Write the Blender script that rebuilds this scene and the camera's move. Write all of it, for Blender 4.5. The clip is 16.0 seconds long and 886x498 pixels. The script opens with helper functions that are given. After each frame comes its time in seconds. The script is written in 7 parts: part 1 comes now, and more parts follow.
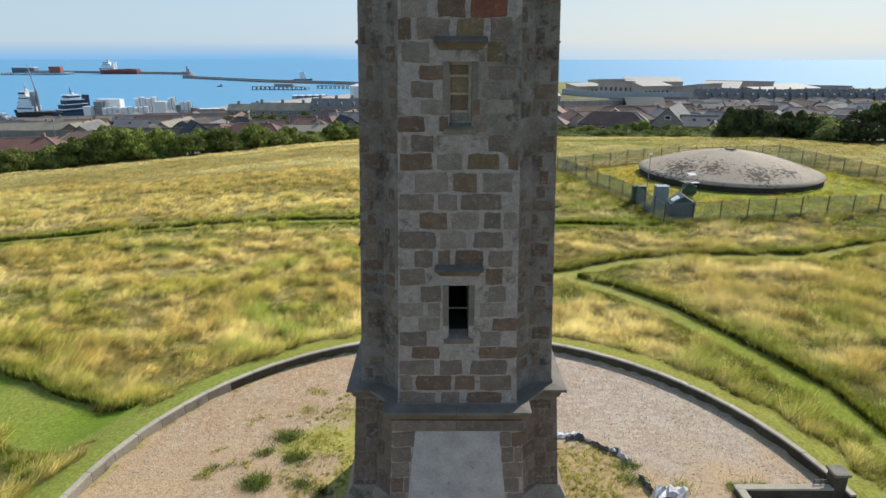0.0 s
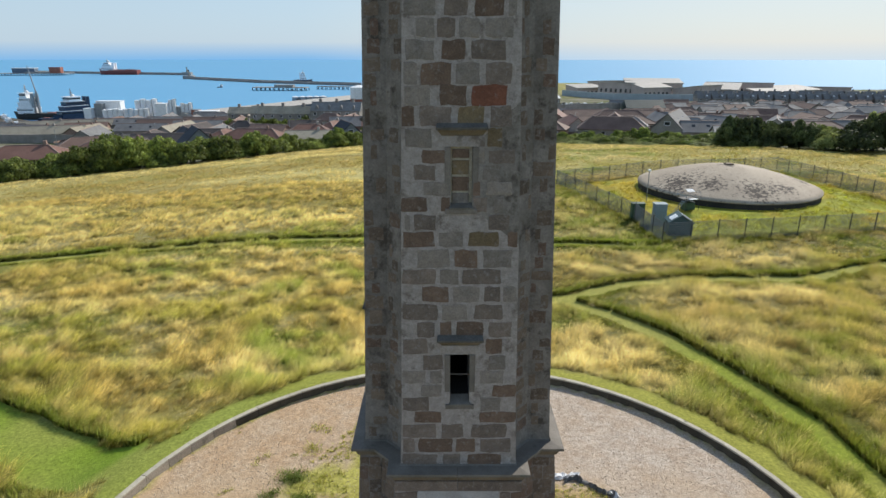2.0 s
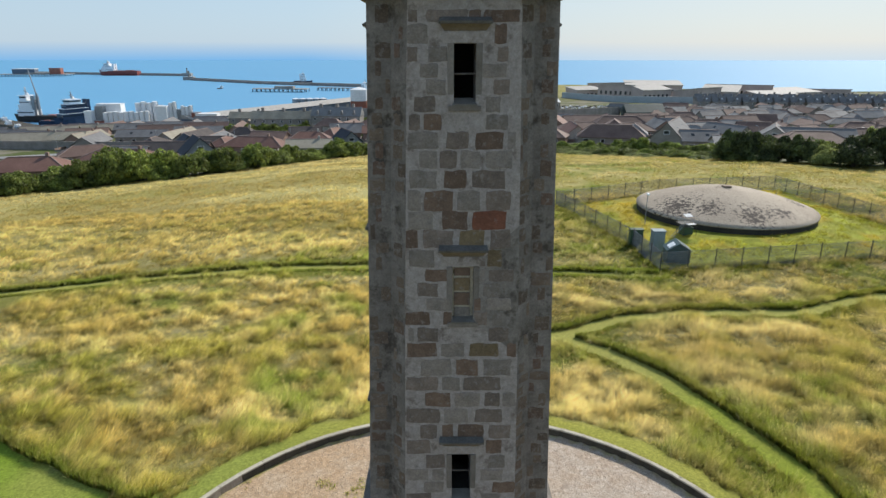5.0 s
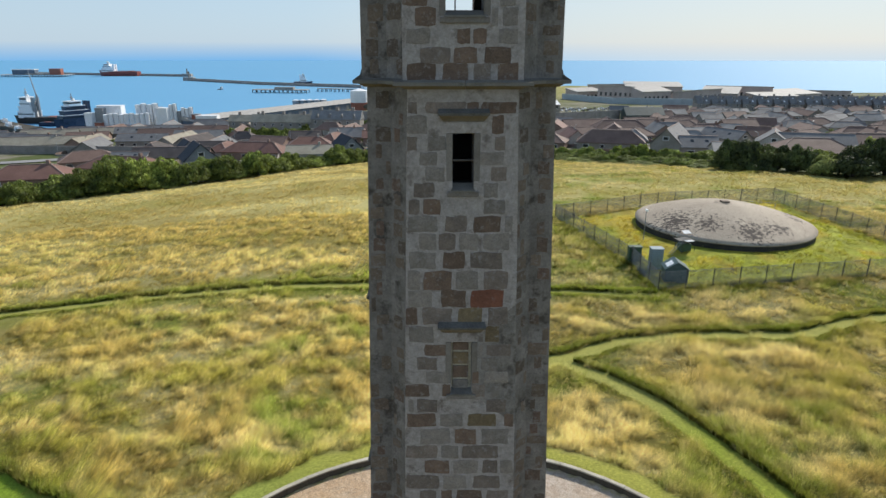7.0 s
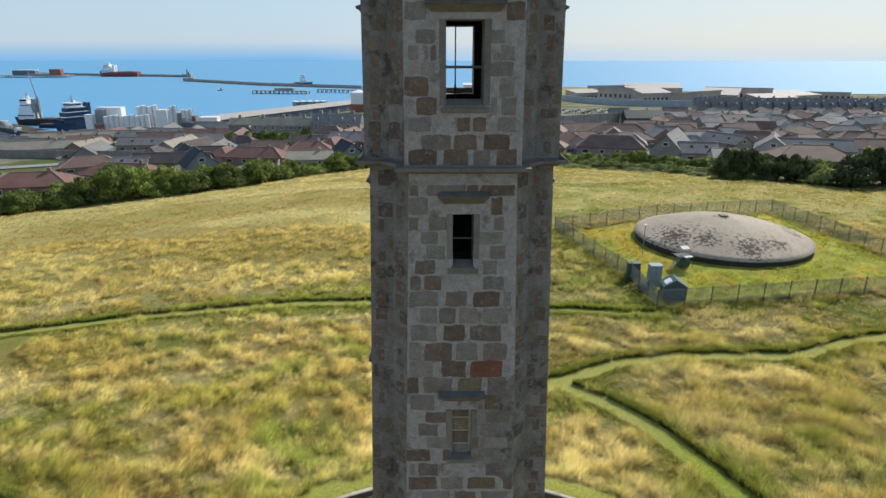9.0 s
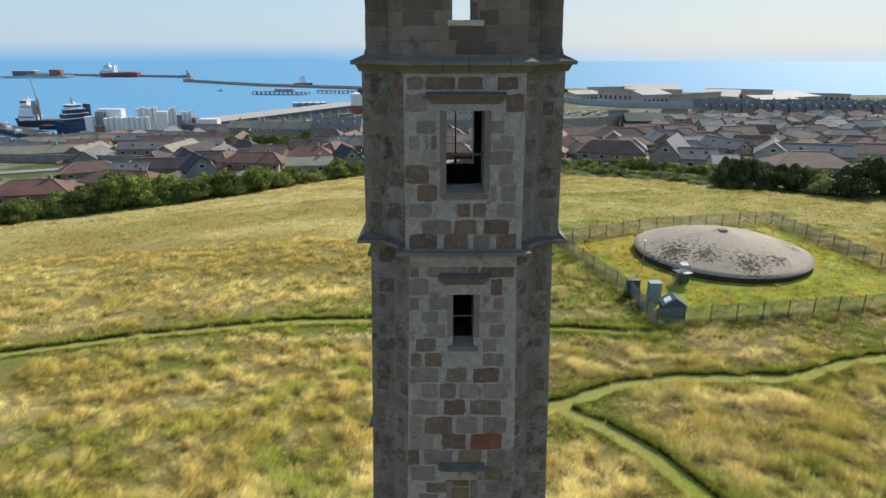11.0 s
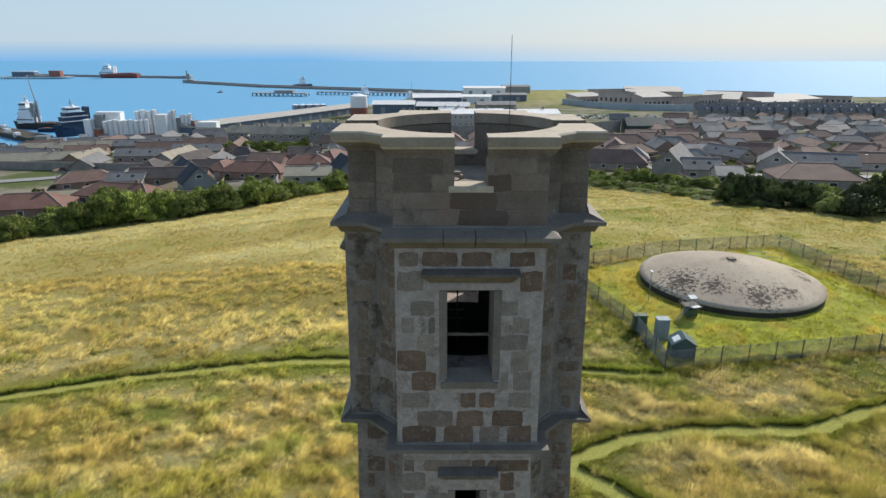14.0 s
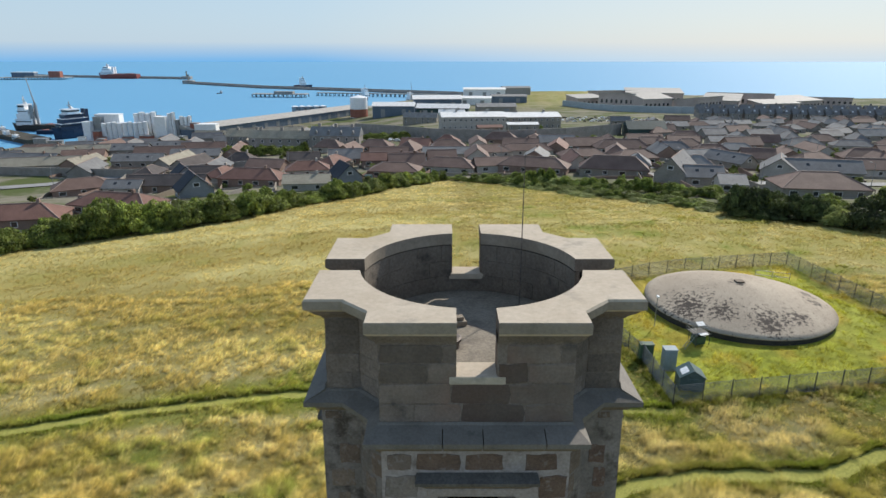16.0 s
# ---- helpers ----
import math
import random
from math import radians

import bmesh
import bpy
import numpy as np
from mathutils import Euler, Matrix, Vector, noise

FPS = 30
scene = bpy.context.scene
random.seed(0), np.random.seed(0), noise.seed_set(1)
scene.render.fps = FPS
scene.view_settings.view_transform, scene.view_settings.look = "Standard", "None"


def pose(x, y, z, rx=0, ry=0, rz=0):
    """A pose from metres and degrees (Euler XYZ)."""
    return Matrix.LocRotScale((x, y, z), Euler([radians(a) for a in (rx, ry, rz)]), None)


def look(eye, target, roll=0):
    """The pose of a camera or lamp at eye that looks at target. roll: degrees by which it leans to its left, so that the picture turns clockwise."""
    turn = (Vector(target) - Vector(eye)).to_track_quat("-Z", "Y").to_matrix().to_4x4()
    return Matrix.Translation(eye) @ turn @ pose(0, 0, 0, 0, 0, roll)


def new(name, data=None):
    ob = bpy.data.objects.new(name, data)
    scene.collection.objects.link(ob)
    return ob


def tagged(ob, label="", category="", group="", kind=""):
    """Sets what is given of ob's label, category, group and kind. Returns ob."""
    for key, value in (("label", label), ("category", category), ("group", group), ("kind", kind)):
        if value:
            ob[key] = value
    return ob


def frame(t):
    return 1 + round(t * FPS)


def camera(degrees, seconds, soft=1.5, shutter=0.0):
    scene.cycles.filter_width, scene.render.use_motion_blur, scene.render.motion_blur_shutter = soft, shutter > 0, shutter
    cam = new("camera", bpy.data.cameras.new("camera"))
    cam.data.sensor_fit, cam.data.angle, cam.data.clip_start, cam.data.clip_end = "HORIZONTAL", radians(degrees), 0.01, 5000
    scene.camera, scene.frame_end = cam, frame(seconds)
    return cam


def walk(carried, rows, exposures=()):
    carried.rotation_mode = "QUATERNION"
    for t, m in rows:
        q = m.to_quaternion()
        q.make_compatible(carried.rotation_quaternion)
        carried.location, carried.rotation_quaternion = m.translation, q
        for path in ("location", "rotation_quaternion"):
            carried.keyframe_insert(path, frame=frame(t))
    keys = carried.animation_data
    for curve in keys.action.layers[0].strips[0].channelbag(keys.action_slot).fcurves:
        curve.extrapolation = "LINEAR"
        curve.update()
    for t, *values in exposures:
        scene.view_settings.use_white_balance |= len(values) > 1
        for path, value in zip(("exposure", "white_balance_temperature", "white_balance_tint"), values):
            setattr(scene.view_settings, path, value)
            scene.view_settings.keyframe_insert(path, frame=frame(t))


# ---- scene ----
cam = camera(71.95, 16.0)
PITCH = -18.100
ROWS = [
    (0.0, 0.000, 0.000, 14.500),
    (0.5, -0.017, 0.006, 14.906),
    (1.0, -0.033, 0.020, 15.337),
    (1.5, -0.036, 0.022, 15.775),
    (2.0, -0.038, 0.029, 16.223),
    (2.5, -0.043, 0.061, 16.673),
    (3.0, -0.053, 0.115, 17.117),
    (3.5, -0.081, 0.131, 17.563),
    (4.0, -0.097, 0.133, 17.986),
    (6.5, -0.065, 0.346, 20.200),
    (7.0, -0.064, 0.374, 20.630),
    (7.5, -0.060, 0.408, 21.057),
    (8.0, -0.069, 0.437, 21.486),
    (8.5, -0.077, 0.469, 21.901),
    (9.0, -0.076, 0.513, 22.325),
    (11.5, -0.086, 1.204, 24.439),
    (12.0, -0.080, 1.675, 24.847),
    (12.5, -0.085, 2.195, 25.266),
    (13.0, -0.080, 2.761, 25.697),
    (13.5, -0.078, 3.361, 26.124),
    (14.0, -0.083, 3.987, 26.552),
    (14.5, -0.079, 4.644, 26.993),
    (15.0, -0.073, 5.301, 27.449),
    (15.5, -0.069, 5.937, 27.919),
    (16.0, -0.073, 6.586, 28.368),
]
walk(cam, [(t, pose(x, y, z, 90 + PITCH, 0, 0)) for t, x, y, z in ROWS])

# ---- light ----
SUN_AZ, SUN_EL = 38.0, 36.0          # degrees to the right of straight ahead, degrees above the horizon
SEA = -60.0
scene.view_settings.exposure = 0.0
sun_dir = Vector((math.sin(radians(SUN_AZ)) * math.cos(radians(SUN_EL)), math.cos(radians(SUN_AZ)) * math.cos(radians(SUN_EL)), math.sin(radians(SUN_EL))))
sun_data = bpy.data.lights.new("sun", "SUN")
sun_data.energy, sun_data.angle, sun_data.color = 4.8, radians(0.6), (1.0, 0.93, 0.82)
sun = new("sun", sun_data)
sun.matrix_world = look(sun_dir * 300, (0, 0, 0))


def make_world():
    w = bpy.data.worlds.new("world")
    w.use_nodes = True
    scene.world = w
    nt = w.node_tree
    nt.nodes.clear()
    n, l = nt.nodes.new, nt.links.new
    out, bg, sky = n("ShaderNodeOutputWorld"), n("ShaderNodeBackground"), n("ShaderNodeTexSky")
    sky.sky_type, sky.sun_disc = "NISHITA", False
    sky.sun_elevation, sky.sun_rotation = radians(SUN_EL), radians(SUN_AZ)
    sky.altitude, sky.air_density, sky.dust_density, sky.ozone_density = 60, 1.0, 0.35, 3.0
    bg.inputs["Strength"].default_value = 0.13
    # the sea's far haze below the horizon line
    tc, sep, ramp, mix = n("ShaderNodeTexCoord"), n("ShaderNodeSeparateXYZ"), n("ShaderNodeMapRange"), n("ShaderNodeMix")
    ramp.inputs["From Min"].default_value, ramp.inputs["From Max"].default_value = -0.018, 0.011
    mix.data_type = "RGBA"
    # far water: deep blue, paler towards the sun
    dot, toward, water = n("ShaderNodeVectorMath"), n("ShaderNodeMapRange"), n("ShaderNodeMix")
    dot.operation = "DOT_PRODUCT"
    dot.inputs[1].default_value = (math.sin(radians(SUN_AZ)), math.cos(radians(SUN_AZ)), 0)
    toward.inputs["From Min"].default_value, toward.inputs["From Max"].default_value = 0.64, 0.98
    water.data_type = "RGBA"
    water.inputs[6].default_value, water.inputs[7].default_value = (1.3, 3.55, 6.4, 1), (4.7, 5.8, 6.7, 1)
    l(tc.outputs["Generated"], dot.inputs[0])
    l(dot.outputs["Value"], toward.inputs["Value"])
    l(toward.outputs["Result"], water.inputs[0])
    l(water.outputs[2], mix.inputs[6])
    l(tc.outputs["Generated"], sep.inputs[0])
    l(sep.outputs["Z"], ramp.inputs["Value"])
    l(ramp.outputs["Result"], mix.inputs[0])
    # summer haze low over the sea
    low, haze = n("ShaderNodeMapRange"), n("ShaderNodeMix")
    low.inputs["From Max"].default_value, low.inputs["To Min"].default_value, low.inputs["To Max"].default_value = 0.5, 0.85, 0.36
    haze.data_type = "RGBA"
    air = n("ShaderNodeMix")
    air.data_type = "RGBA"
    air.inputs[6].default_value, air.inputs[7].default_value = (3.7, 4.9, 6.1, 1), (4.75, 5.25, 5.6, 1)
    l(toward.outputs["Result"], air.inputs[0])
    l(air.outputs[2], haze.inputs[7])
    l(sep.outputs["Z"], low.inputs["Value"])
    l(low.outputs["Result"], haze.inputs[0])
    l(sky.outputs[0], haze.inputs[6])
    l(haze.outputs[2], mix.inputs[7])
    l(mix.outputs[2], bg.inputs["Color"])
    l(bg.outputs[0], out.inputs[0])


make_world()

# ---- materials ----
def rgb(c):
    return (*c, 1.0)


def material(name, dark, light, scale=3.0, fine=30.0, rough=0.85, bump=0.3, bump_d=0.02, per_object=0.0, extra=None, spec=0.3, metal=0.0, stain=None, per_island=0.0, grit=0.38):
    """Two noises (broad and fine) between two colours, with bump. extra: a third colour in broad patches. stain: (colour, scale, amount)."""
    m = bpy.data.materials.new(name)
    m.use_nodes = True
    nt = m.node_tree
    n, l = nt.nodes.new, nt.links.new
    b = nt.nodes["Principled BSDF"]
    b.inputs["Roughness"].default_value = rough
    b.inputs["Specular IOR Level"].default_value = spec
    b.inputs["Metallic"].default_value = metal
    geo = n("ShaderNodeNewGeometry")
    pos = geo.outputs["Position"]

    def tex(s, detail=4.0, r=0.6):
        t = n("ShaderNodeTexNoise")
        t.inputs["Scale"].default_value, t.inputs["Detail"].default_value, t.inputs["Roughness"].default_value = s, detail, r
        l(pos, t.inputs["Vector"])
        return t.outputs["Fac"]

    def ramp(v, a, z):
        r = n("ShaderNodeMapRange")
        r.inputs["From Min"].default_value, r.inputs["From Max"].default_value = a, z
        l(v, r.inputs["Value"])
        return r.outputs["Result"]

    def mix(f, a, z, mode="MIX"):
        x = n("ShaderNodeMix")
        x.data_type, x.blend_type = "RGBA", mode
        for v, i in ((f, 0), (a, 6), (z, 7)):
            if isinstance(v, (tuple, float, int)):
                x.inputs[i].default_value = v
            else:
                l(v, x.inputs[i])
        return x.outputs[2]

    broad, fine_v = tex(scale), tex(fine, 6.0, 0.7)
    col = mix(ramp(broad, 0.3, 0.7), rgb(dark), rgb(light))
    if extra:
        col = mix(ramp(tex(scale * 0.37, 3.0), 0.48, 0.62), col, rgb(extra))
    grain = mix(ramp(fine_v, 0.25, 0.75), (1 - grit, 1 - grit, 1 - grit, 1), (1 + grit, 1 + grit, 1 + grit, 1))
    col = mix(1.0, col, grain, "MULTIPLY")
    for amount, out_ in ((per_object, "object"), (per_island, "island")):
        if not amount:
            continue
        v = n("ShaderNodeMapRange")
        v.inputs["To Min"].default_value, v.inputs["To Max"].default_value = 1 - amount, 1 + amount
        l(n("ShaderNodeObjectInfo").outputs["Random"] if out_ == "object" else geo.outputs["Random Per Island"], v.inputs["Value"])
        comb = n("ShaderNodeCombineColor")
        for i in range(3):
            l(v.outputs["Result"], comb.inputs[i])
        col = mix(1.0, col, comb.outputs[0], "MULTIPLY")
    if stain:
        col = mix(ramp(tex(stain[1], 5.0, 0.7), stain[2], stain[2] + 0.12), col, rgb(stain[0]))
    l(col, b.inputs["Base Color"])
    if bump:
        bm_ = n("ShaderNodeBump")
        bm_.inputs["Strength"].default_value, bm_.inputs["Distance"].default_value = bump, bump_d
        l(fine_v, bm_.inputs["Height"])
        l(bm_.outputs[0], b.inputs["Normal"])
    return m


def moss_patches(m, spots, colour, scale=2.2):
    """Ragged crusts of dark moss, thickest round the given spots (x, y, radius)."""
    nt = m.node_tree
    n, l = nt.nodes.new, nt.links.new
    b = nt.nodes["Principled BSDF"]
    geo, noise = n("ShaderNodeNewGeometry"), n("ShaderNodeTexNoise")
    noise.inputs["Scale"].default_value, noise.inputs["Detail"].default_value, noise.inputs["Roughness"].default_value = scale, 6, 0.75
    l(geo.outputs["Position"], noise.inputs["Vector"])
    total = None
    for x, y, r in spots:
        flat, d, f = n("ShaderNodeVectorMath"), n("ShaderNodeVectorMath"), n("ShaderNodeMapRange")
        flat.operation, d.operation = "MULTIPLY", "DISTANCE"
        flat.inputs[1].default_value, d.inputs[1].default_value = (1, 1, 0), (x, y, 0)
        l(geo.outputs["Position"], flat.inputs[0])
        l(flat.outputs[0], d.inputs[0])
        f.inputs["From Min"].default_value, f.inputs["From Max"].default_value, f.inputs["To Min"].default_value, f.inputs["To Max"].default_value = 0.0, r, 0.2, 0.0
        l(d.outputs["Value"], f.inputs["Value"])
        add = n("ShaderNodeMath")
        add.operation = "MAXIMUM"
        add.inputs[1].default_value = 0.0
        l(f.outputs[0], add.inputs[0])
        if total:
            l(total, add.inputs[1])
        total = add.outputs[0]
    s, f, mx = n("ShaderNodeMath"), n("ShaderNodeMapRange"), n("ShaderNodeMix")
    s.operation = "ADD"
    l(total, s.inputs[0])
    l(noise.outputs["Fac"], s.inputs[1])
    f.inputs["From Min"].default_value, f.inputs["From Max"].default_value = 0.60, 0.66
    l(s.outputs[0], f.inputs["Value"])
    mx.data_type = "RGBA"
    mx.inputs[7].default_value = (*colour, 1)
    l(f.outputs[0], mx.inputs[0])
    l(b.inputs["Base Color"].links[0].from_socket, mx.inputs[6])
    l(mx.outputs[2], b.inputs["Base Color"])


M = {}
M["mortar"] = material("lime mortar", (0.28, 0.24, 0.217), (0.405, 0.354, 0.33), 7.0, 24, bump=0.6, grit=0.25, stain=((0.17, 0.137, 0.118), 2.2, 0.56))
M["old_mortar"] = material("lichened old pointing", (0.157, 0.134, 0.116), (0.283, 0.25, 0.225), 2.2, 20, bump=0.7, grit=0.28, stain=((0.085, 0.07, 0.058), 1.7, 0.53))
M["jamb"] = material("dressed window stone", (0.16, 0.136, 0.116), (0.235, 0.204, 0.178), 2.0, 24, bump=0.3, per_object=0.15, grit=0.25)
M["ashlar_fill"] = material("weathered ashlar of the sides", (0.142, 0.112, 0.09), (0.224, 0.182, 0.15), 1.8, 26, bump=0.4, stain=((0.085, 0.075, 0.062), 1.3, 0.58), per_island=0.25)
M["ashlar"] = material("weathered ashlar", (0.135, 0.105, 0.084), (0.215, 0.173, 0.142), 1.8, 26, bump=0.4, grit=0.22, stain=((0.085, 0.075, 0.062), 1.3, 0.58), per_object=0.35, extra=(0.165, 0.115, 0.09))
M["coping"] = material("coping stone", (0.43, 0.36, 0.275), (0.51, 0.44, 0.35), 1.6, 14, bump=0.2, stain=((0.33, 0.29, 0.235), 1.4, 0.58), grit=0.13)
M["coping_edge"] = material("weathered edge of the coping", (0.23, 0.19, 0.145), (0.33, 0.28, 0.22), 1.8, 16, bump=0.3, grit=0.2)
M["slate_trim"] = material("dark string stone", (0.13, 0.117, 0.1), (0.2, 0.18, 0.156), 2.0, 30, grit=0.22, bump=0.25, rough=0.62, spec=0.25, stain=((0.1, 0.099, 0.08), 3.0, 0.6))
M["render"] = material("pale harl panel", (0.33, 0.315, 0.31), (0.47, 0.45, 0.445), 2.0, 26, bump=0.5, grit=0.25, stain=((0.12, 0.105, 0.095), 5.0, 0.63))
M["pebble"] = material("gravel stones", (0.40, 0.32, 0.24), (0.50, 0.43, 0.35), 3, 30, per_island=0.55)
M["iron"] = material("rusty iron", (0.10, 0.09, 0.085), (0.2, 0.17, 0.15), 8, 60, rough=0.6, metal=0.5)
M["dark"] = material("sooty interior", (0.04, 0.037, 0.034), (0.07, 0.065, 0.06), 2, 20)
M["sandstone"] = material("roof floor screed", (0.19, 0.163, 0.128), (0.28, 0.245, 0.197), 2, 25, stain=((0.15, 0.13, 0.11), 1.5, 0.58))
M["wood"] = material("grey timber", (0.22, 0.18, 0.14), (0.34, 0.29, 0.23), 4, 60)
M["concrete"] = material("lichened concrete dome", (0.31, 0.255, 0.195), (0.45, 0.38, 0.295), 0.16, 9, bump=0.4, stain=((0.075, 0.06, 0.05), 1.3, 0.60))
moss_patches(M["concrete"], [(26.6, 67.6, 4.6), (29.5, 65.6, 2.6), (33.4, 63.4, 3.4), (36.5, 64.2, 2.2), (40.6, 68.6, 1.6), (41.2, 71.0, 1.4), (33.2, 70.6, 1.5)], (0.06, 0.048, 0.04))
M["rim"] = material("damp concrete rim", (0.03, 0.028, 0.026), (0.06, 0.056, 0.05), 0.8, 14)
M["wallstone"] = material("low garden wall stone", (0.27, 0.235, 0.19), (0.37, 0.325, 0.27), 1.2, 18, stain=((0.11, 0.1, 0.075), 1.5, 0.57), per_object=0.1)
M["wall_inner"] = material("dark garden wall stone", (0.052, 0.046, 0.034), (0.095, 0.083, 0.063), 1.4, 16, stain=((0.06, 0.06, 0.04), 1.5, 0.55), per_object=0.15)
M["cap_stone"] = material("weathered pillar cap", (0.16, 0.15, 0.12), (0.26, 0.245, 0.2), 1.8, 20, stain=((0.07, 0.07, 0.045), 2.0, 0.6))
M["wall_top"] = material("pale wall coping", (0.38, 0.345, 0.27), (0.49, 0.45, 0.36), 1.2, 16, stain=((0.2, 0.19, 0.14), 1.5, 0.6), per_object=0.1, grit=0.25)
M["far_stone"] = material("weathered sea wall stone", (0.17, 0.165, 0.16), (0.25, 0.245, 0.235), 0.05, 0.6, bump=0.1)
M["ochre_trim"] = material("ochre underside of the mouldings", (0.13, 0.103, 0.072), (0.2, 0.163, 0.118), 2.0, 26, bump=0.4, grit=0.22)
M["hood"] = material("blackened hood stone", (0.085, 0.078, 0.07), (0.14, 0.13, 0.118), 3.0, 26, bump=0.4)
M["lime"] = material("pale cement pointing", (0.36, 0.31, 0.235), (0.48, 0.42, 0.33), 4, 30)
M["post"] = material("dark fence post", (0.05, 0.05, 0.045), (0.09, 0.088, 0.08), 6, 40, rough=0.7, bump=0)
M["steel"] = material("galvanised steel", (0.25, 0.26, 0.27), (0.36, 0.37, 0.38), 6, 40, rough=0.5, metal=0.6, bump=0)
M["mesh"] = material("dull fence wire", (0.2, 0.205, 0.21), (0.3, 0.305, 0.31), 6, 40, rough=0.7, metal=0.2, bump=0)
M["green_box"] = material("dark green paint", (0.045, 0.085, 0.05), (0.07, 0.12, 0.072), 4, 30, rough=0.55, bump=0.05)
M["blue_box"] = material("pale blue-grey paint", (0.19, 0.25, 0.28), (0.26, 0.32, 0.35), 4, 30, rough=0.5, bump=0.05)
M["hut"] = material("grey-green kiosk paint", (0.06, 0.1, 0.1), (0.095, 0.14, 0.14), 4, 30, rough=0.5, bump=0.05)
M["white"] = material("white paint", (0.82, 0.83, 0.84), (0.88, 0.88, 0.88), 0.3, 3, rough=0.5, bump=0)
M["soil"] = material("bare soil", (0.16, 0.12, 0.085), (0.26, 0.2, 0.15), 2, 20)
M["leaf"] = material("hedge leaves", (0.045, 0.07, 0.017), (0.36, 0.42, 0.09), 0.8, 6, rough=0.6, bump=0, per_island=0.5, per_object=0.35)
M["leaf2"] = material("gorse leaves", (0.16, 0.20, 0.06), (0.36, 0.39, 0.14), 0.6, 6, rough=0.65, bump=0, per_island=0.45, per_object=0.3)
M["leaf3"] = material("dark evergreen leaves", (0.028, 0.042, 0.018), (0.125, 0.155, 0.05), 0.5, 6, rough=0.6, bump=0, per_island=0.5, per_object=0.4)
M["bark"] = material("bark", (0.06, 0.05, 0.04), (0.11, 0.09, 0.07), 6, 30)


def set_curve_material(name, build):
    m = bpy.data.materials.new(name)
    m.use_nodes = True
    build(m.node_tree, m.node_tree.nodes["Principled BSDF"])
    return m


def stone_tone(name, colour, lime=0.56):
    """One kind of block: its own colour, a little lighter or darker from block to block."""
    def nodes(nt, b):
        n, l = nt.nodes.new, nt.links.new
        info, v, col = n("ShaderNodeObjectInfo"), n("ShaderNodeMapRange"), n("ShaderNodeVectorMath")
        v.inputs["To Min"].default_value, v.inputs["To Max"].default_value = 0.82, 1.18
        l(info.outputs["Random"], v.inputs["Value"])
        col.operation = "SCALE"
        col.inputs[0].default_value = colour
        l(v.outputs[0], col.inputs["Scale"])
        stone_tail(nt, b, col.outputs[0], lime)
    return set_curve_material(name, nodes)


def stone_tail(nt, b, col, lime=0.56):
    n, l = nt.nodes.new, nt.links.new
    geo = n("ShaderNodeNewGeometry")
    t1, t2, t3 = n("ShaderNodeTexNoise"), n("ShaderNodeTexNoise"), n("ShaderNodeTexNoise")
    for t, s, d in ((t1, 3.0, 4), (t2, 28.0, 6), (t3, 9.0, 5)):
        t.inputs["Scale"].default_value, t.inputs["Detail"].default_value, t.inputs["Roughness"].default_value = s, d, 0.7
        l(geo.outputs["Position"], t.inputs["Vector"])
    g = n("ShaderNodeMapRange")
    g.inputs["From Min"].default_value, g.inputs["From Max"].default_value, g.inputs["To Min"].default_value, g.inputs["To Max"].default_value = 0.3, 0.7, 0.74, 1.28
    l(t2.outputs["Fac"], g.inputs["Value"])
    g2 = n("ShaderNodeMapRange")
    g2.inputs["From Min"].default_value, g2.inputs["From Max"].default_value, g2.inputs["To Min"].default_value, g2.inputs["To Max"].default_value = 0.3, 0.7, 0.75, 1.2
    l(t1.outputs["Fac"], g2.inputs["Value"])
    mul = n("ShaderNodeMath")
    mul.operation = "MULTIPLY"
    l(g.outputs[0], mul.inputs[0])
    l(g2.outputs[0], mul.inputs[1])
    mx = n("ShaderNodeVectorMath")
    mx.operation = "SCALE"
    l(col, mx.inputs[0])
    l(mul.outputs[0], mx.inputs["Scale"])
    # smears of lime over the face
    f = n("ShaderNodeMapRange")
    f.inputs["From Min"].default_value, f.inputs["From Max"].default_value, f.inputs["To Max"].default_value = lime, lime + 0.14, 0.75
    l(t3.outputs["Fac"], f.inputs["Value"])
    mm = n("ShaderNodeMix")
    mm.data_type = "RGBA"
    mm.inputs[7].default_value = (0.275, 0.24, 0.222, 1)
    l(f.outputs[0], mm.inputs[0])
    l(mx.outputs[0], mm.inputs[6])
    l(mm.outputs[2], b.inputs["Base Color"])
    b.inputs["Roughness"].default_value = 0.9
    bp = n("ShaderNodeBump")
    bp.inputs["Strength"].default_value, bp.inputs["Distance"].default_value = 0.6, 0.02
    l(t2.outputs["Fac"], bp.inputs["Height"])
    l(bp.outputs[0], b.inputs["Normal"])


def stone_island_nodes(nt, b):
    n, l = nt.nodes.new, nt.links.new
    geo, ramp = n("ShaderNodeNewGeometry"), n("ShaderNodeValToRGB")
    e = ramp.color_ramp.elements
    e[0].position, e[0].color = 0.0, (0.112, 0.082, 0.061, 1)
    e[1].position, e[1].color = 1.0, (0.165, 0.105, 0.077, 1)
    for p, c in ((0.3, (0.173, 0.126, 0.092)), (0.6, (0.210, 0.156, 0.117)), (0.85, (0.143, 0.098, 0.071))):
        x = e.new(p)
        x.color = (*c, 1)
    l(geo.outputs["Random Per Island"], ramp.inputs["Fac"])
    stone_tail(nt, b, ramp.outputs["Color"], 0.52)


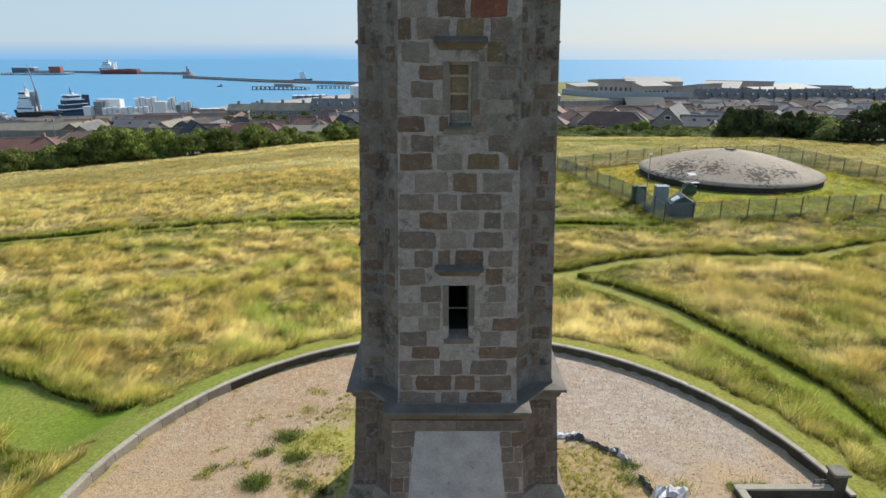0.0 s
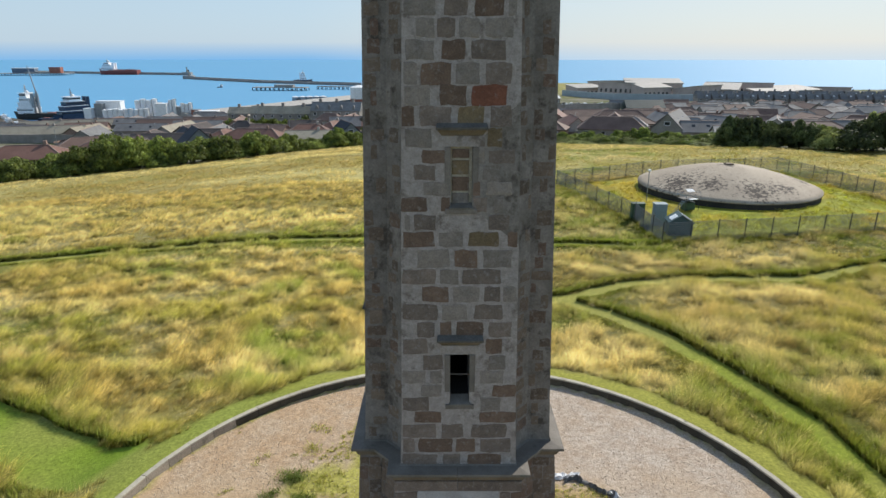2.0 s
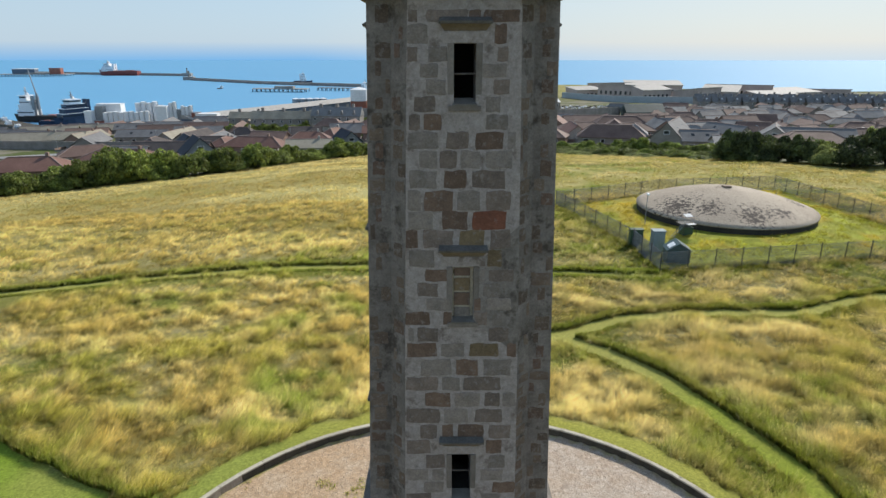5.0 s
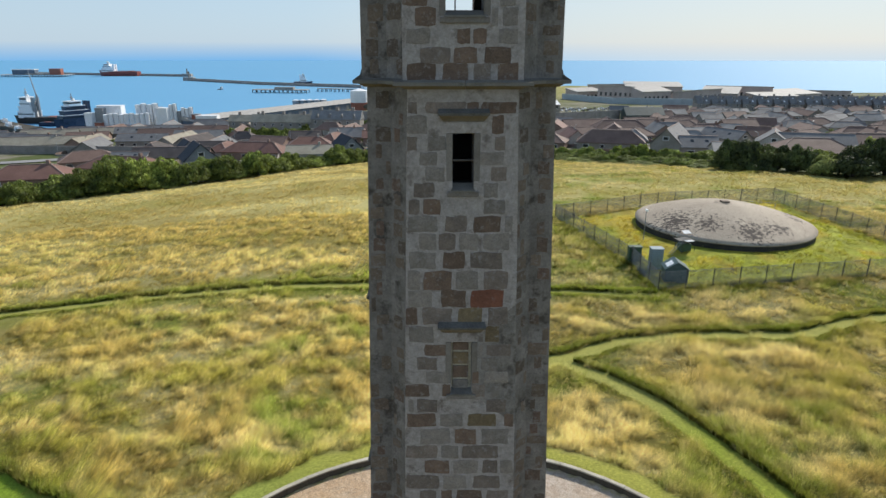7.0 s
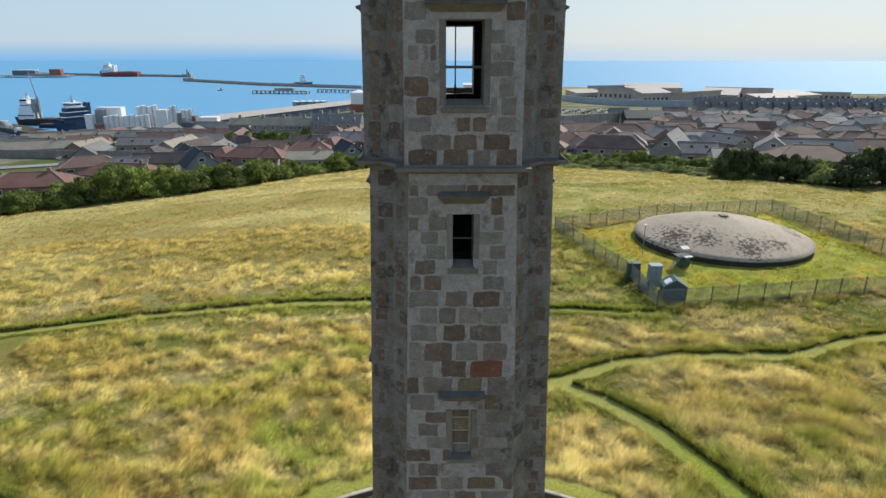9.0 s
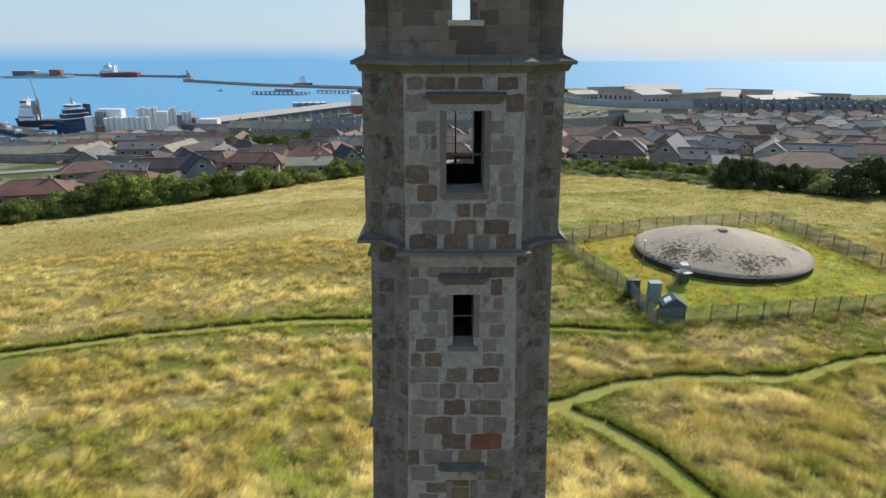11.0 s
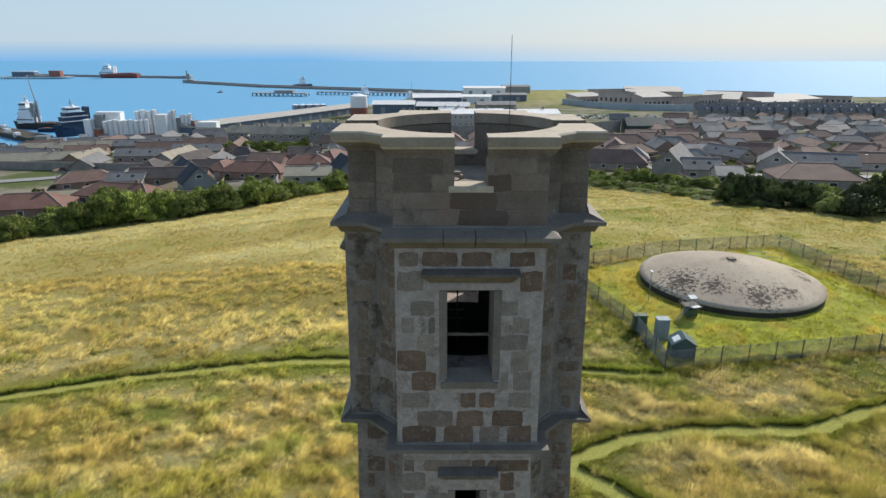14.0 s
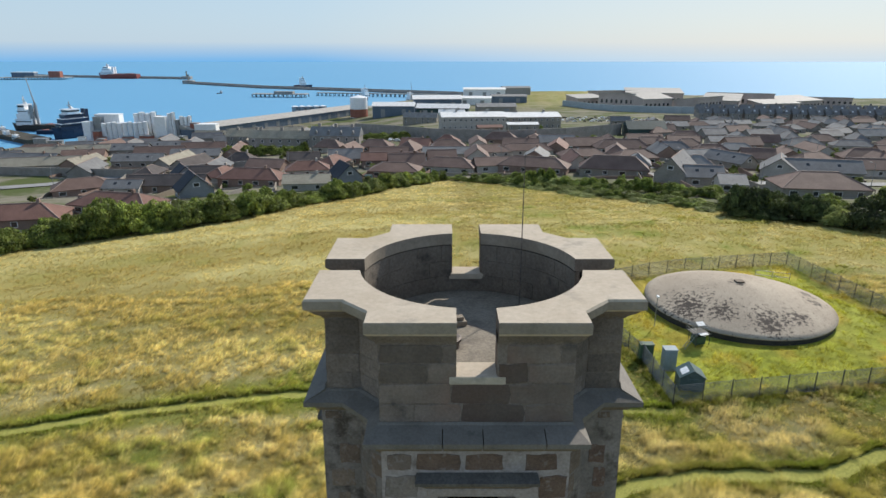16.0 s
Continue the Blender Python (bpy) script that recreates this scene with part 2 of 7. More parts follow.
STONE_TONES = {"g": stone_tone("grey granite block", (0.226, 0.189, 0.162), 0.52), "d": stone_tone("grey-brown block", (0.184, 0.142, 0.117), 0.54), "b": stone_tone("dark brown block", (0.156, 0.102, 0.073), 0.56),
               "r": stone_tone("red sandstone block", (0.215, 0.083, 0.05), 0.60), "o": stone_tone("ochre block", (0.182, 0.13, 0.073), 0.56)}
M["stone_fill"] = set_curve_material("rubble stone joined", stone_island_nodes)


def ground_nodes(nt, b):
    """Grass country: the kind of cover comes as the mesh's own attribute 'cover' (mown, long, gravel), the rest from noise."""
    n, l = nt.nodes.new, nt.links.new
    geo = n("ShaderNodeNewGeometry")

    def tex(s, d=5, r=0.6, stretch=None):
        t = n("ShaderNodeTexNoise")
        t.inputs["Scale"].default_value, t.inputs["Detail"].default_value, t.inputs["Roughness"].default_value = s, d, r
        if stretch:
            mp = n("ShaderNodeMapping")
            mp.inputs["Scale"].default_value = stretch
            l(geo.outputs["Position"], mp.inputs["Vector"])
            l(mp.outputs[0], t.inputs["Vector"])
        else:
            l(geo.outputs["Position"], t.inputs["Vector"])
        return t.outputs["Fac"]

    def rng(v, a, z, lo=0.0, hi=1.0):
        r = n("ShaderNodeMapRange")
        for k, x in (("From Min", a), ("From Max", z), ("To Min", lo), ("To Max", hi)):
            r.inputs[k].default_value = x
        l(v, r.inputs["Value"])
        return r.outputs[0]

    def mix(f, a, z, mode="MIX"):
        x = n("ShaderNodeMix")
        x.data_type, x.blend_type = "RGBA", mode
        for v, i in ((f, 0), (a, 6), (z, 7)):
            if isinstance(v, (tuple, float, int)):
                x.inputs[i].default_value = v
            else:
                l(v, x.inputs[i])
        return x.outputs[2]

    at = n("ShaderNodeAttribute")
    at.attribute_name = "cover"
    sep = n("ShaderNodeSeparateColor")
    l(at.outputs["Color"], sep.inputs[0])
    tn = n("ShaderNodeAttribute")
    tn.attribute_name = "tint"
    far = mix(rng(tex(0.035, 6, 0.7), 0.42, 0.58), (0.085, 0.105, 0.035, 1), (0.22, 0.2, 0.155, 1))
    px = n("ShaderNodeSeparateXYZ")
    l(geo.outputs["Position"], px.inputs[0])
    side = rng(px.outputs["X"], -5.0, 4.0)
    gravel = mix(rng(tex(1.1, 5), 0.35, 0.65), mix(side, (0.53, 0.375, 0.235, 1), (0.49, 0.395, 0.305, 1)), mix(side, (0.55, 0.43, 0.305, 1), (0.53, 0.455, 0.38, 1)))
    gravel = mix(rng(tex(14, 4, 0.8), 0.32, 0.68), mix(1.0, gravel, (0.6, 0.6, 0.6, 1), "MULTIPLY"), mix(1.0, gravel, (1.3, 1.3, 1.3, 1), "MULTIPLY"))
    gravel = mix(rng(tex(4.0, 3, 0.6), 0.38, 0.62), mix(1.0, gravel, (0.82, 0.79, 0.76, 1), "MULTIPLY"), gravel)
    bare = n("ShaderNodeMath")
    bare.operation = "MULTIPLY"
    l(rng(px.outputs["Y"], 19.5, 16.0), bare.inputs[0])
    l(rng(tex(0.5, 4), 0.34, 0.56), bare.inputs[1])
    gravel = mix(bare.outputs[0], gravel, mix(rng(tex(9, 4, 0.7), 0.35, 0.65), (0.43, 0.30, 0.18, 1), (0.60, 0.44, 0.275, 1)))
    col = tn.outputs["Color"]
    col = mix(rng(tex(7, 5, 0.75), 0.3, 0.7, 0.0, 1.0), mix(1.0, col, (0.55, 0.55, 0.55, 1), "MULTIPLY"), mix(1.0, col, (1.4, 1.4, 1.4, 1), "MULTIPLY"))
    col = mix(sep.outputs[2], col, far)
    col = mix(sep.outputs[1], col, gravel)
    l(col, b.inputs["Base Color"])
    b.inputs["Roughness"].default_value = 0.95
    b.inputs["Specular IOR Level"].default_value = 0.1
    bp = n("ShaderNodeBump")
    bp.inputs["Strength"].default_value, bp.inputs["Distance"].default_value = 0.7, 0.06
    l(tex(9, 5, 0.75), bp.inputs["Height"])
    l(bp.outputs[0], b.inputs["Normal"])


M["ground"] = set_curve_material("grassland", ground_nodes)


def grass_nodes(nt, b):
    n, l = nt.nodes.new, nt.links.new
    geo, at = n("ShaderNodeNewGeometry"), n("ShaderNodeAttribute")
    at.attribute_name = "tint"
    v = n("ShaderNodeMapRange")
    v.inputs["To Min"].default_value, v.inputs["To Max"].default_value = 0.68, 1.32
    l(geo.outputs["Random Per Island"], v.inputs["Value"])
    s = n("ShaderNodeVectorMath")
    s.operation = "SCALE"
    l(at.outputs["Color"], s.inputs[0])
    l(v.outputs[0], s.inputs["Scale"])
    l(s.outputs[0], b.inputs["Base Color"])
    b.inputs["Roughness"].default_value = 0.55
    b.inputs["Specular IOR Level"].default_value = 0.3
    tr, mx = n("ShaderNodeBsdfTranslucent"), n("ShaderNodeMixShader")
    l(s.outputs[0], tr.inputs["Color"])
    mx.inputs[0].default_value = 0.5
    l(b.outputs[0], mx.inputs[1])
    l(tr.outputs[0], mx.inputs[2])
    l(mx.outputs[0], nt.nodes["Material Output"].inputs["Surface"])


M["grass"] = set_curve_material("grass blades", grass_nodes)


def sea_nodes(nt, b):
    n, l = nt.nodes.new, nt.links.new
    geo, t, mp = n("ShaderNodeNewGeometry"), n("ShaderNodeTexNoise"), n("ShaderNodeMapping")
    mp.inputs["Scale"].default_value = (1.0, 2.2, 1.0)
    t.inputs["Scale"].default_value, t.inputs["Detail"].default_value, t.inputs["Roughness"].default_value = 0.05, 6, 0.65
    l(geo.outputs["Position"], mp.inputs[0])
    l(mp.outputs[0], t.inputs["Vector"])
    bp = n("ShaderNodeBump")
    bp.inputs["Strength"].default_value, bp.inputs["Distance"].default_value = 0.35, 2.0
    l(t.outputs["Fac"], bp.inputs["Height"])
    l(bp.outputs[0], b.inputs["Normal"])
    b.inputs["Base Color"].default_value = (0.118, 0.34, 0.55, 1)
    b.inputs["Roughness"].default_value = 0.75
    b.inputs["Specular IOR Level"].default_value = 0.34


M["sea"] = set_curve_material("sea water", sea_nodes)
for key, d_, l_ in (("roof_dark", (0.020, 0.024, 0.035), (0.040, 0.045, 0.060)), ("roof_umber", (0.062, 0.052, 0.05), (0.1, 0.085, 0.08)), ("roof_brown", (0.145, 0.093, 0.076), (0.205, 0.137, 0.112)), ("roof_red", (0.159, 0.084, 0.066), (0.215, 0.118, 0.093)), ("roof_grey", (0.132, 0.132, 0.134), (0.202, 0.202, 0.202)),
                    ("roof_slate", (0.172, 0.172, 0.172), (0.249, 0.249, 0.245)), ("roof_white", (0.66, 0.66, 0.65), (0.78, 0.78, 0.77)), ("roof_pale", (0.34, 0.32, 0.29), (0.46, 0.44, 0.41)), ("ridge_tile", (0.26, 0.19, 0.16), (0.34, 0.26, 0.22)), ("roof_lichen", (0.25, 0.225, 0.175), (0.35, 0.32, 0.25))):
    M[key] = material(key, d_, l_, 0.3, 5, rough=0.75, bump=0.2, bump_d=0.05)
for key, d_, l_ in (("harl", (0.38, 0.35, 0.315), (0.50, 0.465, 0.425)), ("harl_grey", (0.25, 0.225, 0.195), (0.35, 0.32, 0.275)), ("harl_blue", (0.20, 0.215, 0.235), (0.27, 0.285, 0.305)), ("granite", (0.23, 0.21, 0.19), (0.33, 0.305, 0.28)), ("brick", (0.22, 0.15, 0.12), (0.31, 0.22, 0.18))):
    M[key] = material(key, d_, l_, 0.3, 6, rough=0.9, bump=0.15, bump_d=0.03)
M["far_harl"] = material("pinkish block wall", (0.40, 0.33, 0.30), (0.52, 0.45, 0.415), 0.1, 2, bump=0)
M["pale_panel"] = material("pale blue-grey concrete panels", (0.33, 0.38, 0.41), (0.42, 0.47, 0.50), 0.1, 2, bump=0)
M["pane"] = material("window glass", (0.02, 0.025, 0.03), (0.04, 0.045, 0.05), 0.5, 2, rough=0.12, bump=0, spec=0.6)
M["asphalt"] = material("asphalt", (0.22, 0.22, 0.215), (0.29, 0.285, 0.28), 0.2, 5, bump=0.1)
M["quay"] = material("quay concrete", (0.26, 0.25, 0.235), (0.37, 0.355, 0.33), 0.05, 0.8, bump=0.1)
M["navy"] = material("navy hull paint", (0.015, 0.03, 0.06), (0.025, 0.045, 0.085), 0.1, 1, rough=0.4, bump=0)
M["hull_red"] = material("red hull paint", (0.22, 0.06, 0.05), (0.28, 0.085, 0.07), 0.1, 1, rough=0.5, bump=0)
M["shed_blue"] = material("blue-grey cladding", (0.10, 0.14, 0.19), (0.15, 0.19, 0.25), 0.1, 1, rough=0.5, bump=0)
M["shed_green"] = material("dark green cladding", (0.025, 0.055, 0.055), (0.045, 0.08, 0.08), 0.1, 1, rough=0.5, bump=0)
M["rust"] = material("orange red paint", (0.3, 0.11, 0.08), (0.38, 0.16, 0.115), 0.1, 1, bump=0)
M["tarp_pale"] = material("pale plastic sheeting", (0.30, 0.31, 0.33), (0.75, 0.76, 0.78), 2.5, 12, rough=0.4, bump=0.4, bump_d=0.05)
M["tarp"] = material("torn plastic sheeting", (0.02, 0.02, 0.022), (0.2, 0.2, 0.2), 1.6, 9, rough=0.45, bump=0.4, bump_d=0.05)


def let_light(m, amount):
    """Leaves pass some light through."""
    nt = m.node_tree
    b = nt.nodes["Principled BSDF"]
    tr, mx = nt.nodes.new("ShaderNodeBsdfTranslucent"), nt.nodes.new("ShaderNodeMixShader")
    nt.links.new(b.inputs["Base Color"].links[0].from_socket, tr.inputs["Color"])
    mx.inputs[0].default_value = amount
    nt.links.new(b.outputs[0], mx.inputs[1])
    nt.links.new(tr.outputs[0], mx.inputs[2])
    nt.links.new(mx.outputs[0], nt.nodes["Material Output"].inputs["Surface"])


let_light(M["leaf"], 0.3)
let_light(M["leaf2"], 0.4)
let_light(M["leaf3"], 0.3)
M["damp_stone"] = material("damp inner stone", (0.16, 0.135, 0.107), (0.245, 0.208, 0.168), 1.5, 22, bump=0.5, per_island=0.35, stain=((0.055, 0.05, 0.043), 1.0, 0.57))


# ---- shared mesh helpers ----
def mesh_from(name, verts, faces, mat=None, smooth=False):
    me = bpy.data.meshes.new(name)
    me.from_pydata([tuple(v) for v in verts], [], faces)
    me.update()
    if mat:
        me.materials.append(mat)
    if smooth:
        me.shade_smooth()
    return me


def part(name, bm, mat, parent=None, label="", smooth=False):
    """Links a bmesh as one mesh object under a thing or a part."""
    me = bpy.data.meshes.new(name)
    bmesh.ops.recalc_face_normals(bm, faces=bm.faces)
    bm.to_mesh(me)
    bm.free()
    me.materials.append(mat)
    if smooth:
        me.shade_smooth()
    ob = new(name, me)
    ob.parent = parent
    if label:
        ob["label"] = label
    return ob


def empty(name, m, label, category, group="", kind=""):
    ob = new(name)
    ob.matrix_world = m
    return tagged(ob, label, category, group, kind)


def add_box(bm, x0, x1, y0, y1, z0, z1, bevel=0.0, m=None):
    vs = [bm.verts.new((x, y, z)) for z in (z0, z1) for x, y in ((x0, y0), (x1, y0), (x1, y1), (x0, y1))]
    fs = [(3, 2, 1, 0), (4, 5, 6, 7), (0, 1, 5, 4), (1, 2, 6, 5), (2, 3, 7, 6), (3, 0, 4, 7)]
    faces = [bm.faces.new([vs[i] for i in f]) for f in fs]
    if m is not None:
        bmesh.ops.transform(bm, matrix=m, verts=vs)
    if bevel:
        edges = list({e for f in faces for e in f.edges})
        bmesh.ops.bevel(bm, geom=edges, offset=bevel, segments=2, profile=0.6, affect="EDGES")
    return bm


def box(x0, x1, y0, y1, z0, z1, bevel=0.0, m=None):
    return add_box(bmesh.new(), x0, x1, y0, y1, z0, z1, bevel, m)


def add_tube(bm, a, b, r, r2=None, sides=8):
    a, b = Vector(a), Vector(b)
    q = (b - a).to_track_quat("Z", "Y").to_matrix()
    r2 = r if r2 is None else r2
    rings = []
    for p, rad in ((a, r), (b, r2)):
        rings.append([bm.verts.new(p + q @ Vector((rad * math.cos(2 * math.pi * i / sides), rad * math.sin(2 * math.pi * i / sides), 0))) for i in range(sides)])
    for i in range(sides):
        j = (i + 1) % sides
        bm.faces.new((rings[0][i], rings[0][j], rings[1][j], rings[1][i]))
    bm.faces.new(rings[0][::-1])
    bm.faces.new(rings[1])
    return bm


def loft(rings, bm=None):
    """A closed solid through rings of equal length."""
    bm = bm or bmesh.new()
    rows = [[bm.verts.new(p) for p in ring] for ring in rings]
    k = len(rows[0])
    for a, b in zip(rows, rows[1:]):
        for i in range(k):
            j = (i + 1) % k
            bm.faces.new((a[i], a[j], b[j], b[i]))
    bm.faces.new(rows[0][::-1])
    bm.faces.new(rows[-1])
    return bm


# ---- the land ----
CX, CY = 0.34, 15.2                       # the tower's axis
WALL_R = 12.0                             # the low round wall
WCX, WCY = 0.5, 14.3


def smooth_step(a, b, v):
    t = np.clip((v - a) / (b - a), 0, 1)
    return t * t * (3 - 2 * t)


COAST = ([-3500, -900, -420, -370, -235, -136, -113, 122, 260, 600, 1500, 3500], [430, 490, 560, 600, 645, 880, 1000, 1150, 1120, 980, 900, 850])


def land(x, y):
    """Height of the ground in metres, for numbers or arrays."""
    x, y = np.asarray(x, float), np.asarray(y, float)
    r = np.hypot(x - WCX, y - WCY)
    field = np.interp(y, [-80, 20, 45, 75, 110, 150, 200, 330, 520, 700, 850, 5000], [-3, -0.1, 0.05, -0.3, -1.1, -6.3, -11.8, -19, -29, -37, -41, -60])
    side = np.interp(x, [-900, -400, -120, -60, -20, 20, 60, 130, 400, 900], [-24, -20, -9, -4.6, -0.9, 0.1, 0.4, -0.5, 0, 2])
    field = field + side * smooth_step(15, 110, y) * np.where(x < 0, 1 - 0.5 * smooth_step(110, 160, y), 1)
    # the reservoir stands on a low grass bank
    field = field + 0.5 * smooth_step(15.5, 10.5, np.hypot(x - 33.35, y - 70.9))
    yc = np.interp(x, *COAST)
    # the town runs down to the quays
    low = np.maximum(smooth_step(430, 640, y) * smooth_step(40, -160, x), smooth_step(335, 500, y) * smooth_step(-150, -260, x))
    field = np.maximum(field * (1 - low) + (SEA + 4.5) * low, SEA + 4.5)
    # a green rise before the point
    field = field + 9 * np.exp(-((x - 200) / 110) ** 2 - ((y - 960) / 120) ** 2)
    k = smooth_step(0, 7, y - yc)
    field = field * (1 - k) + (SEA - 8) * k
    mound = 1.55 - 0.35 * np.clip(r / WALL_R, 0, 1) ** 2
    k = smooth_step(WALL_R + 0.6, WALL_R + 5.5, r)
    mound = np.where(r < WALL_R + 0.15, mound, 1.32)
    return mound * (1 - k) + field * k


def land_at(x, y):
    return float(land(x, y))


def dist_polyline(x, y, pts):
    d = np.full(np.shape(x), 1e9)
    for (ax, ay), (bx, by) in zip(pts, pts[1:]):
        dx, dy = bx - ax, by - ay
        t = np.clip(((x - ax) * dx + (y - ay) * dy) / (dx * dx + dy * dy), 0, 1)
        d = np.minimum(d, np.hypot(x - ax - t * dx, y - ay - t * dy))
    return d


LATTICE = np.random.default_rng(5).random((256, 256))


def value_noise(x, y, size, seed=0):
    u, v = np.asarray(x, float) / size + seed * 17.3, np.asarray(y, float) / size + seed * 41.7
    i, j = np.floor(u).astype(int), np.floor(v).astype(int)
    f, g = u - i, v - j
    f, g = f * f * (3 - 2 * f), g * g * (3 - 2 * g)
    at = lambda a, b: LATTICE[a % 256, b % 256]
    return (at(i, j) * (1 - f) + at(i + 1, j) * f) * (1 - g) + (at(i, j + 1) * (1 - f) + at(i + 1, j + 1) * f) * g


def fractal(x, y, size, seed=0):
    return sum(value_noise(x, y, size / 2 ** o, seed + o) * 0.5 ** o for o in range(4)) / 1.875


PATHS = [
    (0.68, [(7.6, 38.6), (10.4, 36.2), (12.9, 32.8), (15.0, 28.2), (16.6, 24.0), (17.1, 19.0), (16.0, 10.0)]),
    (0.62, [(4.0, 36.0), (7.8, 38.4), (13.2, 41.3), (17.7, 42.1), (27.1, 42.2), (31.8, 44.3), (36.5, 45.6), (60.0, 47.0)]),
    (0.62, [(-60.0, 40.0), (-37.4, 47.4), (-27.0, 50.6), (-13.5, 53.2), (-4.0, 53.4), (0.0, 47.0), (3.0, 40.0), (5.0, 36.5)]),
    (1.55, [(-13.4, 20.2), (-19.2, 23.0), (-26.2, 26.6), (-40.0, 29.0)]),
    (0.45, [(1.0, 50.6), (6.0, 51.4), (12.3, 51.1), (15.3, 50.4), (18.8, 50.0)]),
]
FENCE = [(19.2, 51.2), (19.0, 58.6), (14.6, 77.4), (27.0, 82.0), (37.8, 85.6), (48.0, 87.2), (49.0, 77.0), (50.2, 67.0), (53.0, 56.5)]
DOME = (33.35, 70.9, 9.85)
FIELD_EDGE = [(-140, 84), (-87, 111), (-76, 117), (-68, 121), (-55, 127.5), (-48, 130.5), (-41, 138), (-33, 149), (-23, 162), (-8, 193), (2, 202), (14, 192), (22, 182), (33, 166), (44, 151), (50, 141), (54, 130), (57.5, 116), (65.5, 109), (75, 105.5), (140, 98)]


PATCHES = [((-2.6, 23.0), (-3.6, 22.1), (-4.9, 19.7), (-5.5, 18.2), (-5.3, 16.2), (-4.0, 14.5), (-2.6, 14.0)), ((3.3, 18.2), (5.0, 18.2), (5.8, 17.4), (6.3, 16.2), (6.3, 14.4), (3.3, 14.0))]


def inside(x, y, poly):
    c = np.zeros(np.shape(x), bool)
    for (ax, ay), (bx, by) in zip(poly, poly[1:] + poly[:1]):
        hit_ = ((ay > y) != (by > y)) & (x < (bx - ax) * (y - ay) / (by - ay + 1e-12) + ax)
        c ^= hit_
    return c


def cover(x, y):
    """long grass, gravel, built-up land: 0 to 1 each."""
    r = np.hypot(x - WCX, y - WCY)
    wob = 0.25 * np.sin(x * 1.7 + y * 0.6) + 0.2 * np.sin(y * 2.3 - x * 0.9)
    long_ = smooth_step(WALL_R + 1.5, WALL_R + 2.0, r + wob * 0.8)
    for w, pts in PATHS:
        long_ = np.minimum(long_, smooth_step(w - 0.15, w + 0.25, dist_polyline(x, y, pts) + wob * 0.6))
    long_ = np.minimum(long_, 1 - 0.85 * inside(x, y, FENCE))
    long_ = np.maximum(long_, smooth_step(0.75, 0.5, dist_polyline(x, y, FENCE + FENCE[:1]) + wob * 0.5))
    gravel = 1.0 - smooth_step(WALL_R - 0.1, WALL_R + 0.05, r)
    bald = fractal(x, y, 1.3, 44)
    for k, poly in enumerate(PATCHES):
        gravel = gravel * (1 - inside(x, y, list(poly)) * smooth_step(0.42 - 0.1 * k, 0.55 - 0.1 * k, bald))
    edge_y = np.interp(x, [p[0] for p in FIELD_EDGE], [p[1] for p in FIELD_EDGE])
    far = smooth_step(-3, 5, y - edge_y) * (1 - 0.8 * np.exp(-((x - 190) / 120) ** 2 - ((y - 930) / 170) ** 4))
    return long_, gravel, far


TAN, STRAW, OLIVE, GREEN = np.array((0.48, 0.385, 0.14)), np.array((0.75, 0.645, 0.34)), np.array((0.345, 0.325, 0.065)), np.array((0.2, 0.275, 0.035))
BLADE = np.array((1.46, 1.40, 1.14))          # single blades are paler than the whole sward
MOWN, VERGE = np.array((0.21, 0.265, 0.026)), np.array((0.29, 0.29, 0.06))


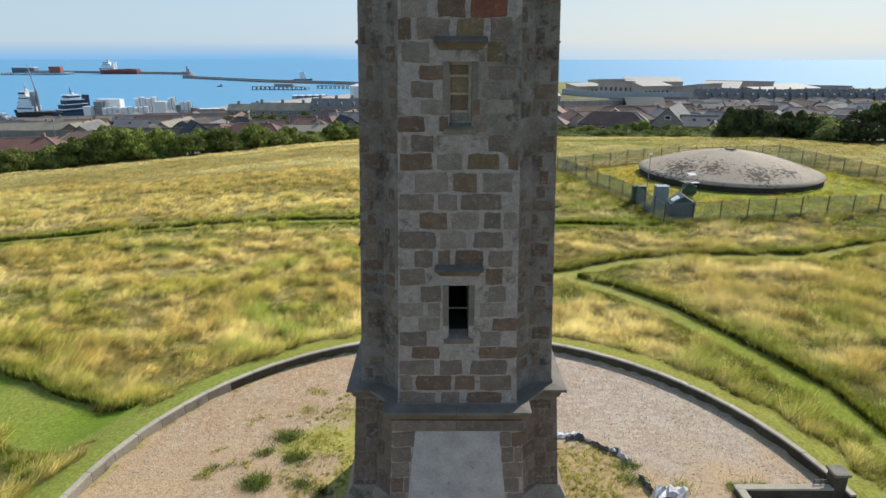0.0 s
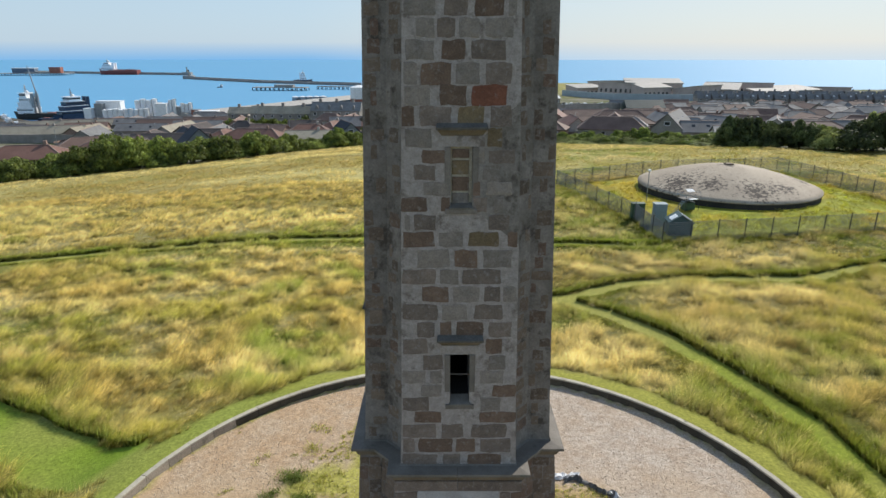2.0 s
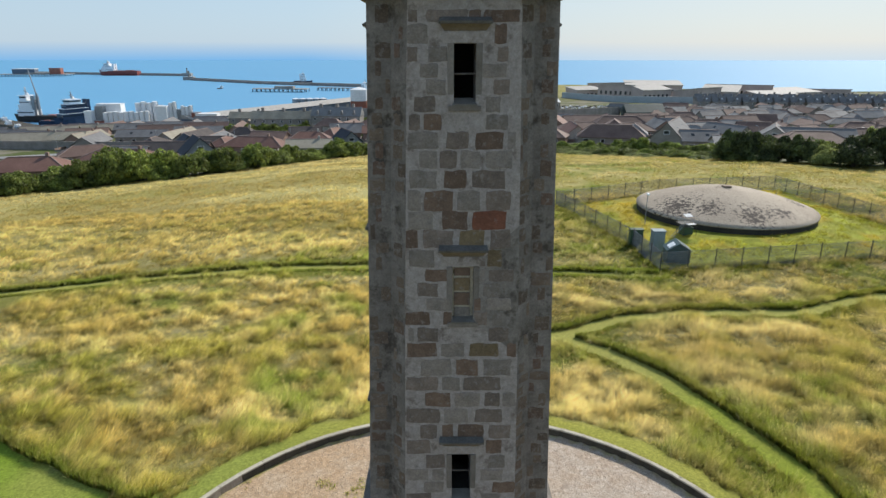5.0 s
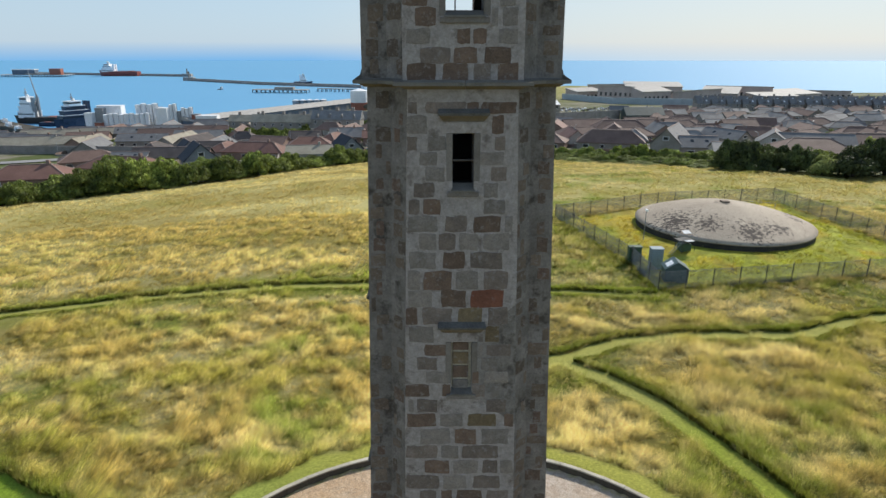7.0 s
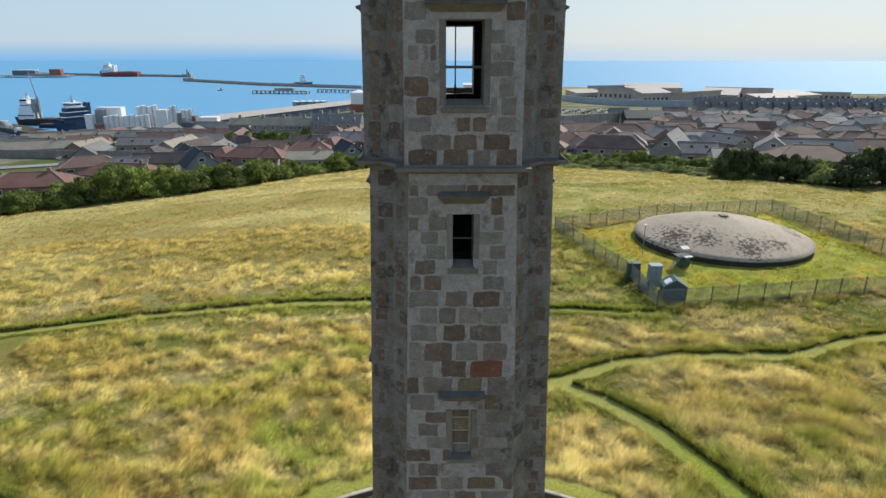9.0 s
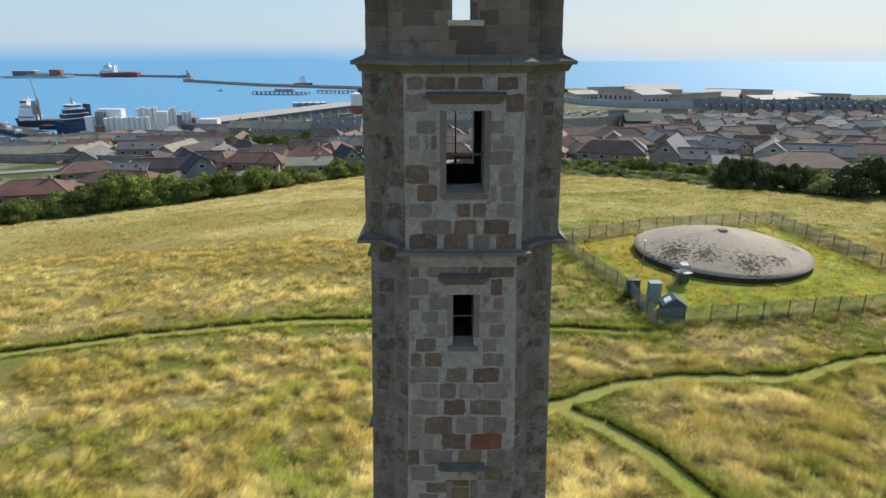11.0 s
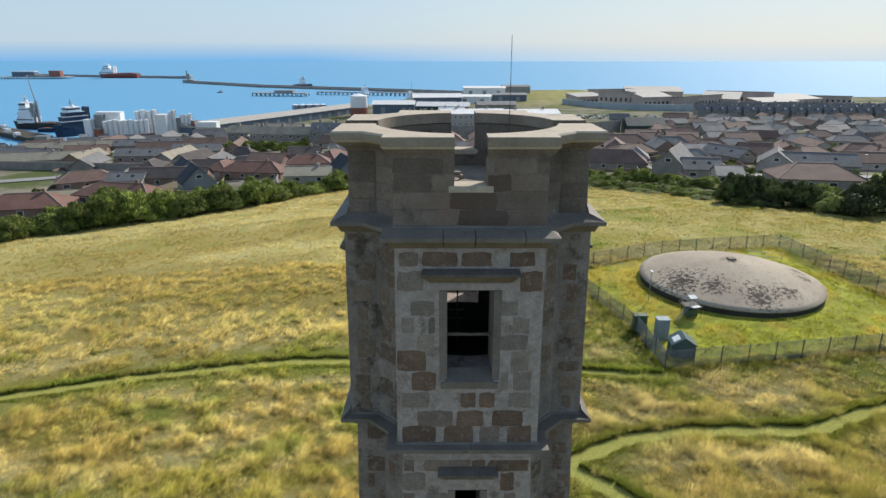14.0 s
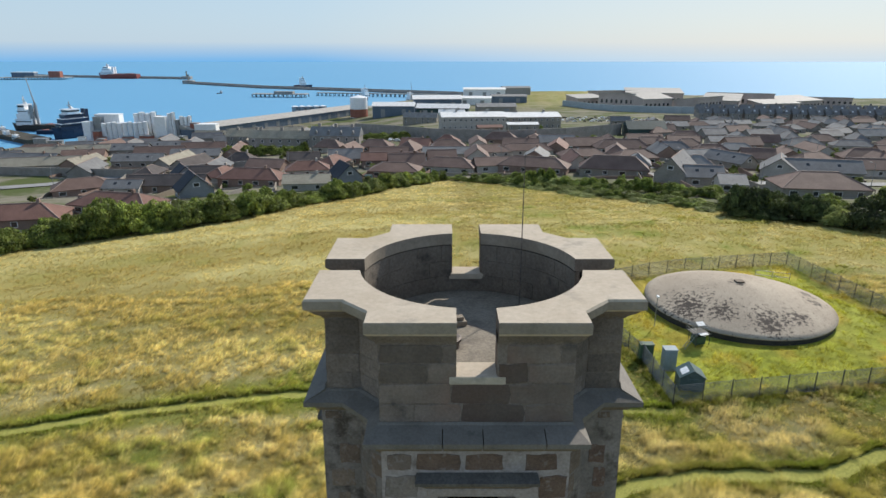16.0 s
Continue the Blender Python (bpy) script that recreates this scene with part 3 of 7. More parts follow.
def grass_tint(x, y):
    """Colour of the sward: straw, tan, olive and green in streaks a few metres long."""
    xr, yr = x * 0.9 + y * 0.25, (y - x * 0.12) * 2.1
    broad = fractal(xr, yr, 24, 1) + 0.10 * smooth_step(55, 75, y)
    mid = fractal(xr, yr, 5.0, 7)
    near_ = fractal(x, y, 1.6, 13)
    wet_side = 0.015 * smooth_step(10, 34, x) - 0.06 * smooth_step(5, 9, x) * smooth_step(46, 42, y) - 0.035 * smooth_step(6, -4, x) * smooth_step(54, 46, y) - 0.05 * smooth_step(0, -25, x) * smooth_step(48, 60, y)
    g = smooth_step(0.40, 0.68, mid * 0.55 + near_ * 0.45 - (broad - 0.5) * 0.5 + wet_side)
    margin = np.full(np.shape(x), 1e9)
    for w, pts in PATHS:
        margin = np.minimum(margin, dist_polyline(x, y, pts) - w)
    rim_ = np.abs(np.hypot(x - WCX, y - WCY) - WALL_R - 2.0) + 0.6 + 1.2 * smooth_step(2, 6, x)
    margin = np.minimum(margin, rim_)
    g = np.clip(g + 0.62 * smooth_step(2.8, 0.3, margin + 1.2 * (near_ - 0.5)), 0, 1)
    lush = np.maximum(smooth_step(5.5, 0.5, dist_polyline(x, y, PATHS[2][1]) + 2 * (mid - 0.5)), smooth_step(6, 1, dist_polyline(x, y, FENCE[:3]) + 2 * (mid - 0.5)) * (x < 20))
    g = np.clip(g + 0.7 * lush * smooth_step(50, 54, y + 0.25 * np.abs(x + 4)), 0, 1)
    g = np.clip(g + 0.7 * smooth_step(8, 13, x) * smooth_step(33, 24, y) * smooth_step(0.3, 0.55, mid), 0, 1)
    g = np.clip(g * (1 - 0.35 * smooth_step(60, 90, y - 1.2 * x)), 0, 0.95)
    back = smooth_step(76, 90, y) * smooth_step(2, 16, x)
    g = np.clip(g * (1 - 0.1 * back) + 0.22 * back * smooth_step(0.35, 0.6, mid), 0, 1)
    hay = smooth_step(52, 60, y + 0.12 * x) * smooth_step(10, -8, x)
    dry = TAN[None] + (STRAW - TAN)[None] * smooth_step(0.40, 0.62, fractal(x, y * 1.5, 3.2, 21))[:, None]
    wet = OLIVE[None] + (GREEN - OLIVE)[None] * smooth_step(0.4, 0.6, fractal(x, y, 7, 31))[:, None]
    wet = wet + (np.array((0.27, 0.345, 0.04))[None] - wet) * (0.75 * lush * smooth_step(50, 54, y + 0.25 * np.abs(x + 4)))[:, None]
    band = smooth_step(0.40, 0.6, fractal(x * 0.3, y * 1.1, 9, 63) + 0.12 * smooth_step(85, 120, y))[:, None]
    dry = dry * (1 - hay[:, None] * 0.85) + (np.array((0.48, 0.38, 0.135))[None] * (1 - band) + np.array((0.70, 0.61, 0.28))[None] * band) * hay[:, None] * 0.85
    g = g * (1 - 0.45 * hay * smooth_step(2.5, 6, dist_polyline(x, y, PATHS[2][1])))
    dry = dry * (0.86 + 0.3 * fractal(x, y * 2.5, 9, 91))[:, None]
    dry = dry * (1 - 0.5 * back[:, None]) + np.array((0.47, 0.41, 0.15))[None] * 0.5 * back[:, None]
    dull = (1.08 - 0.31 * smooth_step(-2, 14, x) * smooth_step(10, 22, y) * (1 - back))[:, None]
    return (dry * (1 - g[:, None]) + wet * g[:, None]) * dull


def cover_tint(x, y, lg):
    r = np.hypot(x - WCX, y - WCY)
    cut = MOWN[None] + (VERGE - MOWN)[None] * smooth_step(0.35, 0.65, fractal(x, y, 6, 3) - 0.12 + 0.4 * smooth_step(15.5, 13.8, r))[:, None]
    cut = cut + np.array((-0.035, 0.0, 0.0))[None] * smooth_step(-4, -9, x)[:, None] * smooth_step(40, 30, y)[:, None]
    pen = inside(x, y, FENCE)
    cut = np.where((r < WALL_R - 0.2)[:, None], (np.array((0.40, 0.37, 0.10))[None] + np.array((0.06, -0.03, 0.07))[None] * smooth_step(0, 4, x)[:, None]) * (0.72 + 0.5 * fractal(x, y, 0.8, 8))[:, None], cut)
    thin = np.min([dist_polyline(x, y, PATHS[k][1]) - PATHS[k][0] - 0.2 for k in (0, 1, 2, 4)], axis=0)
    trod = (smooth_step(0.8, -0.2, thin) * (1 - 0.8 * smooth_step(9, 15, x) * smooth_step(36, 28, y)))[:, None]
    cut = cut * (1 - trod) + np.array((0.31, 0.305, 0.08))[None] * trod
    cut = np.where(pen[:, None], (cut * 0.35 + np.array((0.215, 0.22, 0.034))) * (0.4 + 1.2 * fractal(x, y, 0.8, 88))[:, None] * (1 + np.array((0.35, 0.05, 0.1))[None] * smooth_step(0.45, 0.65, fractal(x, y, 3.0, 89))[:, None]), cut)
    # ground below long grass is darkened, the blades' shade put into its tint
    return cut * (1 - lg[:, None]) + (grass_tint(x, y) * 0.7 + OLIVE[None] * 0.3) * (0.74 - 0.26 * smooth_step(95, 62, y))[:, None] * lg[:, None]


def axis(lo, hi, fine_lo, fine_hi, step, grow=1.09):
    a = list(np.arange(fine_lo, fine_hi + 1e-6, step))
    s, v = step, a[-1]
    while v < hi:
        s *= grow
        v += s
        a.append(min(v, hi))
    s, v, b = step, a[0], []
    while v > lo:
        s *= grow
        v -= s
        b.append(max(v, lo))
    return np.array(b[::-1] + a)


def make_ground():
    xs, ys = axis(-3500, 3500, -32, 48, 0.45), axis(-300, 3240, 2, 62, 0.45)
    X, Y = np.meshgrid(xs, ys)
    Z = land(X, Y)
    lg, gv, fr = cover(X, Y)
    near = (np.abs(X) < 80) & (Y < 130)
    Z = Z + np.where(near, lg * (1 - gv) * (0.05 + 0.03 * np.sin(X * 0.8 + 1.3 * np.sin(Y * 0.5)) * np.sin(Y * 0.7 + X * 0.2)), 0)
    verts = np.stack([X.ravel(), Y.ravel(), Z.ravel()], 1)
    nx, ny = len(xs), len(ys)
    i = np.arange(nx * (ny - 1)).reshape(ny - 1, nx)[:, :-1].ravel()
    faces = np.stack([i, i + 1, i + nx + 1, i + nx], 1)
    me = mesh_from("ground", verts.tolist(), faces.tolist(), M["ground"], True)
    at = me.attributes.new("cover", "FLOAT_COLOR", "POINT")
    col = np.stack([lg.ravel(), gv.ravel(), fr.ravel(), np.ones(lg.size)], 1)
    at.data.foreach_set("color", col.ravel().astype(np.float32))
    at = me.attributes.new("tint", "FLOAT_COLOR", "POINT")
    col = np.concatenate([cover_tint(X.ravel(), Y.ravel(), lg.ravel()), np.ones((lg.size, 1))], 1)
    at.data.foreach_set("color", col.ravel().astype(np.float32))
    return tagged(new("ground", me), "dry summer grassland on a rounded hill falling to the coast", "ground", kind="structure")


make_ground()
sea_me = mesh_from("sea", [(-7000, 300, SEA), (7000, 300, SEA), (7000, 4900, SEA), (-7000, 4900, SEA)], [(0, 1, 2, 3)], M["sea"])
tagged(new("water", sea_me), "calm blue sea and sheltered harbour basin", "sea", kind="structure")


def blade_sheet(name, v, c, label, lean=None):
    me = bpy.data.meshes.new(name)
    k = len(v) // 3
    me.vertices.add(len(v))
    me.vertices.foreach_set("co", v.ravel().astype(np.float32))
    me.loops.add(len(v))
    me.loops.foreach_set("vertex_index", np.arange(len(v), dtype=np.int32))
    me.polygons.add(k)
    me.polygons.foreach_set("loop_start", np.arange(0, len(v), 3, dtype=np.int32))
    me.update(calc_edges=True)
    at = me.attributes.new("tint", "FLOAT_COLOR", "POINT")
    at.data.foreach_set("color", np.concatenate([c, np.ones((len(c), 1))], 1).ravel().astype(np.float32))
    me.materials.append(M["grass"])
    nrm = np.random.default_rng(3).normal(0, 0.35, (k, 3)) + np.array((0.15, 0.1, 1.0))
    if lean is not None:
        nrm[:, :2] += lean
    nrm = np.repeat(nrm / np.linalg.norm(nrm, axis=1)[:, None], 3, axis=0)
    me.normals_split_custom_set_from_vertices(nrm.tolist())
    return tagged(new(name, me), label, "grass", kind="stuff")


def make_grass(zones, name, label, want_long=True, seed=8):
    """Long grass in leaning tufts, as one sheet of blades."""
    rng = np.random.default_rng(seed)
    vs, cols, tilts = [], [], []
    for y0, y1, xm, dens, blades, height, width in zones:
        n = int((y1 - y0) * 2 * xm * dens)
        x, y = rng.uniform(-xm, xm, n), rng.uniform(y0, y1, n)
        ok = (np.abs(x) < 0.80 * y + 6) & (y < np.interp(x, [p[0] for p in FIELD_EDGE], [p[1] for p in FIELD_EDGE]) + 3)
        lg, gv, fr = cover(x, y)
        ok &= ((lg > rng.uniform(0.25, 0.75, n)) if want_long else inside(x, y, FENCE) & (np.hypot(x - DOME[0], y - DOME[1]) > DOME[2] + 0.5)) & (gv < 0.1)
        x, y = x[ok], y[ok]
        tuft = lambda a, b: 0.6 * fractal(a, b, 1.1, 50) + 0.4 * fractal(a, b, 3.2, 52)
        clump = tuft(x, y)
        # the sides of a tussock face away from its middle
        tilt = np.stack([clump - tuft(x + 0.2, y), clump - tuft(x, y + 0.2)], 1) * ((8.5 if width < 0.015 else 5.5 if width < 0.025 else 2.5) if want_long else 6.0)
        z = land(x, y) + 0.03 * want_long
        h = height * (0.32 + 1.2 * smooth_step(0.38, 0.64, clump)) * (0.8 + 0.4 * rng.random(len(x)))
        tint = grass_tint(x, y) if want_long else cover_tint(x, y, np.zeros(len(x)))
        # hollows darker, crests paler: shade and sun put into the tint
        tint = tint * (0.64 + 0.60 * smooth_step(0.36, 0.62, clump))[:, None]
        fleck = np.clip(rng.normal(0, 0.5, len(x)), -1, 1)[:, None] * want_long * (0.3 if width > 0.027 else 1.0)
        tint = tint + np.where(fleck > 0, (STRAW[None] - tint) * fleck * 0.75, (GREEN[None] - tint) * -fleck * 0.35)
        lean_dir = 0.6 + 1.6 * (fractal(x, y, 9, 60) - 0.5)
        for _ in range(blades):
            m = len(x)
            a = rng.uniform(0, 2 * math.pi, m)
            rad = rng.random(m) * 0.16 * (0.045 / 0.028 if width > 0.03 else 1)
            bx, by = x + rad * np.cos(a), y + rad * np.sin(a)
            hh = h * rng.uniform(0.55, 1.1, m)
            la = lean_dir + rng.normal(0, 0.75, m)
            ln = hh * rng.uniform(0.5, 1.5, m)
            tx, ty, tz = bx + ln * np.cos(la), by + ln * np.sin(la), z + hh
            wa = rng.uniform(0, math.pi, m)
            wx, wy = width * np.cos(wa), width * np.sin(wa)
            v = np.stack([np.stack([bx - wx, by - wy, z - 0.05], 1), np.stack([bx + wx, by + wy, z - 0.05], 1), np.stack([tx, ty, tz], 1)], 1)
            vs.append(v.reshape(-1, 3))
            tint = tint * ((BLADE if width < 0.027 else BLADE ** 0.45) if _ == 0 else 1.0)
            tilts.append(tilt)
            near_var = rng.uniform(0.7, 1.35, m)[:, None] if width < 0.015 else 1.0
            # roots greener and darkened as shade, tips brightened as if sunlit
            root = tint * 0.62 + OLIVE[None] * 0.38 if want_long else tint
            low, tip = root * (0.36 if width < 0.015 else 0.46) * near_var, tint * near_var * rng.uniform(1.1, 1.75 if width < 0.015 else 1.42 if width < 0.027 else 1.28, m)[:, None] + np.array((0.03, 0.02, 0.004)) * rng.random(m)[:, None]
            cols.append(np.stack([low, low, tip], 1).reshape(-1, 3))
    v, c = np.concatenate(vs), np.concatenate(cols)
    return blade_sheet(name, v, c, label, np.concatenate(tilts))


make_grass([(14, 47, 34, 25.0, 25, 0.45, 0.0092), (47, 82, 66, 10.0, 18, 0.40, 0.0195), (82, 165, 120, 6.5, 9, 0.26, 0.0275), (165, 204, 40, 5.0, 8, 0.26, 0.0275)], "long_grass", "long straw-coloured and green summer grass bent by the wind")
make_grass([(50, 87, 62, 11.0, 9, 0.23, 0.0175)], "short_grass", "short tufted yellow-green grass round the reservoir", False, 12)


def make_banks():
    """Tall green grass standing upright along the far side of the mown paths, shorter on the near side."""
    rng = np.random.default_rng(31)
    vs, cols = [], []
    for k, (w, pts) in enumerate(PATHS + [(0.12, [FENCE[-1]] + FENCE[:3])]):
        for (ax, ay), (bx, by) in zip(pts, pts[1:]):
            ln = math.hypot(bx - ax, by - ay)
            nx, ny = -(by - ay) / ln, (bx - ax) / ln
            for side in (-1, 1):
                away = side * (nx * 0.6 + ny * 0.8) > 0
                n = int(ln * (700 if away else 220))
                t, o = rng.random(n), w + 0.05 + 0.55 * rng.random(n) ** 1.5
                x, y = ax + (bx - ax) * t + side * nx * o, ay + (by - ay) * t + side * ny * o
                wob = 0.12 * np.sin(x * 2.1 + y * 0.9)
                x, y = x + side * nx * wob, y + side * ny * wob
                far_ok = np.min([dist_polyline(x, y, q) - v for v, q in PATHS], axis=0) > 0.0
                far_ok &= np.hypot(x - WCX, y - WCY) > WALL_R + 1.7
                x, y = x[far_ok], y[far_ok]
                m = len(x)
                h = (0.46 if away else 0.28) * rng.uniform(0.55, 1.1, m) * (0.7 + 0.6 * fractal(x, y, 1.4, 5))
                z = land(x, y)
                lean = h * rng.uniform(0.0, 0.5, m)
                la = 0.6 + rng.normal(0, 1.2, m)
                wa = rng.uniform(0, math.pi, m)
                width = 0.022 if k < 2 else 0.03
                wx, wy = width * np.cos(wa), width * np.sin(wa)
                v = np.stack([np.stack([x - wx, y - wy, z], 1), np.stack([x + wx, y + wy, z], 1), np.stack([x + lean * np.cos(la), y + lean * np.sin(la), z + h], 1)], 1)
                vs.append(v.reshape(-1, 3))
                mixer = smooth_step(0.3, 0.7, fractal(x, y, 3.0, 77) * 0.7 + 0.3 * rng.random(m))[:, None]
                tint = np.array((0.25, 0.32, 0.035))[None] * (0.75 if k == len(PATHS) else 0.85 if k < 2 else 1.25) * (1 - mixer) + OLIVE[None] * mixer
                cols.append(np.stack([tint * 0.7, tint * 0.7, tint * rng.uniform(0.95, 1.25, m)[:, None]], 1).reshape(-1, 3))
    return blade_sheet("path_margin_grass", np.concatenate(vs), np.concatenate(cols), "tall green grass standing along the mown paths")


make_banks()


# ---- the tower ----
# height, half extent of a bay, half width of a bay
PROFILE = [(0.6, 2.98, 1.86), (3.4, 2.72, 1.68), (6.10, 2.56, 1.55), (6.10, 2.44, 1.44), (7.7, 2.38, 1.38), (12.1, 2.25, 1.31), (15.2, 2.17, 1.245), (18.3, 2.09, 1.175), (19.9, 2.055, 1.13),
           (19.9, 2.15, 1.215), (23.6, 2.11, 1.19), (23.6, 2.02, 1.205), (25.1, 1.98, 1.20)]


def prof(z):
    zs = [p[0] + 0.0001 * i for i, p in enumerate(PROFILE)]
    return float(np.interp(z, zs, [p[1] for p in PROFILE])), float(np.interp(z, zs, [p[2] for p in PROFILE]))


def plan(e, a, z, front=None):
    """A cross of four shallow bays with splayed corners between them. front: another height on the front bay."""
    k = a + (e - a) * 0.42
    quarter = [(a, -e), (a, -k), (k, -a), (e, -a)]
    pts = []
    for turn in range(4):
        c, s = [(1, 0), (0, 1), (-1, 0), (0, -1)][turn]
        pts += [(c * x - s * y, s * x + c * y) for x, y in quarter]
    low = z if front is None else front
    return [(CX + x, CY + y, z if i in (3, 4, 11, 12) else low) for i, (x, y) in enumerate(pts)]


def circle(r, z, n=48):
    return [(CX + r * math.cos(2 * math.pi * i / n), CY + r * math.sin(2 * math.pi * i / n), z) for i in range(n)]


def carved(name, bm, cutters, mat, parent, label=""):
    """bm minus the cutters, as one plain mesh."""
    ob = part(name, bm, mat)
    made = []
    for c in cutters:
        k = part("cutter", c, mat)
        made.append(k)
        mod = ob.modifiers.new("cut", "BOOLEAN")
        mod.operation, mod.solver, mod.object = "DIFFERENCE", "EXACT", k
    dg = bpy.context.evaluated_depsgraph_get()
    me = bpy.data.meshes.new_from_object(ob.evaluated_get(dg))
    ob.modifiers.clear()
    old = ob.data
    ob.data = me
    bpy.data.meshes.remove(old)
    for k in made:
        km = k.data
        bpy.data.objects.remove(k)
        bpy.data.meshes.remove(km)
    ob.parent = parent
    if label:
        ob["label"] = label
    return ob


TOWER = empty("stone_tower", Matrix.Identity(4), "tall weathered rubble stone tower with crenellated parapet on gravel", "tower")
# openings: half width, sill, head, depth of the blind recess (0: open through the wall)
WINDOWS = [(0.23, 8.13, 9.42, 0.0), (0.235, 12.94, 14.26, 0.16), (0.225, 17.78, 18.98, 0.0), (0.375, 21.25, 22.88, 0.0)]
WX = 0.02                                  # the windows stand a little off the axis
FLOOR_Z = 24.21


def side_matrix(turn):
    return Matrix.Translation((CX, CY, 0)) @ Matrix.Rotation(turn * math.pi / 2, 4, "Z")


def make_core():
    rings = [plan(e, a, z + (0.0 if i == 0 or PROFILE[i - 1][0] != z else 0.012)) for i, (z, e, a) in enumerate(PROFILE)]
    cut = [loft([circle(1.25, 20.35), circle(1.25, 23.4)]), loft([circle(0.95, 7.4), circle(0.95, 19.7)]), loft([circle(1.68, FLOOR_Z, 64), circle(1.68, 25.6, 64)])]
    for hw, z0, z1, rec in WINDOWS:
        e = prof((z0 + z1) / 2)[0]
        for turn in range(4):
            open_ = not rec and (turn == 0 or (turn == 2 and z0 > 20))
            d0 = 0.7 if open_ else e - (rec or 0.3)
            cut.append(box(WX - hw, WX + hw, -e - 0.5, -d0, z0, z1, m=side_matrix(turn)))
    for turn in range(4):
        cut.append(box(-0.25, 0.25, -3, -1.2, 24.55, 25.6, m=side_matrix(turn)))
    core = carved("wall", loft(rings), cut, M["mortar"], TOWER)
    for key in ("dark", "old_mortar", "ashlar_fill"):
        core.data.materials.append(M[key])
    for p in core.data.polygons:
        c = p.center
        # shaft and chamber faces get a dark colour that stands for shade inside
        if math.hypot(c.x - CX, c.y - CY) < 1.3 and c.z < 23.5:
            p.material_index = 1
        elif c.z > 23.62:
            p.material_index = 3
        # splays and returns: lichened mortar, darkened as a shaded copy of the front's
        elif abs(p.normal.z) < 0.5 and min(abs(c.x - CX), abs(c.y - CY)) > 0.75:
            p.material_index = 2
    return core


make_core()


def string_course(z_drip, z_foot, z_top, front, out, mat, label, joints=()):
    """A weathered string course: a steep sloping top, a drip edge and a hollow below."""
    e0, a0 = prof(z_foot - 0.05)
    e1, a1 = prof(z_top)
    rings = [plan(e0 - 0.04, a0 - 0.04, z_foot), plan(e0 + 0.05, a0 + 0.05, z_foot + 0.004), plan(e0 + out * 0.55, a0 + out * 0.55, z_drip - 0.03), plan(e0 + out, a0 + out, z_drip - 0.02),
             plan(e0 + out, a0 + out, z_drip + 0.05), plan(e1 + 0.035, a1 + 0.035, z_top - 0.1, front - 0.03), plan(e1 + 0.014, a1 + 0.014, z_top, front), plan(e1 - 0.1, a1 - 0.1, z_top + 0.004, front + 0.004)]
    split = []
    for k, ring in enumerate(rings):
        row = []
        for i, (x, y, z) in enumerate(ring):
            low = (x, y, ring[0][2])
            row += [low, (x, y + 0.001, z)] if i in (3, 11) else [(x, y, z), low] if i in (4, 12) else [(x, y, z)]
        split.append(row)
    cuts = [box(u - 0.006, u + 0.006, -e0 - 0.6, -e0 + 0.02, z_foot - 0.1, z_top + 0.1, m=side_matrix(0)) for u in joints]
    ob = carved("string_course", loft(split), cuts, mat, TOWER, label)
    # faces under the drip coloured ochre, warm bounced light put into the stone
    ob.data.materials.append(M["ochre_trim"])
    for p in ob.data.polygons:
        p.material_index = 1 if p.center.z < z_drip - 0.01 else 0
    return ob


string_course(6.33, 6.10, 6.52, 6.45, 0.20, M["slate_trim"], "grey weathered stone string course above the base", (-0.03,))
string_course(19.96, 19.86, 20.22, 20.05, 0.27, M["slate_trim"], "dark projecting stone string course", (0.05,))
string_course(23.76, 23.60, 24.03, 23.93, 0.20, M["slate_trim"], "grey sloping stone string course under the parapet", (-0.42, 0.08, 0.85))


def make_coping():
    cuts = [loft([circle(1.64, 24.0, 64), circle(1.64, 26, 64)]), loft([circle(1.72, 24.0, 64), circle(1.72, 25.11, 64)])]
    for turn in range(4):
        cuts.append(box(-0.25, 0.25, -3, -1.0, 24.0, 26, m=side_matrix(turn)))
    e, a = 1.98, 1.2
    slab = [plan(e - 0.02, a - 0.02, 24.985), plan(e + 0.02, a + 0.02, 24.99), plan(e + 0.05, a + 0.04, 25.03), plan(e + 0.12, a + 0.09, 25.075), plan(e + 0.18, a + 0.125, 25.13), plan(e + 0.25, a + 0.16, 25.165),
            plan(e + 0.25, a + 0.16, 25.28), plan(e + 0.23, a + 0.145, 25.31)]
    # the front bay's coping hardly overhangs
    for ring in slab:
        for i in (0, 15):
            x, y, z = ring[i]
            ring[i] = (x, y + 0.65 * max(0.0, CY - e - y), z)
    whole = carved("coping", loft(slab), cuts, M["coping"], None)
    # one coping to each corner of the parapet
    bm = bmesh.new()
    bm.from_mesh(whole.data)
    left = set(bm.verts)
    while left:
        seed = left.pop()
        stack, island = [seed], {seed}
        while stack:
            for e_ in stack.pop().link_edges:
                for v in e_.verts:
                    if v in left:
                        left.discard(v)
                        island.add(v)
                        stack.append(v)
        b2, table = bmesh.new(), {}
        for v in island:
            table[v] = b2.verts.new(v.co)
        for f in bm.faces:
            if f.verts[0] in island:
                b2.faces.new([table[v] for v in f.verts])
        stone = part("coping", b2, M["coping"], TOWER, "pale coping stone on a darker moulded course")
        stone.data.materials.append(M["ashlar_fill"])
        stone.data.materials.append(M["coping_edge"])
        # moulding and upright edges: stained stone, deepened to put their shade into the colour
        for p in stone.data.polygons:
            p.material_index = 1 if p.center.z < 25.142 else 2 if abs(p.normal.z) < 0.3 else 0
    bm.free()
    old = whole.data
    bpy.data.objects.remove(whole)
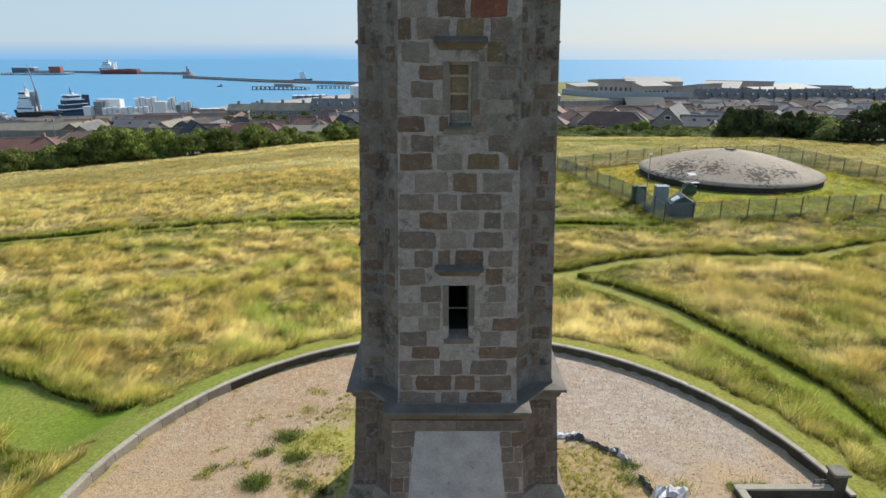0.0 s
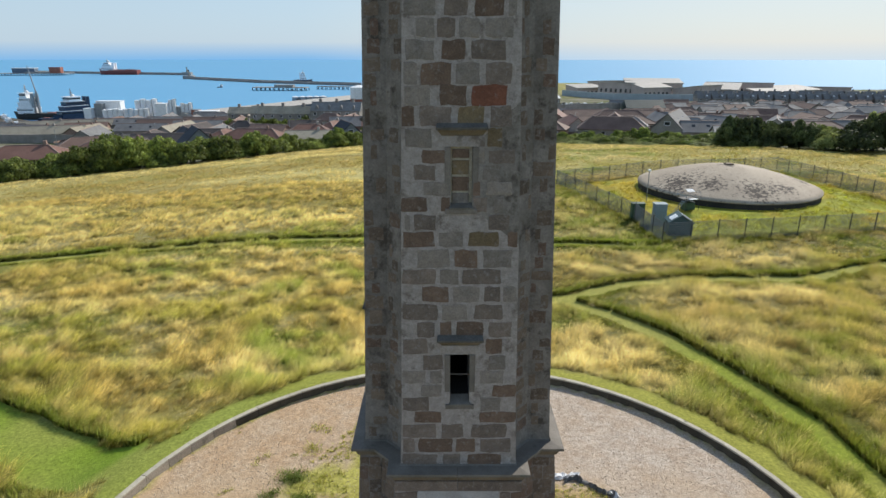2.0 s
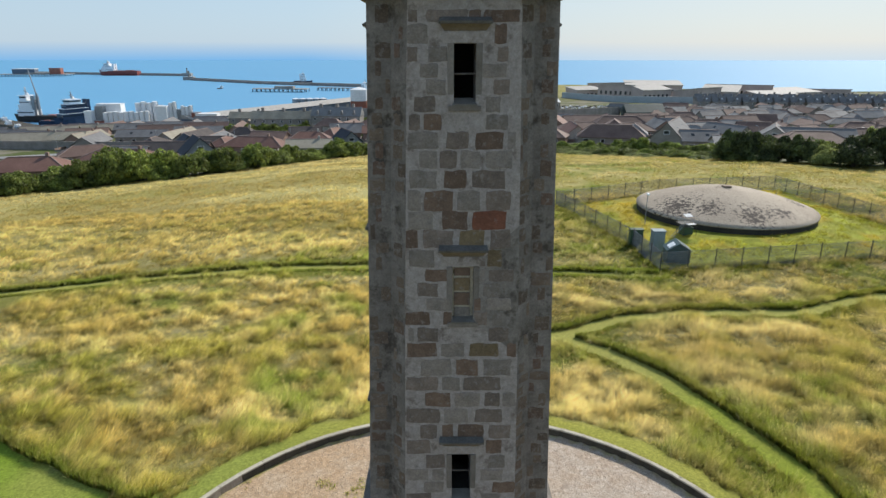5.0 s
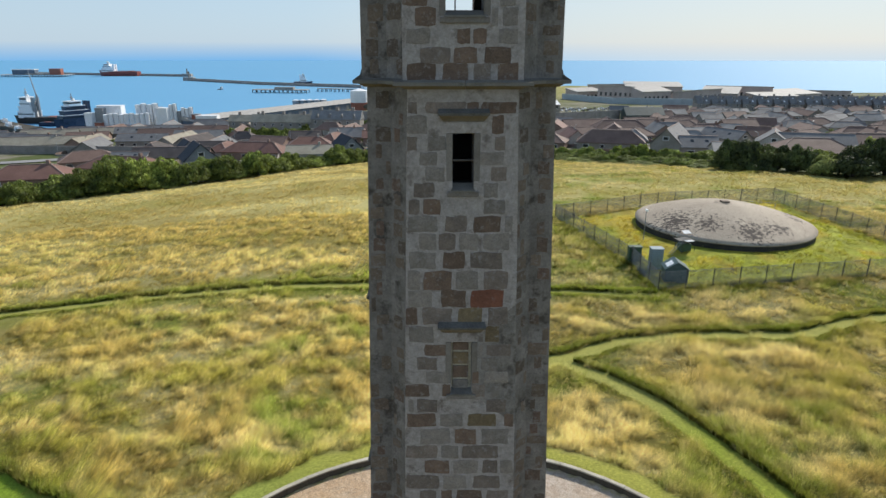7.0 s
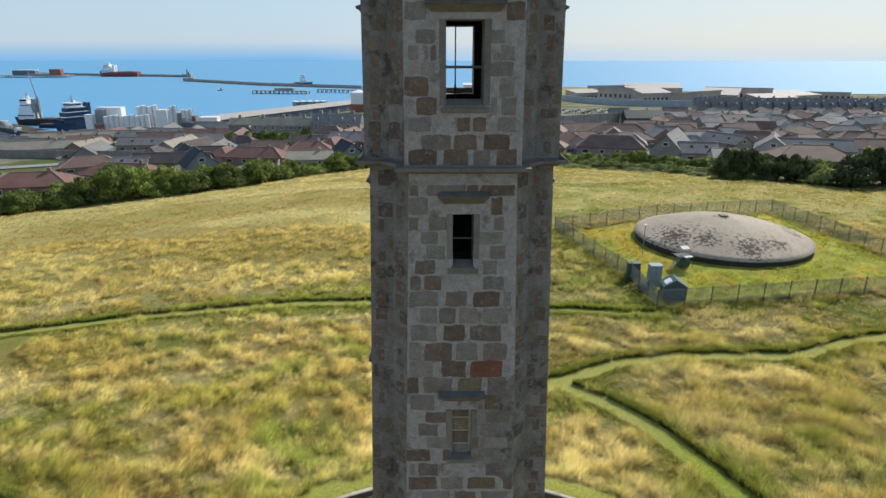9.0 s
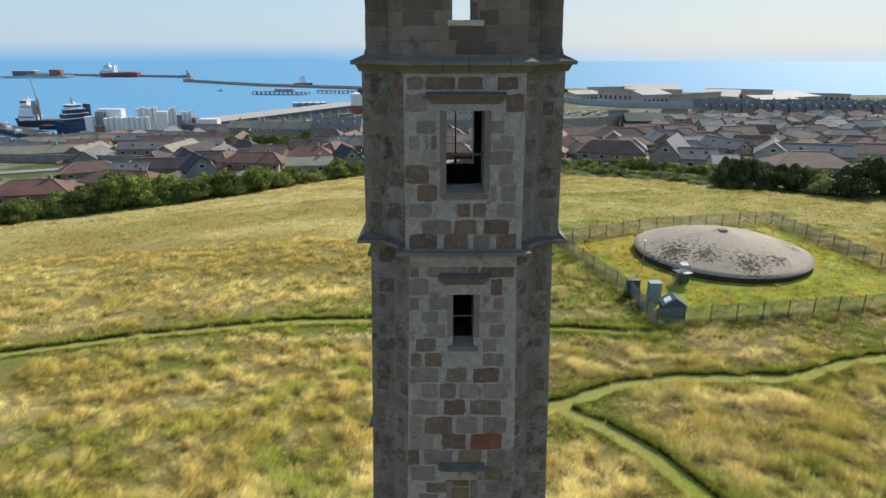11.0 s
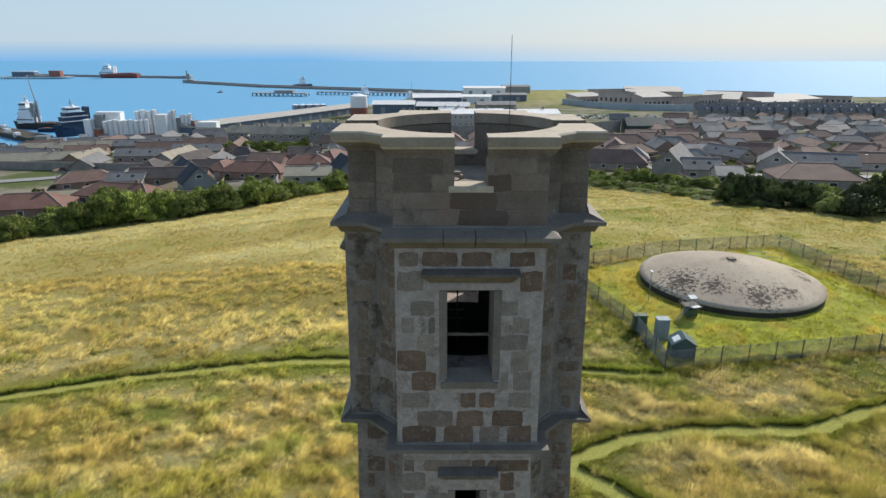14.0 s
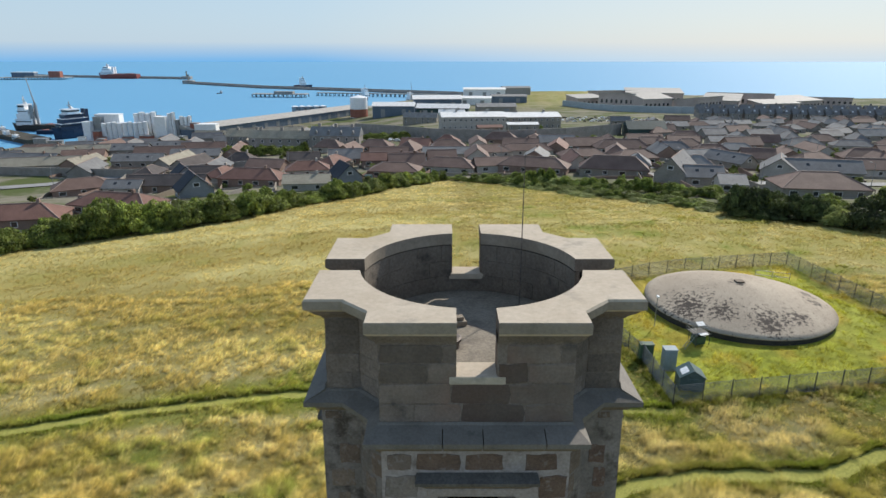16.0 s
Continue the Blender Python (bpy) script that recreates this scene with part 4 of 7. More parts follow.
    bpy.data.meshes.remove(old)


make_coping()


def window_trim(turn):
    m = side_matrix(turn)

    def put(kind, bm, mat, label=""):
        bmesh.ops.transform(bm, matrix=m, verts=bm.verts)
        return part(kind, bm, mat, TOWER, label)

    for i, (hw, z0, z1, rec) in enumerate(WINDOWS):
        w = hw + 0.31 + (0.10 if i == 3 else 0)
        e, _ = prof(z1 + 0.4)
        lo_, hi_ = (z1 + 0.24, z1 + 0.50) if i < 3 else (z1 + 0.14, z1 + 0.37)
        zm = lo_ + 0.13
        slab = lambda f, out, z: [(WX - w + f, -e - out, z), (WX + w - f, -e - out, z), (WX + w - f, -e + 0.1, z), (WX - w + f, -e + 0.1, z)]
        put("hood_mould", loft([slab(0.0, 0.15, zm), slab(0.0, 0.16, zm + 0.05), slab(0.02, 0.015, hi_)]), M["hood"], "dark slate hood above the window")
        put("hood_cove", loft([slab(0.12, 0.02, lo_), slab(0.07, 0.06, lo_ + 0.06), slab(0.03, 0.13, zm - 0.004)]), M["ochre_trim"])
        e, _ = prof(z1 + 0.12)
        put("lintel", box(WX - hw - 0.26, WX + hw + 0.26, -e - 0.012, -e + 0.1, z1 + 0.005, lo_ - 0.01, 0.012), M["mortar"])
        e, _ = prof(z0)
        put("window_sill", box(WX - hw - 0.11, WX + hw + 0.11, -e - 0.05, -e + 0.1, z0 - 0.13, z0 - 0.02, 0.015), M["jamb"])
        put("sill_slope", loft([[(WX - hw - 0.03, -e - 0.07, z0 - 0.025), (WX + hw + 0.03, -e - 0.07, z0 - 0.025), (WX + hw - 0.002, -e + 0.24, z0 - 0.02), (WX - hw + 0.002, -e + 0.24, z0 - 0.02)],
                                [(WX - hw - 0.03, -e - 0.07, z0 + 0.01), (WX + hw + 0.03, -e - 0.07, z0 + 0.01), (WX + hw - 0.002, -e + 0.24, z0 + 0.12), (WX - hw + 0.002, -e + 0.24, z0 + 0.12)]]), M["slate_trim"], "dark sloping slate sill")
        e, _ = prof((z0 + z1) / 2)
        for s in (-1, 1):
            x0, x1 = sorted((WX + s * hw, WX + s * (hw + 0.13)))
            put("jamb", box(x0, x1, -e - 0.01, -e + 0.1, z0, z1, 0.01), M["jamb"])
        if not rec and turn != 2:
            zc = z0 + (z1 - z0) * (0.5 if i < 3 else 0.455)
            put("window_bar", add_tube(bmesh.new(), (WX - hw, -e + 0.25, zc), (WX + hw, -e + 0.25, zc), 0.022 if i < 3 else 0.028), M["iron"], "rusty iron bar")


for t_ in range(4):
    window_trim(t_)

# iron pole and rail inside the upper chamber
part("inner_pole", add_tube(add_tube(bmesh.new(), (0.22, 15.84, 20.35), (0.22, 15.84, 23.42), 0.016), (0.22, 15.84, 21.38), (0.22, 15.84, 21.52), 0.045, 0.02), M["iron"], TOWER, "thin iron pole inside the upper chamber")
for z_ in (21.13, 21.33):
    part("inner_rail", add_tube(bmesh.new(), (-0.55, 15.9, z_), (0.37, 15.84, z_), 0.018), M["iron"], TOWER)

# the blind window's filling: rubble with raised pale pointing
e_blind = prof(13.6)[0]
part("pointing", box(CX + WX - 0.232, CX + WX + 0.232, CY - e_blind + 0.125, CY - e_blind + 0.2, 12.945, 14.255), M["lime"], TOWER, "pale raised cement pointing")
z_ = 13.0
for h_, k_ in ((0.24, "g"), (0.31, "b"), (0.31, "o"), (0.19, "b")):
    bm_ = box(CX + WX - 0.20, CX + WX + 0.165, CY - e_blind + 0.10, CY - e_blind + 0.2, z_, z_ + h_, 0.02)
    part("infill_stone", bm_, STONE_TONES[k_], TOWER)
    z_ += h_ + 0.05

# the pale panel on the base's front
e_base, _ = prof(4.0)
for turn in range(4):
    bm_ = bmesh.new()
    rows = []
    for z in (1.0, 3.9, 5.77):
        e, a = prof(z)
        w = float(np.interp(z, [1.0, 3.9, 5.77], [1.42, 1.21, 1.0]))
        rows.append([(-w, -e - 0.02, z), (w, -e - 0.02, z), (w, -e + 0.1, z), (-w, -e + 0.1, z)])
    loft(rows, bm_)
    bmesh.ops.transform(bm_, matrix=side_matrix(turn), verts=bm_.verts)
    if turn == 0:
        part("panel", bm_, M["render"], TOWER, "pale rendered panel with crumbling top edge")
    else:
        bm_.free()
bm_ = bmesh.new()
e, a = prof(5.85)
bm_.free()
for x0_, x1_ in ((-a - 0.02, -0.035), (-0.025, a + 0.02)):
    part("lintel", box(CX + x0_, CX + x1_, CY - e - 0.05, CY - e + 0.1, 5.79, 6.08, 0.015), STONE_TONES["d"], TOWER)

# lining of the parapet, its stone darker than the mortar for the shade inside
lining = new("inner_lining")
lining.parent = TOWER
lining["label"] = "dark damp stone inner face of the parapet"
r_ = random.Random(6)
for row in range(3):
    z0, z1 = FLOOR_Z + 0.02 + row * 0.285, FLOOR_Z + 0.305 + row * 0.285
    if row == 2:
        z1 = 25.09
    t = r_.uniform(0, 0.2)
    end = t + 2 * math.pi
    while t < end - 0.02:
        t2 = min(t + r_.uniform(0.22, 0.42), end)
        for lo_, hi_ in ((t, t2),):
            skip = any(abs(math.atan2(math.sin((lo_ + hi_) / 2 - q * math.pi / 2), math.cos((lo_ + hi_) / 2 - q * math.pi / 2))) < 0.15 + (hi_ - lo_) / 2 for q in range(4)) and row > 0
            if skip:
                q = min(range(4), key=lambda k: abs(math.atan2(math.sin((lo_ + hi_) / 2 - k * math.pi / 2), math.cos((lo_ + hi_) / 2 - k * math.pi / 2))))
                c0 = round(((lo_ + hi_) / 2 - q * math.pi / 2) / (2 * math.pi)) * 2 * math.pi + q * math.pi / 2
                pieces = [(lo_, min(hi_, c0 - 0.155)), (max(lo_, c0 + 0.155), hi_)]
            else:
                pieces = [(lo_, hi_)]
            for a0, a1 in pieces:
                if a1 - a0 < 0.03:
                    continue
                a0, a1 = a0 + 0.0015, a1 - 0.0015
                am = (a0 + a1) / 2
                d = r_.uniform(0, 0.012)
                P_ = lambda rad, aa, zz: (CX + rad * math.cos(aa), CY + rad * math.sin(aa), zz)
                ins = 1.655 - d
                bm_ = bmesh.new()
                loft([[P_(1.7, a0, z0 + 0.003), P_(1.7, am, z0 + 0.003), P_(1.7, a1, z0 + 0.003), P_(ins, a1, z0 + 0.003), P_(ins, am, z0 + 0.003), P_(ins, a0, z0 + 0.003)], [P_(1.7, a0, z1 - 0.003), P_(1.7, am, z1 - 0.003), P_(1.7, a1, z1 - 0.003), P_(ins, a1, z1 - 0.003), P_(ins, am, z1 - 0.003), P_(ins, a0, z1 - 0.003)]], bm_)
                part("lining_stone", bm_, M["damp_stone"], lining)
        t = t2

# crenel sills, the plinth at the foot
for turn in range(4):
    bm_ = box(-0.34, 0.36, -2.01, -1.62, 24.45, 24.56, 0.02)
    bmesh.ops.transform(bm_, matrix=side_matrix(turn), verts=bm_.verts)
    part("crenel_sill", bm_, M["coping"], TOWER, "worn pale sill slab in the crenel")
rings_ = []
for z, o in ((0.8, 0.26), (3.15, 0.2), (3.5, 0.04), (3.52, -0.1)):
    e, a = prof(z)
    rings_.append(plan(e + o, a + o, z))
# plinth in the lining's stone, its corners' shade put into the colour
part("plinth", loft(rings_), M["damp_stone"], TOWER, "weathered stone plinth at the tower's foot")

# the roof floor, its hatch, a stone drum and the thin mast
part("roof_floor", loft([circle(1.675, FLOOR_Z - 0.02, 64), circle(1.675, FLOOR_Z + 0.015, 64)]), M["sandstone"], TOWER, "worn stone roof floor")
bm_ = box(-0.42, 0.42, -0.06, 0.06, 0.0, 0.05, 0.01, Matrix.Translation((CX - 0.5, CY + 0.15, FLOOR_Z + 0.10)) @ Matrix.Rotation(0.25, 4, "Z"))
add_box(bm_, -0.4, 0.4, -0.3, 0.3, 0.0, 0.08, 0.0, Matrix.Translation((CX - 0.5, CY + 0.35, FLOOR_Z + 0.012)) @ Matrix.Rotation(0.25, 4, "Z"))
part("hatch", bm_, M["wood"], TOWER, "grey timber roof hatch")
part("drum", loft([[(CX - 0.33 + r * math.cos(t * math.pi / 10), CY - 0.55 + r * math.sin(t * math.pi / 10), z) for t in range(20)] for r, z in ((0.16, FLOOR_Z), (0.16, FLOOR_Z + 0.12), (0.19, FLOOR_Z + 0.13), (0.19, FLOOR_Z + 0.17), (0.16, FLOOR_Z + 0.18))]), M["iron"], TOWER, "round rusty vent cap")
bm_ = bmesh.new()
add_tube(bm_, (CX + 0.88, CY + 0.95, FLOOR_Z - 0.02), (CX + 0.88, CY + 0.95, FLOOR_Z + 1.5), 0.011, 0.008, 6)
add_tube(bm_, (CX + 0.88, CY + 0.95, FLOOR_Z + 1.45), (CX + 0.88, CY + 0.95, FLOOR_Z + 2.6), 0.008, 0.005, 6)
part("mast", bm_, M["iron"], TOWER, "thin grey lightning mast")


# ---- stone blocks of the tower's faces ----
def block_mesh(seed):
    """A unit block, x across, z up, its face towards -y, with rounded corners and uneven worn arrises."""
    r = random.Random(seed)
    j = lambda s: r.uniform(-s, s)
    outline = [(-0.47, -0.5), (-0.16, -0.5), (0.16, -0.5), (0.47, -0.5), (0.5, -0.44), (0.5, 0.0), (0.5, 0.44), (0.47, 0.5), (0.16, 0.5), (-0.16, 0.5), (-0.47, 0.5), (-0.5, 0.44), (-0.5, 0), (-0.5, -0.44)]
    n = len(outline)
    wob = [(j(0.03), j(0.055)) for _ in outline]
    back = [(x + a, 0.06, z + b) for (x, z), (a, b) in zip(outline, wob)]
    mid = [(x + a, -0.003, z + b) for (x, z), (a, b) in zip(outline, wob)]
    front = [(x * 0.955 + a, -0.013 + j(0.004), z * 0.93 + b) for (x, z), (a, b) in zip(outline, wob)]
    v = back + mid + front + [(j(0.1), -0.017 + j(0.005), j(0.1))]
    f = []
    for a in range(n):
        b = (a + 1) % n
        f += [(a, b, n + b, n + a), (n + a, n + b, 2 * n + b, 2 * n + a), (2 * n + a, 2 * n + b, 3 * n)]
    return v, f


BLOCKS = [block_mesh(i) for i in range(12)]
BLOCK_ME = {k: [mesh_from("stone", v, f, m) for v, f in BLOCKS] for k, m in STONE_TONES.items()}
ASHLAR_ME = [mesh_from("ashlar", v, f, M["ashlar"]) for v, f in BLOCKS[:6]]

# the front's courses: bed, top, then the blocks as (tone, start, end) from the middle of the bay
COURSES_UPPER = [
    (20.01, 20.37, ("b", -1.13, -0.56), ("b", -0.41, 0.09), ("d", 0.21, 0.55), ("b", 0.69, 1.10)),
    (20.37, 20.67, ("d", -0.86, -0.27), ("b", -0.18, 0.28), ("b", 0.42, 0.94)),
    (20.74, 21.02, ("g", -1.12, -0.66), ("b", -0.12, 0.13), ("b", 0.19, 0.45), ("g", 0.70, 1.07)),
    (21.07, 21.41, ("b", -0.95, -0.55), ("g", 0.76, 1.06), ("g", 0.55, 0.67)),
    (21.44, 21.80, ("b", -1.19, -0.71), ("g", 0.71, 1.01)),
    (21.83, 22.09, ("g", -0.85, -0.57), ("g", 0.51, 0.98)),
    (22.13, 22.40, ("g", -1.10, -0.90), ("d", -0.66, -0.55), ("g", 0.73, 0.99)),
    (22.44, 22.69, ("g", -0.95, -0.57), ("g", 0.52, 0.79)),
    (22.87, 23.2, ("g", -1.15, -0.74), ("b", 0.82, 1.17)),
    (23.29, 23.52, ("d", -1.12, -0.82), ("b", -0.75, -0.2), ("b", -0.12, 0.35), ("b", 0.63, 1.03)),
]
COURSES_HIGH = [
    (19.38, 19.61, ("d", -1.12, -0.94), ("d", -0.76, 0.07), ("b", 0.09, 0.33), ("b", 0.39, 1.10)),
    (18.97, 19.34, ("g", -1.16, -0.73), ("b", 0.61, 0.85)),
    (18.63, 18.91, ("d", -1.16, -0.95), ("g", -0.73, -0.34), ("d", 0.68, 0.89)),
    (18.32, 18.59, ("g", -0.89, -0.53), ("g", 0.36, 0.87)),
    (17.98, 18.28, ("g", -0.77, -0.37), ("d", 0.61, 0.94)),
    (17.63, 17.94, ("d", -1.02, -0.59), ("g", 0.46, 0.76)),
    (17.26, 17.58, ("b", -0.83, -0.46), ("g", 0.47, 0.92), ("d", -1.14, -0.91)),
    (16.87, 17.22, ("g", -1.15, -0.52), ("d", -0.35, 0.11), ("b", 0.26, 0.85), ("g", 0.93, 1.10)),
    (16.46, 16.83, ("g", -0.92, -0.55), ("d", -0.50, -0.14), ("g", -0.05, 0.35), ("g", 0.48, 1.04)),
    (16.03, 16.41, ("g", -1.14, -0.56), ("b", -0.40, 0.07), ("d", 0.21, 0.90)),
    (15.54, 15.97, ("g", -1.19, -0.91), ("b", -0.83, -0.20), ("g", -0.11, 0.38), ("d", 0.50, 1.03)),
    (15.12, 15.53, ("g", -1.18, -0.65), ("b", -0.44, 0.11), ("r", 0.22, 0.96)),
    (14.69, 15.10, ("b", -1.26, -0.98), ("d", -0.86, -0.20), ("o", -0.06, 0.49), ("d", 0.61, 1.06)),
    (14.25, 14.65, ("g", -1.17, -0.62), ("o", 0.56, 0.87)),
    (13.91, 14.19, ("b", -0.83, -0.23), ("d", 0.60, 1.15), ("g", 0.27, 0.51)),
]
COURSES_MIDDLE = [
    (13.55, 13.87, ("d", -1.00, -0.54), ("g", 0.48, 0.85)),
    (13.21, 13.51, ("g", -0.79, -0.26), ("b", 0.28, 0.43), ("g", 0.57, 1.11)),
    (12.85, 13.17, ("b", -1.28, -0.72), ("b", -0.42, -0.23), ("d", 0.28, 0.58), ("g", 0.71, 0.93)),
    (12.44, 12.78, ("g", -1.22, -1.10), ("d", -1.01, -0.54), ("d", 0.62, 1.07)),
    (12.05, 12.39, ("b", -1.27, -0.57), ("g", -0.47, 0.06), ("o", 0.19, 0.85), ("b", 1.06, 1.27)),
    (11.57, 11.98, ("g", -0.96, -0.23), ("b", -0.11, 0.39), ("g", 0.52, 1.16)),
    (11.17, 11.52, ("d", -1.29, -0.55), ("g", -0.44, -0.03), ("d", 0.07, 0.94)),
    (10.74, 11.11, ("b", -0.84, -0.25), ("g", -0.15, 0.44), ("d", 0.56, 0.92), ("g", 0.99, 1.28)),
    (10.30, 10.67, ("d", -1.30, -0.51), ("g", -0.41, 0.17), ("d", 0.34, 0.98)),
    (9.86, 10.24, ("d", -0.98, -0.58), ("b", -0.45, -0.18), ("b", -0.07, 0.55), ("d", 0.68, 1.21)),
    (9.44, 9.82, ("d", -1.32, -0.74), ("b", 0.62, 1.00)),
]
COURSES_LOW = [
    (9.03, 9.40, ("d", -0.85, -0.38), ("g", 0.70, 1.10)),
    (8.67, 9.00, ("g", -1.34, -0.79), ("g", -0.69, -0.41), ("g", 0.50, 1.05)),
    (8.31, 8.62, ("g", -0.90, -0.41), ("b", 0.81, 1.36)),
    (7.93, 8.29, ("d", -1.34, -0.72), ("g", 0.52, 1.00)),
    (7.61, 7.90, ("b", -1.07, -0.43), ("b", 0.50, 1.38)),
    (7.19, 7.56, ("d", -1.36, -0.55), ("d", -0.42, 0.11), ("d", 0.32, 1.16)),
    (6.78, 7.16, ("d", -1.36, -1.08), ("b", -0.98, -0.14), ("b", -0.06, 0.40), ("d", 0.54, 1.28)),
    (6.35, 6.73, ("d", -1.37, -0.52), ("d", -0.38, 0.05), ("b", 0.23, 1.04)),
]


def clear_of(u0, u1, z0, z1, holes):
    """The pieces of a block that lie outside the window surrounds."""
    spans = [(u0, u1)]
    for h0, h1, b0, b1 in holes:
        if z1 <= b0 + 0.02 or z0 >= b1 - 0.02:
            continue
        nxt = []
        for a, b in spans:
            if b <= h0 or a >= h1:
                nxt.append((a, b))
            else:
                nxt += [p for p in ((a, h0 - 0.015), (h1 + 0.015, b)) if p[1] - p[0] > 0.1]
        spans = nxt
    return spans


def lay_front():
    """The front bay's rubble, course by course, in wide flush pointing."""
    r = random.Random(8)
    for z0, z1, *blocks in COURSES_UPPER + COURSES_HIGH + COURSES_MIDDLE + COURSES_LOW:
        zc = (z0 + z1) / 2
        e, a = prof(zc)
        slope = (prof(zc - 0.2)[0] - prof(zc + 0.2)[0]) / 0.4 if 6.4 < zc < 19.6 else 0.012
        for tone, u0, u1 in blocks:
            u0, u1 = max(u0, -a + 0.01), min(u1, a - 0.01)
            o = new("stone", BLOCK_ME[tone][r.randrange(12)])
            o.parent = TOWER
            o.matrix_world = Matrix.Translation((CX + (u0 + u1) / 2, CY - e, zc)) @ Matrix.Rotation(-math.atan(slope), 4, "X") @ Matrix.Diagonal((u1 - u0, 0.7, z1 - z0, 1))


def lay_stones():
    fill_v, fill_f, fill_m = [], [], []
    stages = [(1.25, 6.0, 0.40), (6.52, 19.80, 0.375), (20.1, 23.58, 0.37), (23.92, 24.985, 0.265)]
    r = random.Random(21)
    for lo, hi, ch in stages:
        z = lo
        while z < hi - 0.12:
            h = min(ch * r.uniform(0.86, 1.14), hi - z)
            if hi - z - h < 0.12:
                h = hi - z
            zc = z + h / 2
            e, a = prof(zc)
            e2, a2 = prof(zc + 0.3) if zc + 0.3 < hi else prof(zc)
            up = Vector((0, e - e2, 0.3)).normalized() if e > e2 else Vector((0, 0, 1))
            ring = [Vector(p) for p in plan(e, a, zc)]
            for face in range(16):
                if face == 15 and 6 < lo < 23:
                    continue
                p, q = ring[face], ring[(face + 1) % 16]
                length = (q - p).length
                ux = (q - p).normalized()
                out = Vector((ux.y, -ux.x, 0))
                upv = (Vector((0, 0, 1)) * up.z - out * up.y).normalized()
                rot = Matrix((ux, -out, upv)).transposed().to_4x4()
                bay = face % 4 == 3
                tight = lo > 23.9 or lo < 2
                holes = []
                if bay:
                    for hw, w0, w1, rec in WINDOWS:
                        c = length / 2 + WX
                        holes += [(c - hw - 0.17, c + hw + 0.17, w0, w1), (c - hw - 0.30, c + hw + 0.30, w1, w1 + 0.26), (c - hw - 0.12, c + hw + 0.12, w0 - 0.16, w0), (c - hw - 0.46, c + hw + 0.46, w1 + 0.31, w1 + 0.48)]
                    holes.append((length / 2 - 0.25, length / 2 + 0.25, 24.55, 26))
                    if face == 15:
                        w = float(np.interp(zc, [1.0, 3.9, 5.77], [1.42, 1.21, 1.0]))
                        holes += [(length / 2 - w, length / 2 + w, 0, 5.78), (-1, 9, 5.74, 6.1)]
                u = r.uniform(-0.3, 0.0) if tight else r.uniform(-0.2, 0.3)
                while u < length:
                    w = r.uniform(0.5, 0.95) if lo > 23.9 else r.uniform(0.42, 0.88) if bay else r.uniform(0.26, 0.55)
                    gap = 0.018 if tight else r.choice([0.12, 0.2, 0.35, 0.6])
                    edge = 0.008 if tight else r.choice([0.02, 0.05, 0.1, 0.18])
                    s0, s1 = max(u, edge), min(u + w, length - edge)
                    u += w + gap
                    if s1 - s0 < 0.1 or (not tight and r.random() < 0.15):
                        continue
                    for b0, b1 in clear_of(s0, s1, z, z + h, holes):
                        bed = 0.009 if tight else r.uniform(0.022, 0.06)
                        m = Matrix.Translation(p + ux * ((b0 + b1) / 2)) @ rot @ Matrix.Diagonal((b1 - b0, 0.55 if tight else 0.6, h - 2 * bed, 1))
                        if face == 15:
                            me = ASHLAR_ME[r.randrange(6)] if lo > 23.9 else BLOCK_ME[r.choice("ddb")][r.randrange(12)]
                            o = new(me.name.split(".")[0], me)
                            o.parent = TOWER
                            o.matrix_world = m
                        else:
                            v, f = BLOCKS[r.randrange(12)]
                            base = len(fill_v)
                            fill_v += [tuple(m @ Vector(x)) for x in v]
                            fill_f += [tuple(i + base for i in t) for t in f]
                            fill_m += [1 if lo > 23.9 else 0] * len(f)
            z += h
    me = mesh_from("stonework", fill_v, fill_f, M["stone_fill"])
    me.materials.append(M["ashlar_fill"])
    me.polygons.foreach_set("material_index", fill_m)
    ob = new("stonework", me)
    ob.parent = TOWER
    tagged(ob, "coursed rubble facing of the side bays", kind="stuff")


lay_front()
lay_stones()

# ---- the round wall and gate ----
def wall_segments():
    wall = empty("garden_wall", pose(WCX, WCY, land_at(WCX, WCY)), "low round stone wall with flat coping round the gravel", "wall")
    n = 72
    for i in range(n):
        a0, a1 = 2 * math.pi * i / n, 2 * math.pi * (i + 1) / n
        mid = math.degrees((a0 + a1) / 2) % 360
        if 357 < mid or mid < 6.5 or 215 < mid < 325:
            continue
        a1 -= 0.0012
        bm = bmesh.new()
        rings = []
        for r0, z in ((WALL_R - 0.02, 0.7), (WALL_R - 0.02, 1.54), (WALL_R - 0.02, 1.525)):
            rings.append([(WCX + r * math.cos(a), WCY + r * math.sin(a), z) for r, a in ((r0, a0), (r0 + 0.2, a0), (r0 + 0.2, a1), (r0, a1))])
        loft(rings[:2], bm)
        # blocks facing away from the sun get darker stone, shade put into the colour
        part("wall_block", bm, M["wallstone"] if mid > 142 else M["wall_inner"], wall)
        bm = bmesh.new()
        lift = 0.004 * math.sin(i * 2.7)
        loft([[(WCX + r * math.cos(a), WCY + r * math.sin(a), z) for r, a in ((WALL_R - 0.025 + d, a0), (WALL_R + 0.185 - d, a0), (WALL_R + 0.185 - d, a1), (WALL_R - 0.025 + d, a1))]
              for z, d in ((1.535 + lift, 0), (1.59 + lift, 0), (1.60 + lift, 0.015))], bm)
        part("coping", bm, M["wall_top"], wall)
    wall_m = wall.matrix_basis.inverted()
    for c in wall.children:
        c.matrix_parent_inverse = wall_m


wall_segments()

DX, DY, DR = DOME
